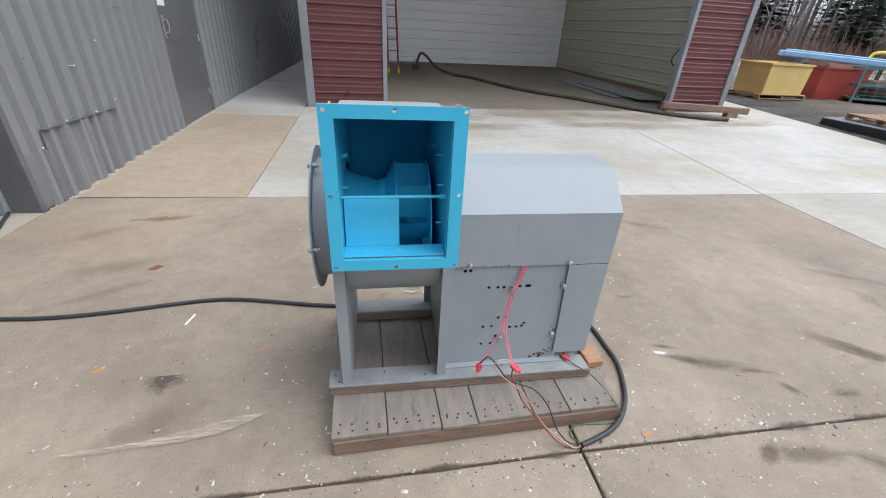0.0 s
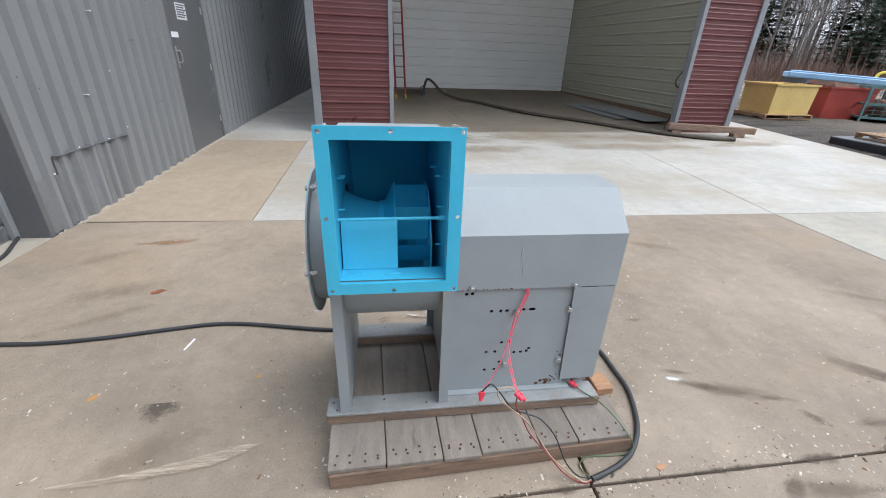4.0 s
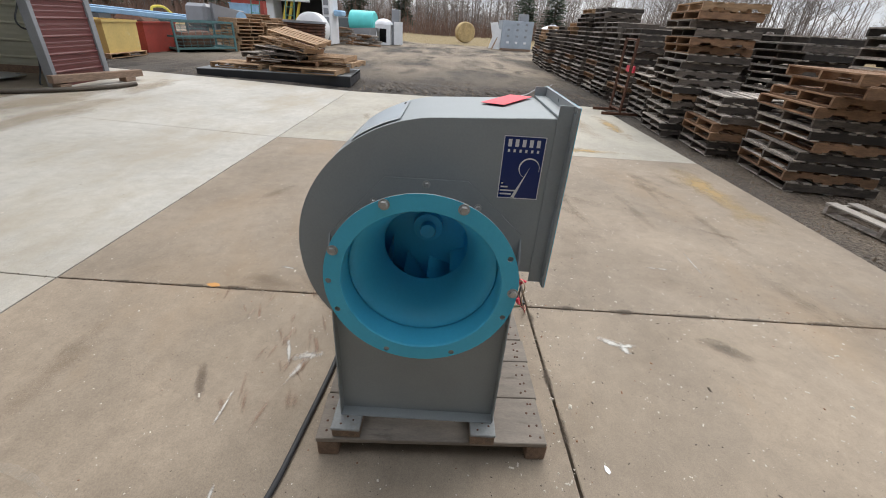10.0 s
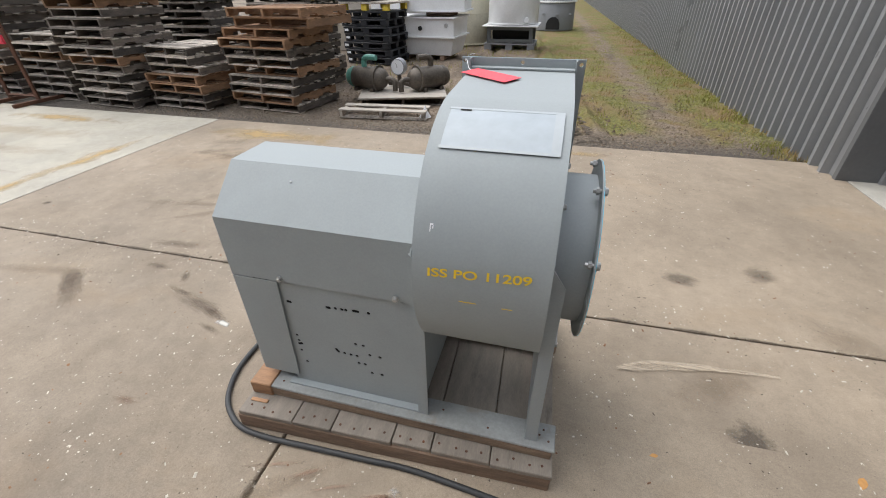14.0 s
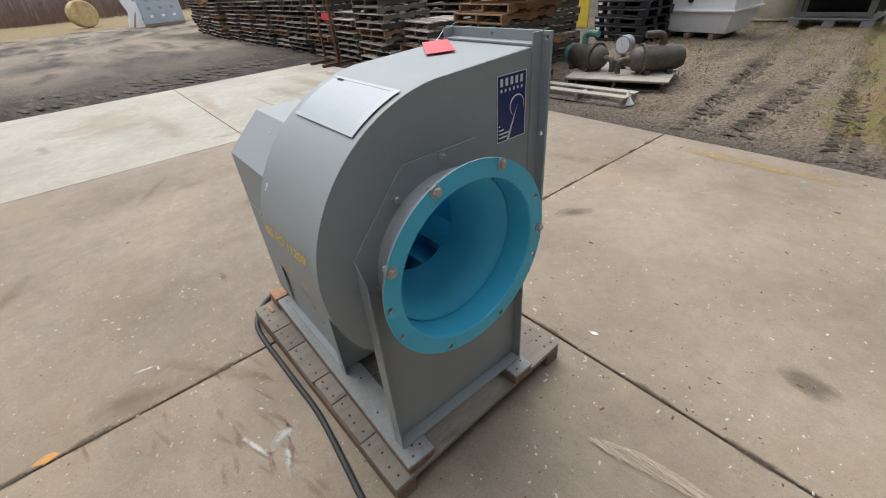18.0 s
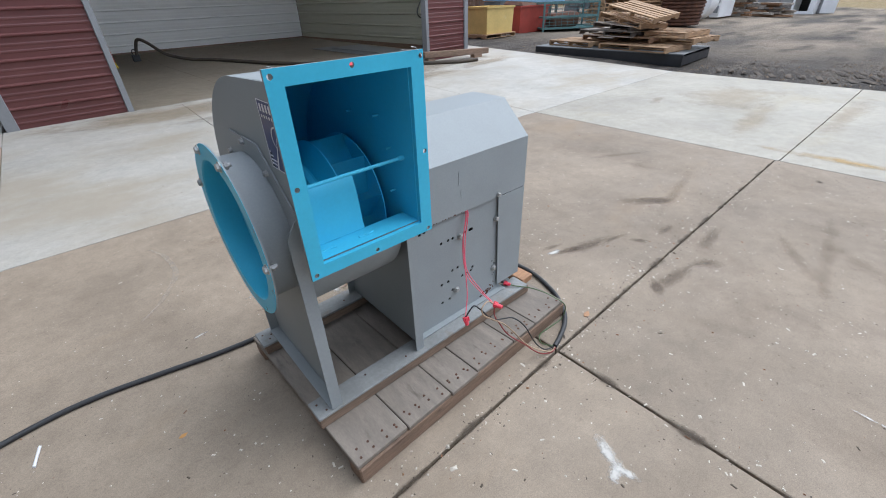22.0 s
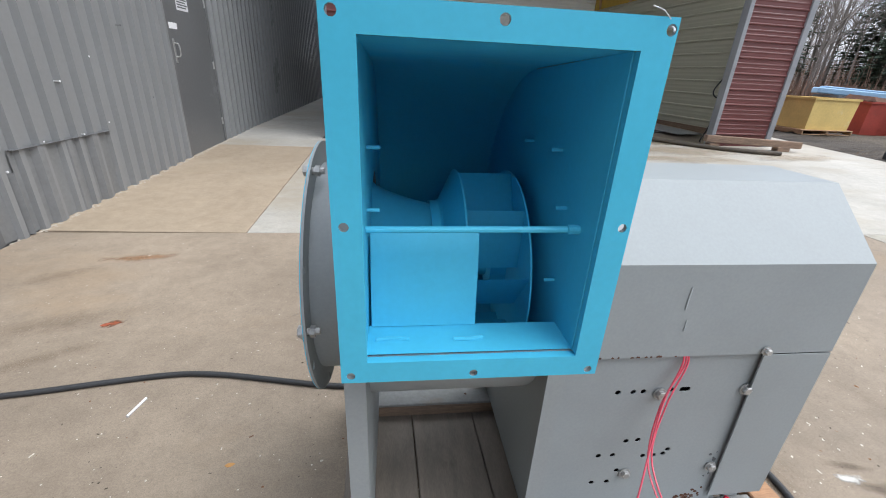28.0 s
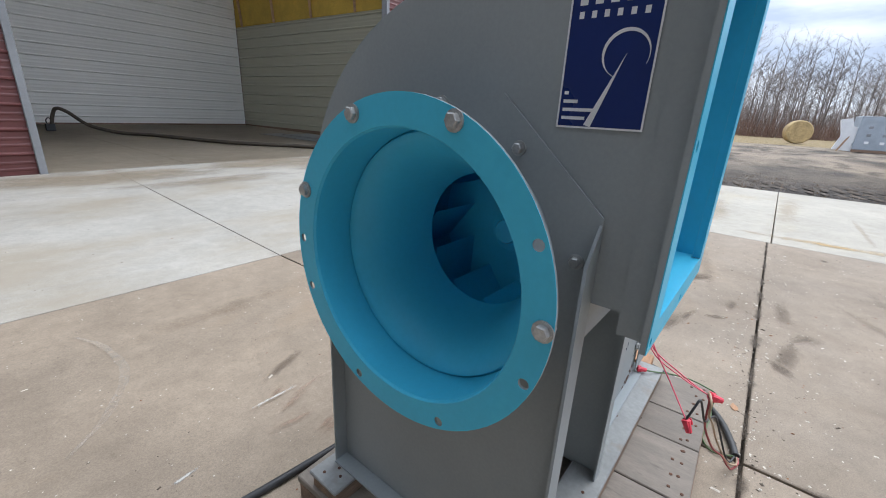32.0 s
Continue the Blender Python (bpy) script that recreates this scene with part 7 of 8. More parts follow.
def clip(x, y, z, turn, tilt=0.0, name="wire_nut"):
    ob = thing(name, (x, y, z), "red plastic wire connector on hanging leads", "connector", "red connectors")
    m = pose(x, y, z, 0, tilt, turn)
    part("cap", moved(lathe([(0.007, 0.0), (0.012, 0.004), (0.010, 0.018), (0.008, 0.036), (0, 0.039)], "x", 0, 0.0, 10), m), RED_WIRE, ob)
    for s in (-1, 1):
        part("wing", moved(box(0.0, 0.018, s * 0.010 - 0.0025, s * 0.010 + 0.0025, -0.004, 0.01, 0.001), m), RED_WIRE, ob)
    return ob


clip(0.443, 1.087, 0.385, -110, 62)
clip(0.572, 1.05, 0.402, -60, 15)
clip(0.578, 1.046, 0.394, -28, 25)
clip(0.945, 1.305, 0.183, -60)
cable("black_lead", [(0.443, 1.085, 0.385), (0.458, 1.075, 0.42), (0.475, 1.068, 0.437), (0.508, 1.06, 0.401), (0.564, 1.045, 0.323), (0.627, 1.035, 0.297), (0.682, 1.02, 0.276), (0.747, 1.0, 0.197), (0.795, 0.965, 0.085), (0.85, 0.942, 0.02), (0.905, 0.928, 0.012)], 0.0032, RUBBER, "black lead looping off a skid", "wire", 6)
cable("brown_lead", [(0.576, 1.05, 0.40), (0.55, 1.055, 0.425), (0.523, 1.05, 0.435), (0.493, 1.042, 0.425), (0.505, 1.04, 0.385), (0.552, 1.03, 0.34), (0.613, 1.02, 0.284), (0.664, 1.005, 0.217), (0.725, 0.97, 0.122), (0.8, 0.945, 0.05), (0.87, 0.92, 0.008), (0.905, 0.922, 0.012)], 0.0032, BROWN_WIRE, "tan lead looping off a skid", "wire", 6)
cable("red_lead", [(0.578, 1.048, 0.395), (0.578, 1.045, 0.34), (0.608, 1.04, 0.278), (0.634, 1.02, 0.219), (0.676, 1.0, 0.165), (0.712, 0.975, 0.13), (0.78, 0.945, 0.05), (0.834, 0.93, 0.01), (0.88, 0.915, 0.006), (0.905, 0.918, 0.012)], 0.0032, mat("dull_red_lead", (0.33, 0.06, 0.06), 0.5, dark=0.85, light=1.1, bump=0), "dull red lead looping off a skid", "wire", 6)
cable("green_lead", [(0.947, 1.3, 0.185), (0.978, 1.25, 0.178), (1.04, 1.2, 0.16), (1.075, 1.13, 0.15), (1.10, 1.08, 0.13), (1.125, 1.03, 0.10), (1.145, 1.03, 0.04), (1.11, 1.025, 0.008), (1.0, 1.03, 0.006), (0.93, 1.03, 0.006), (0.885, 0.99, 0.006), (0.905, 0.928, 0.012)], 0.0032, GREEN_WIRE, "green earth lead looping off a skid", "wire", 6)
part("red_card", moved(merged(box(-0.104, 0.104, -0.043, 0.043, 0.0, 0.0012)), pose(0.195, 1.293, 1.367, -2.4, -1.6, -34)), PINK_CARD, None, "bright red card tag lying on the blower", category="tag")
cable("tag_string", [(0.277, 1.236, 1.371), (0.29, 1.21, 1.377), (0.305, 1.172, 1.396), (0.319, 1.1385, 1.392), (0.319, 1.130, 1.386)], 0.0014, WHITE_PRINT, "white string tied through a flange hole", "string", 5)
cable("tie_tail", [(0.313, 1.134, 1.40), (0.3, 1.132, 1.409), (0.283, 1.13, 1.413)], 0.0007, WHITE_PRINT, "loose white cable tie tail", "string", 5)


# ---- shed contents ----
def step_ladder():
    ob = thing("step_ladder", (0.6, 13.9, 0.25), "red fibreglass ladder with yellow feet inside the shed", "ladder")
    z0 = rise(13.6) + 0.004
    for x in (0.42, 0.72):
        part("side_rail", tube([(x, 13.55, z0 + 0.12), (x - 0.08, 14.5, 3.1)], 0.03, 4, 0), RED_PAINT, ob)
        part("foot", tube([(x + 0.02, 13.5, z0), (x, 13.56, z0 + 0.13)], 0.032, 4, 0), YELLOW, ob)
    for k in range(9):
        f = (k + 0.6) / 9
        part("rung", tube([(0.42 - 0.08 * f, 13.55 + 0.95 * f, z0 + 0.12 + 2.7 * f), (0.72 - 0.08 * f, 13.55 + 0.95 * f, z0 + 0.12 + 2.7 * f)], 0.018, 6, 0), TRIM_GREY, ob)
    part("top_cap", box(0.3, 0.68, 14.44, 14.56, 3.1, 3.16, 0.01), YELLOW, ob)
    return ob


step_ladder()
jb = thing("junction_box", (1.33, 14.6, rise(14.6)), "black junction box with looped wires on the floor", "junction box")
part("case", box(1.25, 1.42, 14.55, 14.68, rise(14.6) + 0.002, rise(14.6) + 0.16, 0.01), RUBBER, jb)
part("loop", tube([(1.3, 14.6, 0.4), (1.28, 14.6, 0.5), (1.34, 14.62, 0.56), (1.4, 14.6, 0.45)], 0.012, 6), RUBBER, jb)
zf = lambda y: rise(y) + 0.045
cable("supply_hose", [(1.36, 14.6, 0.36), (1.42, 14.6, 0.62), (1.5, 14.5, 0.78), (1.66, 14.3, 0.7), (1.95, 14.0, 0.42), (2.4, 13.4, zf(13.4)), (2.8, 12.85, zf(12.85)), (3.2, 11.9, zf(11.9)), (3.55, 11.1, zf(11.1)), (4.05, 10.35, zf(10.35)), (4.6, 9.83, zf(9.83)), (5.1, 9.2, zf(9.2)), (5.5, 8.74, zf(8.74)), (6.1, 8.2, zf(8.2)), (6.76, 7.84, zf(7.84)), (7.3, 7.72, zf(7.72))], 0.04, mat("dusty_brown_black_hose", (0.075, 0.06, 0.045), 0.75, dark=0.7, light=1.3, fine=30, broad=3, bump=0.1), "thick dusty black hose across the shed floor", "hose", 10)
part("timber_beam", moved(box(-0.95, 0.95, -0.06, 0.06, 0, 0.13, 0.008), pose(7.15, 8.28, 0.245, 0, 1.5, -9)), RUNNER_WOOD, None, "weathered brown timber beam on a block", category="timber")
part("timber_block", moved(box(-0.12, 0.12, -0.09, 0.09, 0, 0.085, 0.006), pose(7.75, 8.2, 0.155, 0, 0, -9)), RUNNER_WOOD, None, "short timber block under a beam", category="timber")
part("timber_block", moved(box(-0.1, 0.1, -0.09, 0.09, 0, 0.08, 0.006), pose(6.4, 8.42, 0.163, 0, 0, -9)), RUNNER_WOOD, None, "short timber block under a beam", category="timber")
for k, (x, y, w, d, a, z) in enumerate(((6.15, 11.6, 0.75, 3.0, 6, 0.0), (6.75, 11.3, 0.8, 2.8, 4, 0.014), (6.5, 11.0, 0.7, 2.9, 8, 0.028))):
    part("metal_sheet", moved(box(-w / 2, w / 2, -d / 2, d / 2, 0.0, 0.01, 0.002), pose(x, y, rise(11.3) + 0.03 + z, 0.7, 0, a)), TRIM_GREY, None, "flat grey metal sheet lying on the shed floor", category="sheet")
cable("hanging_rope", [(6.56, 8.72, 1.9), (6.5, 8.75, 1.5), (6.38, 8.78, 1.25), (6.42, 8.78, 1.12), (6.6, 8.75, 1.02), (6.52, 8.74, 0.8), (6.46, 8.75, 0.5), (6.4, 8.8, 0.24), (6.44, 8.82, 0.2)], 0.014, RUBBER, "black rope hanging beside the shed door post", "rope", 6)


# ---- stains, chips and leaves on the paving ----
def blot(x, y, rx, ry, turn, seed, n=26, rough=0.35, z=0.0012):
    rnd = random.Random(seed)
    ca, sa = math.cos(radians(turn)), math.sin(radians(turn))
    ph = [rnd.uniform(0, 6.283) for _ in range(4)]
    bm = bmesh.new()
    vs = []
    for k in range(n):
        t = 2 * math.pi * k / n
        r = 1 + rough * (0.5 * math.sin(2 * t + ph[0]) + 0.35 * math.sin(3 * t + ph[1]) + 0.3 * math.sin(5 * t + ph[2]) + 0.3 * math.sin(9 * t + ph[3]) + rnd.uniform(-0.25, 0.25))
        u, v = rx * r * math.cos(t), ry * r * math.sin(t)
        vs.append(bm.verts.new((x + u * ca - v * sa, y + u * sa + v * ca, z)))
    bm.faces.new(vs)
    bmesh.ops.recalc_face_normals(bm, faces=bm.faces)
    if bm.faces[:][0].normal.z < 0:
        bmesh.ops.reverse_faces(bm, faces=bm.faces[:])
    return bm


def stain(name, x, y, rx, ry, turn, seed, z, material, label):
    ob = part(name, blot(0, 0, rx, ry, 0, seed, 32, 0.22, 0.0), material, None, label, 0, category="stain")
    ob.matrix_basis = pose(x, y, z, 0, 0, turn)
    return ob


def soft_stain(name, colour, strength, size, solid=0.0, along=1.0, fades=True):
    """A stain that thins out with noise, laid just above the slab; along under 1 draws it out into streaks."""
    m = bpy.data.materials.new(name)
    m.use_nodes = True
    nt = m.node_tree
    b = nt.nodes["Principled BSDF"]
    b.inputs["Base Color"].default_value = (*colour, 1)
    b.inputs["Roughness"].default_value = 0.9
    co = nt.nodes.new("ShaderNodeTexCoord")
    n1 = nt.nodes.new("ShaderNodeTexNoise")
    n1.inputs["Scale"].default_value, n1.inputs["Detail"].default_value, n1.inputs["Roughness"].default_value = size, 6, 0.7
    oi = nt.nodes.new("ShaderNodeObjectInfo")
    far_off = nt.nodes.new("ShaderNodeVectorMath")
    far_off.operation = "MULTIPLY_ADD"
    far_off.inputs[1].default_value = (41, 67, 23)
    nt.links.new(oi.outputs["Random"], far_off.inputs[0])
    drawn = nt.nodes.new("ShaderNodeMapping")
    drawn.inputs["Scale"].default_value = (along, 1, 1)
    nt.links.new(co.outputs["Object"], drawn.inputs[0])
    nt.links.new(drawn.outputs[0], far_off.inputs[2])
    nt.links.new(far_off.outputs[0], n1.inputs[0])
    # thickest in the middle of the patch, thinning to nothing at its rim
    away = nt.nodes.new("ShaderNodeVectorMath")
    away.operation = "DISTANCE"
    away.inputs[1].default_value = (0.5, 0.5, 0.5)
    flat = nt.nodes.new("ShaderNodeMapping")
    flat.inputs["Scale"].default_value = (1, 1, 0)
    flat.inputs["Location"].default_value = (0, 0, 0.5)
    nt.links.new(co.outputs["Generated"], flat.inputs[0])
    nt.links.new(flat.outputs[0], away.inputs[0])
    rim = nt.nodes.new("ShaderNodeMapRange")
    for k, v in ((1, 0.02), (2, 0.43), (3, 0.27), (4, -0.36)) if fades else ((1, 0.0), (2, 1.0), (3, 0.1), (4, 0.1)):
        rim.inputs[k].default_value = v
    nt.links.new(away.outputs["Value"], rim.inputs[0])
    both = nt.nodes.new("ShaderNodeMath")
    nt.links.new(n1.outputs[0], both.inputs[0])
    nt.links.new(rim.outputs[0], both.inputs[1])
    r = nt.nodes.new("ShaderNodeMapRange")
    for k, v in ((1, 0.40 - solid), (2, 0.75 - solid), (3, 0.0), (4, strength)):
        r.inputs[k].default_value = v
    nt.links.new(both.outputs[0], r.inputs[0])
    nt.links.new(r.outputs[0], b.inputs["Alpha"])
    return m


ST_BROWN = soft_stain("brown_oil_stain", (0.09, 0.07, 0.052), 0.7, 11)
ST_OIL = soft_stain("dried_oil_stain", (0.12, 0.10, 0.08), 0.6, 22, 0.14)
ST_STREAK = soft_stain("faint_ochre_streak", (0.42, 0.315, 0.185), 0.25, 2.2, 0.05)
ST_SPLASH = soft_stain("pale_splash", (0.66, 0.65, 0.61), 0.75, 34, 0.05)
ST_SMEAR = soft_stain("dark_dragged_oil_smear", (0.10, 0.07, 0.052), 0.35, 16, 0.04, 0.4)
ST_WET = soft_stain("damp_patch", (0.17, 0.14, 0.11), 0.5, 9, 0.1, 0.6)
ST_RUST = soft_stain("rust_stain", (0.34, 0.17, 0.075), 0.55, 7)
ST_SCRAPE = soft_stain("pale_scraped_concrete", (0.55, 0.465, 0.36), 0.85, 60, 0.0, 0.06, False)
ST_ARC = soft_stain("faint_pale_rubbed_arc", (0.48, 0.44, 0.38), 0.3, 25, 0.0, 1.0, False)
ST_RED = soft_stain("red_mud_smear", (0.30, 0.16, 0.105), 0.38, 40, 0.0, 0.25)
ST_SPLAT = soft_stain("red_brown_splat", (0.27, 0.075, 0.03), 0.9, 45, 0.05)
ST_OCHRE = soft_stain("ochre_run_off_stain", (0.47, 0.33, 0.15), 0.62, 3.0)
ST_DUST = soft_stain("tan_dust_drift", (0.36, 0.29, 0.205), 0.5, 2.6, 0.08, 0.5)
k = 0
for x, y, rx, ry, a, material, label in (
        (-1.035, 1.505, 0.13, 0.12, 20, ST_OIL, "round brown oil stain on concrete"),
        (2.56, 2.03, 0.30, 0.085, 3, ST_SMEAR, "dark oily smear on concrete"), (2.74, 2.045, 0.24, 0.07, 8, ST_SMEAR, "dark oily smear on concrete"), (2.98, 2.035, 0.13, 0.05, -14, ST_SMEAR, "short dark smear on concrete"),
        (1.70, 1.505, 0.21, 0.034, -16, ST_SMEAR, "thin dark scrape on concrete"), (1.93, 1.335, 0.40, 0.085, -15, ST_SMEAR, "dark oily smear on concrete"), (1.77, 1.39, 0.20, 0.06, -18, ST_SMEAR, "dark oily smear on concrete"), (2.12, 1.27, 0.2, 0.05, -12, ST_SMEAR, "dark oily smear on concrete"),
        (2.85, 1.42, 0.30, 0.15, -42, ST_SMEAR, "dark oily smear on concrete"), (2.96, 1.32, 0.24, 0.10, -20, ST_SMEAR, "dark oily smear on concrete"), (2.48, 1.07, 0.2, 0.05, 0, ST_SMEAR, "dark oily smear on concrete"), (2.22, 1.12, 0.12, 0.06, -60, ST_SMEAR, "short dark smear on concrete"),
        (1.95, 0.77, 0.40, 0.10, -8, ST_SMEAR, "dark wet dirt beside a joint"), (1.76, 0.80, 0.11, 0.08, 40, ST_SMEAR, "dark wet dirt beside a joint"), (2.22, 0.71, 0.2, 0.09, -30, ST_SMEAR, "dark wet dirt beside a joint"), (2.6, 0.80, 0.4, 0.08, 4, ST_SMEAR, "dark wet dirt beside a joint"),
        (1.725, 2.01, 0.12, 0.05, 5, ST_RED, "small red-brown smear on concrete"), (4.287, 0.508, 0.08, 0.06, 0, ST_BROWN, "small dark stain on concrete"),
        (0.04, 3.39, 0.24, 0.07, 27, ST_SMEAR, "brown rubbed streak on concrete"), (0.05, 3.40, 0.18, 0.06, 27, ST_RED, "brown rubbed streak on concrete"), (0.16, 2.605, 0.22, 0.05, 22, ST_SMEAR, "brown rubbed streak on concrete"),
        (-1.537, 2.605, 0.085, 0.05, 25, ST_SPLAT, "red-brown splat on concrete"), (0.585, -0.23, 0.24, 0.10, 58, ST_WET, "damp dark patch on concrete"), (-0.98, 0.35, 0.16, 0.12, 0, ST_WET, "damp dark patch on concrete"), (-1.5, 0.2, 0.2, 0.12, 20, ST_WET, "damp dark patch on concrete"),
        (-1.85, 3.45, 0.55, 0.10, 6, ST_RUST, "faint rust stain on concrete"), (6.6, 3.0, 0.5, 0.14, 12, ST_STREAK, "orange rust stain on pale concrete"),
        (7.0, -1.7, 1.9, 0.28, 0, ST_OCHRE, "ochre run-off stain at the paving's edge"), (3.4, -1.7, 1.9, 0.42, 0, ST_OCHRE, "ochre run-off stain at the paving's edge"), (5.0, -0.6, 0.25, 1.2, 0, ST_OCHRE, "ochre run-off stain along a joint"), (6.2, 0.06, 1.6, 0.07, 1, ST_STREAK, "rusty wheel mark on pale concrete"), (6.6, -0.5, 2.0, 0.3, 3, ST_STREAK, "ochre streak on pale concrete"), (7.2, 0.75, 2.0, 0.28, -2, ST_STREAK, "ochre streak on pale concrete"), (6.9, -1.1, 2.2, 0.34, 2, ST_STREAK, "ochre streak on pale concrete"), (6.4, 1.6, 1.8, 0.24, 4, ST_STREAK, "ochre streak on pale concrete"), (5.05, 0.4, 0.2, 1.3, 0, ST_OCHRE, "ochre run-off stain along a joint"), (7.5, 2.2, 1.5, 1.0, 0, ST_STREAK, "ochre run-off stain on pale concrete"), (0.0, -1.9, 1.6, 0.2, 0, ST_OCHRE, "ochre run-off stain at the paving's edge"),
        (0.6, 0.46, 0.15, 0.045, 60, ST_SPLASH, "white splash mark on concrete"), (0.55, 0.40, 0.10, 0.04, 20, ST_SPLASH, "white splash mark on concrete"), (0.57, 0.38, 0.09, 0.03, 100, ST_SPLASH, "white splash mark on concrete"),
        (1.655, 1.455, 0.10, 0.035, -12, ST_SPLASH, "white scuff on concrete"), (0.345, 2.15, 0.05, 0.13, 15, ST_SPLASH, "white scuff on concrete"), (-0.395, 2.28, 0.08, 0.014, 8, ST_SPLASH, "thin white scratch on concrete"), (1.505, -0.17, 0.07, 0.012, 85, ST_SPLASH, "thin white scratch on concrete"), (1.50, -0.25, 0.07, 0.014, 85, ST_SPLASH, "thin white scratch on concrete"), (1.62, -0.55, 0.36, 0.009, -4, ST_SPLASH, "thin white scratch on concrete"), (1.19, 2.55, 0.09, 0.016, 80, ST_SPLASH, "thin white scratch on concrete")):
    k += 1
    z = rise(y) + 0.0006 + 0.00009 * k
    stain("stain", x, y, rx, ry, a, 100 + k, z, material, label)
# fine red and pale streaks splashed beside the skid
rnd = random.Random(53)
for j in range(34):
    x, y = rnd.gauss(0.42, 0.26), 2.10 + abs(rnd.gauss(0, 0.24))
    stain("stain", x, y, rnd.uniform(0.05, 0.2), rnd.uniform(0.012, 0.03), rnd.gauss(10, 14), 1600 + j, 0.0122 + 0.00007 * j, ST_SPLASH if j % 13 == 6 else ST_RED, "pale streak splashed on concrete" if j % 13 == 6 else "reddish mud streak splashed on concrete")
# dust drifted out of the shed over the rising pale slabs
for j, (x, y, rx, ry) in enumerate(((0.6, 7.75, 2.2, 0.8), (3.2, 7.85, 2.6, 0.9), (5.6, 7.9, 2.4, 0.8), (4.4, 7.2, 2.4, 0.5), (1.8, 6.9, 1.8, 0.4), (7.4, 7.6, 1.6, 0.6))):
    ob = stain("stain", x, y, rx, ry, 0, 1500 + j, rise(y) + 0.006 + 0.0004 * j, ST_DUST, "tan dust drifted over pale concrete")
    ob.matrix_basis = pose(x, y, rise(y) + 0.006 + 0.0004 * j, math.degrees(math.atan(0.18 / 5.14)), 0, 0)


def scrape(points, widths, z, material, label):
    """A long thin mark along a curve, tapering as its widths say."""
    line = smooth_line([(x, y, 0) for x, y in points], 8)
    bm = bmesh.new()
    rows = []
    rnd = random.Random(len(points))
    for i, p in enumerate(line):
        way = (line[min(i + 1, len(line) - 1)] - line[max(i - 1, 0)]).normalized()
        w = float(np.interp(i / (len(line) - 1), np.linspace(0, 1, len(widths)), widths))
        side = Vector((-way.y, way.x, 0))
        rows.append([bm.verts.new(p + side * w * (f + rnd.uniform(-0.12, 0.12)) + Vector((0, 0, z))) for f in (-0.5, 0.5)])
    for (a, b), (c, d) in zip(rows, rows[1:]):
        bm.faces.new([a, c, d, b])
    bmesh.ops.recalc_face_normals(bm, faces=bm.faces)
    return part("scrape_mark", bm, material, None, label, 0, category="stain")


scrape([(-1.27, 1.112), (-1.09, 1.12), (-0.93, 1.139), (-0.78, 1.164), (-0.62, 1.205), (-0.51, 1.24)], (0.012, 0.026, 0.03, 0.055, 0.06, 0.015), 0.011, ST_SCRAPE, "long curved pale scrape on concrete")
scrape([(-0.95, 1.118), (-0.78, 1.146), (-0.66, 1.168), (-0.58, 1.20)], (0.008, 0.03, 0.028, 0.006), 0.0113, ST_SCRAPE, "short pale scrape on concrete")
scrape([(-0.424, 3.515), (-0.36, 3.33), (-0.35, 3.05), (-0.464, 2.79), (-0.62, 2.62)], (0.015, 0.03, 0.035, 0.03, 0.012), 0.0115, ST_ARC, "faint pale rubbed arc on concrete")


ST_TYRE = soft_stain("faint_tyre_smear", (0.17, 0.125, 0.085), 0.2, 5.0)
for j, (x, y, a) in enumerate(((2.9, 0.2, 8), (2.6, -0.5, 4), (3.4, -0.9, -3), (3.2, 1.3, 10), (2.3, -1.1, 2))):
    stain("stain", x, y, 1.3, 0.10, a, 1400 + j, 0.0090 + 0.00008 * j, ST_TYRE, "faint brown tyre smear along the concrete")
ST_FILM = soft_stain("thin_brown_mud_film", (0.20, 0.14, 0.088), 0.2, 6.0)
rnd = random.Random(77)
for j in range(22):
    x, y = rnd.uniform(-2.3, 4.2), rnd.uniform(-1.6, 3.4)
    stain("stain", x, y, rnd.uniform(0.35, 0.9), rnd.uniform(0.08, 0.24), rnd.gauss(25, 30), 1300 + j, 0.0065 + 0.00008 * j, ST_FILM, "thin brown film of dried mud on concrete")
for x in np.arange(-2.6, 4.6, 0.42):
    stain("joint_dirt", x + random.uniform(-0.1, 0.1), joint_y(x), random.uniform(0.18, 0.34), random.uniform(0.022, 0.05), 0, int(900 + x * 10), 0.0042, ST_BROWN, "dark dirt along a paving joint")
for y in np.arange(-1.9, 3.7, 0.42):
    stain("joint_dirt", 0.905, y + random.uniform(-0.1, 0.1), random.uniform(0.18, 0.34), random.uniform(0.022, 0.05), 90, int(950 + y * 10), 0.0045, ST_BROWN, "dark dirt along a paving joint")


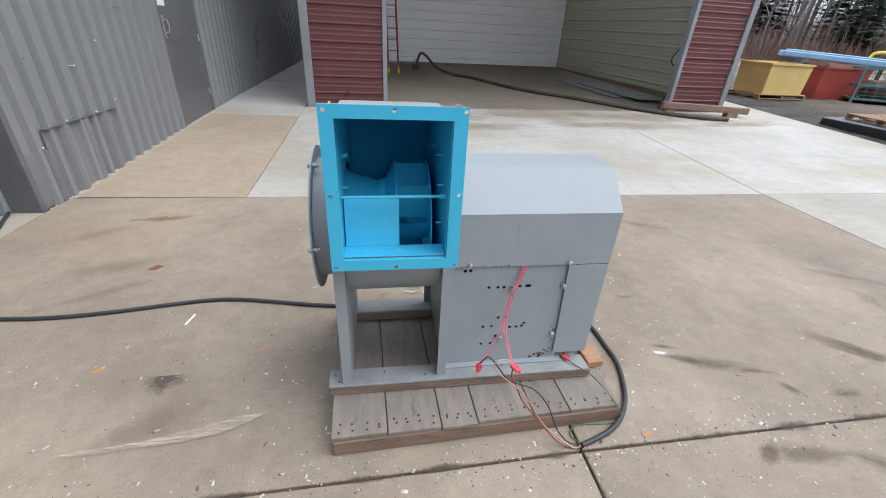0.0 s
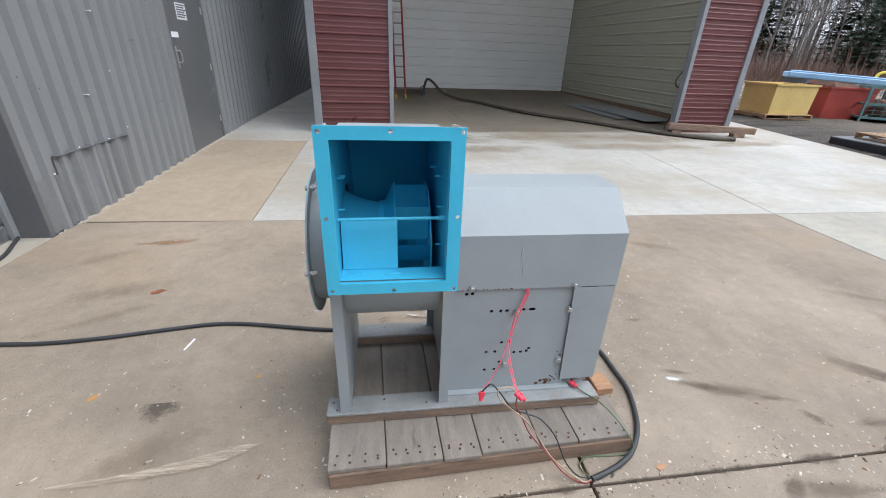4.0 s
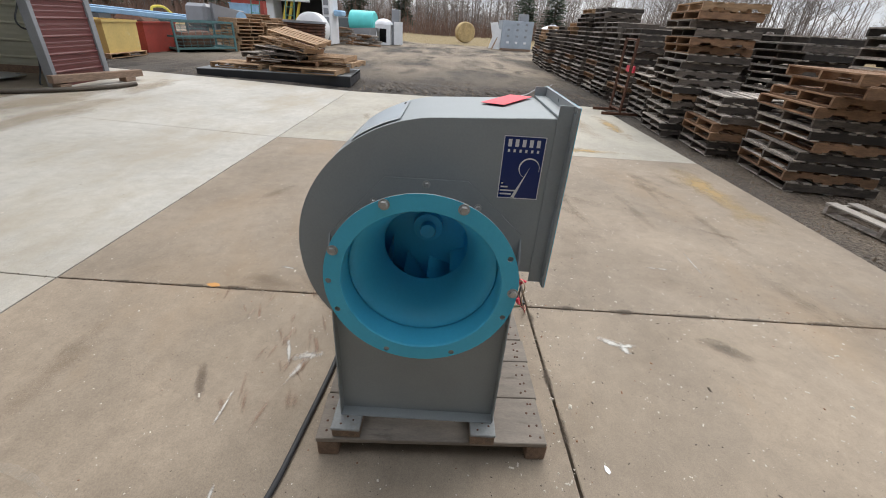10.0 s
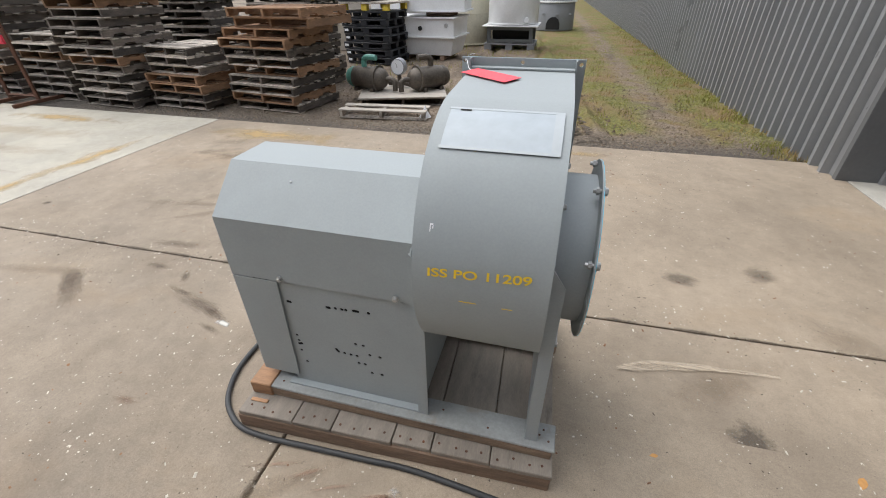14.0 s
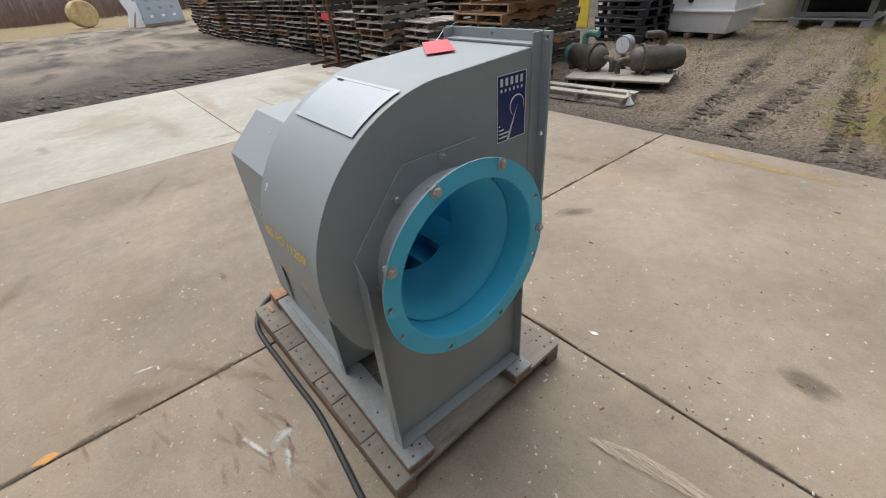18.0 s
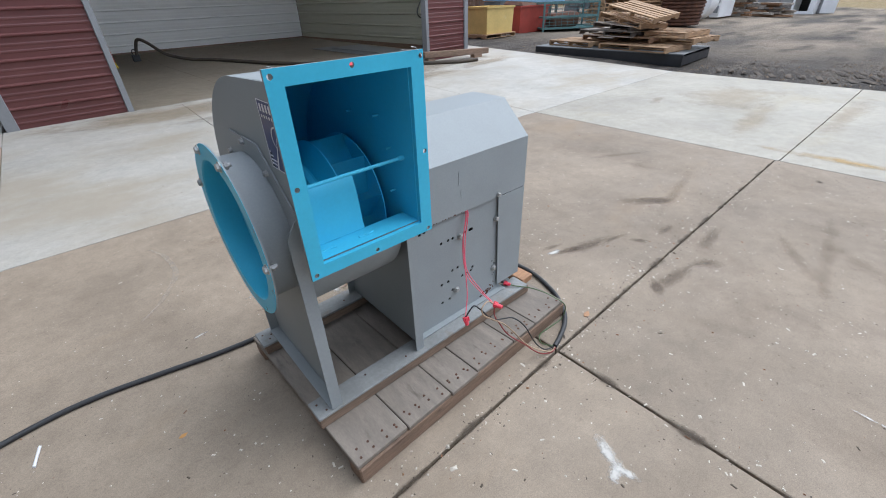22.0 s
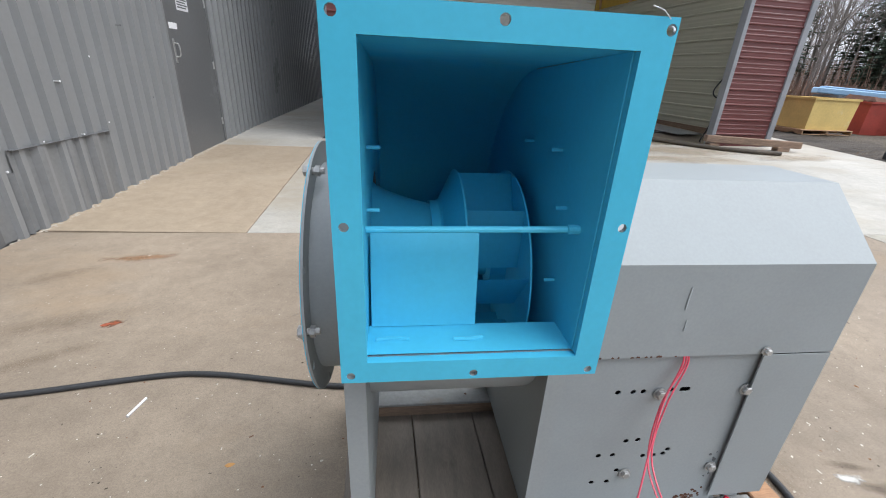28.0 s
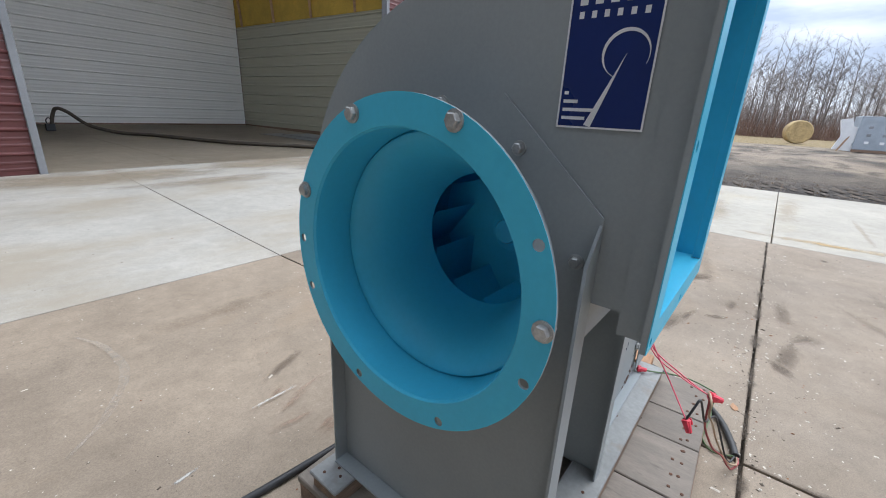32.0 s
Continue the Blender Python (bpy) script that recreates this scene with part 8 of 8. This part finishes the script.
def gravel():
    """Clods and stones over the churned strips beside the paving."""
    rnd = random.Random(23)
    for name, count, size, colour, label in (("clods", 6000, (0.004, 0.028), (0.17, 0.128, 0.09), "dark clods of churned mud"), ("stones", 2200, (0.003, 0.014), (0.30, 0.26, 0.21), "pale stones and bits in the mud")):
        st = Sticks()
        for k in range(count):
            if k % 10 < 7:
                x, y = rnd.uniform(-2.2, 6.5), -2.24 - abs(rnd.gauss(0, 2.6))
            else:
                x, y = 9.4 + abs(rnd.gauss(0, 2.2)), rnd.uniform(-2.4, 9.0)
            s = size[0] + (size[1] - size[0]) * rnd.random() ** 3
            p = Vector((x, y, rise(y) - 0.03 + 0.025 * noise.noise((x * 1.7, y * 1.7, 3))))
            a = rnd.uniform(0, 6.283)
            kk = len(st.v)
            for i in range(5):
                t = a + i * 1.257
                st.v.append(p + Vector((math.cos(t) * s * rnd.uniform(0.8, 1.5), math.sin(t) * s * rnd.uniform(0.7, 1.1), 0)))
            st.v.append(p + Vector((rnd.uniform(-0.3, 0.3) * s, 0, 0.02 + s * rnd.uniform(0.3, 0.6))))
            st.f += [(kk + i, kk + (i + 1) % 5, kk + 5) for i in range(5)]
        tagged(st.mesh(name, mat("earth_" + name, colour, 0.95, dark=0.6, light=1.4, fine=12, broad=2, bump=0)), label, "gravel", kind="stuff")


gravel()


def tyre_tread():
    """Lugs of dark mud pressed up by tractor tyres."""
    rnd = random.Random(29)
    st = Sticks()

    def lug(x, y, length, width, turn, h):
        kk = len(st.v)
        c, sn = math.cos(turn), math.sin(turn)
        base = Vector((x, y, rise(y) - 0.03 + 0.03 * noise.noise((x * 1.7, y * 1.7, 3))))
        for u, v, w in ((-1, -1, 0), (1, -0.8, 0), (1.1, 0.9, 0), (-0.9, 1, 0), (-0.7, -0.3, 1), (0.7, -0.25, 1), (0.75, 0.3, 1), (-0.6, 0.35, 1)):
            u, v = u * length / 2 * rnd.uniform(0.85, 1.1), v * width / 2 * rnd.uniform(0.8, 1.15)
            st.v.append(base + Vector((u * c - v * sn, u * sn + v * c, w * h * rnd.uniform(0.7, 1.1) + 0.012)))
        st.f += [tuple(kk + i for i in q) for q in ((4, 5, 6, 7), (0, 1, 5, 4), (1, 2, 6, 5), (2, 3, 7, 6), (3, 0, 4, 7))]

    for c, slope, y0, y1 in ((0.79, 0.14, -2.5, -6.5), (0.36, 0.03, -2.5, -6.0), (-0.47, 0.14, -2.4, -5.0)):
        y = y0
        while y > y1:
            x = c - slope * (y + 2.4)
            for sd in (-1, 1):
                if rnd.random() < 0.6:
                    lug(x + sd * 0.09 + rnd.gauss(0, 0.012), y + sd * 0.035, 0.17, 0.055, sd * 0.6 + rnd.gauss(0, 0.15), rnd.uniform(0.004, 0.018))
            y -= 0.125
    for c in (10.15, 10.75, 11.35):
        y = -2.2
        while y < 3.4:
            if noise.noise((c, y * 0.8, 6)) > -0.25:
                lug(c + rnd.gauss(0, 0.05), y, rnd.uniform(0.3, 0.5), 0.10, 0.35 + rnd.gauss(0, 0.1), rnd.uniform(0.012, 0.03))
            y += 0.24
    tagged(st.mesh("tyre_tread", mat("dark_pressed_mud", (0.085, 0.067, 0.051), 0.9, dark=0.6, light=1.4, fine=30, broad=2, bump=0)), "dark mud lugs left by tractor tyres", "mud", kind="stuff")


tyre_tread()


def crumbs():
    """Broken pale mortar and blown dust along the foot of the steel wall."""
    rnd = random.Random(31)
    st = Sticks()
    for k in range(1500):
        y = rnd.uniform(3.68, 8.2) if rnd.random() < 0.8 else rnd.uniform(8.2, 14.0)
        x = on_a(y)[0] + 0.02 + abs(rnd.gauss(0, 0.035)) + 0.02 * noise.noise((y * 3.0, 1, 1))
        s = 0.003 + 0.011 * rnd.random() ** 2
        p = Vector((x, y, rise(y) - 0.001))
        kk = len(st.v)
        a = rnd.uniform(0, 6.283)
        for i in range(4):
            st.v.append(p + Vector((math.cos(a + i * 1.571) * s * rnd.uniform(0.7, 1.4), math.sin(a + i * 1.571) * s * rnd.uniform(0.7, 1.6), 0)))
        st.v.append(p + Vector((0, 0, s * rnd.uniform(0.3, 0.8))))
        st.f += [(kk + i, kk + (i + 1) % 4, kk + 4) for i in range(4)]
    tagged(st.mesh("wall_crumbs", mat("pale_mortar_crumbs", (0.52, 0.47, 0.40), 0.9, dark=0.75, light=1.1, fine=30, broad=4, bump=0)), "pale crumbled mortar along the wall's foot", "rubble", kind="stuff")


crumbs()


def debris():
    """Wood chips, grit and leaf bits scattered over the paving."""
    rnd = random.Random(17)
    sets = {"pale_chips": (Sticks(), mat("pale_wood_chip", (0.60, 0.55, 0.47), 0.8, bump=0)), "dark_grit": (Sticks(), mat("dark_grit", (0.10, 0.08, 0.06), 0.9, bump=0)), "leaf_bits": (Sticks(), mat("dry_leaf_bits", (0.23, 0.115, 0.06), 0.85, dark=0.6, light=1.3, fine=8, bump=0))}
    for name, (st, material) in sets.items():
        for k in range({"pale_chips": 6200, "dark_grit": 6200, "leaf_bits": 760}[name]):
            if rnd.random() < 0.8:
                x, y = rnd.uniform(-2.75, 4.6), rnd.uniform(-2.1, 3.85)
            else:
                x, y = rnd.uniform(-1.2, 9.2), rnd.uniform(-2.0, 7.0)
            if rnd.random() < 0.28:
                x, y = rnd.gauss(1.5, 0.8), rnd.gauss(2.75, 0.45)
            if rnd.random() < 0.12:
                x, y = (0.905 + rnd.gauss(0, 0.05), y) if rnd.random() < 0.5 else (x, joint_y(x) + rnd.gauss(0, 0.05))
            s = (0.0012 + 0.0042 * rnd.random() ** 2) * (rnd.uniform(1.3, 2.2) if rnd.random() < 0.06 else 1) * {"pale_chips": 1.0, "dark_grit": 0.75, "leaf_bits": 1.15}[name]
            a, e = rnd.uniform(0, 6.283), rnd.choice((0.9, 1.1, 1.3, 1.6, 2.4))
            z = rise(y) + 0.0006
            c, sn = math.cos(a), math.sin(a)
            p = Vector((x, y, z))
            u, v = Vector((c, sn, 0)) * s * e, Vector((-sn, c, 0)) * s
            top = Vector((0, 0, s * rnd.uniform(0.2, 0.8)))
            q = [p - u - v * 0.6, p + u * 0.8 - v, p + u + v * 0.5, p - u * 0.7 + v]
            kk = len(st.v)
            st.v += [*q, p + top + u * 0.2]
            st.f += [(kk, kk + 1, kk + 4), (kk + 1, kk + 2, kk + 4), (kk + 2, kk + 3, kk + 4), (kk + 3, kk, kk + 4)]
        tagged(st.mesh(name, material), {"pale_chips": "pale wood chips scattered on the concrete", "dark_grit": "dark grit scattered on the concrete", "leaf_bits": "dry brown leaf bits scattered on the concrete"}[name], "debris", kind="stuff")


debris()


def leaf(x, y, size, turn, material, label):
    bm = hull([(-1.0, 0.0), (-0.5, -0.45), (0.2, -0.5), (0.6, -0.2), (1.0, 0.05), (0.5, 0.35), (-0.2, 0.5), (-0.7, 0.3)], "z", 0.0, 0.05)
    part("leaf", moved(bm, pose(x, y, rise(y) + 0.0015, 3, 2, turn) @ Matrix.Diagonal((size, size, size, 1))), material, None, label, 20, category="leaf")


LEAF_RED = mat("red_brown_leaf", (0.30, 0.08, 0.04), 0.8, bump=0)
LEAF_TAN = mat("orange_tan_leaf", (0.55, 0.28, 0.09), 0.8, bump=0)
leaf(-1.56, 2.60, 0.03, 20, LEAF_RED, "red-brown fallen leaf on concrete")
leaf(-1.38, 1.60, 0.03, 60, LEAF_TAN, "orange fallen leaf on concrete")
leaf(0.93, 2.95, 0.05, 80, LEAF_TAN, "orange wood splinter in a joint")
leaf(-0.62, 1.68, 0.018, 10, LEAF_TAN, "orange fallen leaf on concrete")
leaf(1.25, 0.955, 0.03, 10, FRESH_WOOD, "pale wood chip beside a joint")
leaf(-0.2, 0.74, 0.022, 10, WHITE_PRINT, "white scrap beside a joint")
part("white_stick", tube([(-1.075, 2.03, 0.006), (-1.095, 1.93, 0.006)], 0.006, 5, 0), WHITE_PRINT, None, "small white stick on concrete", category="stick")
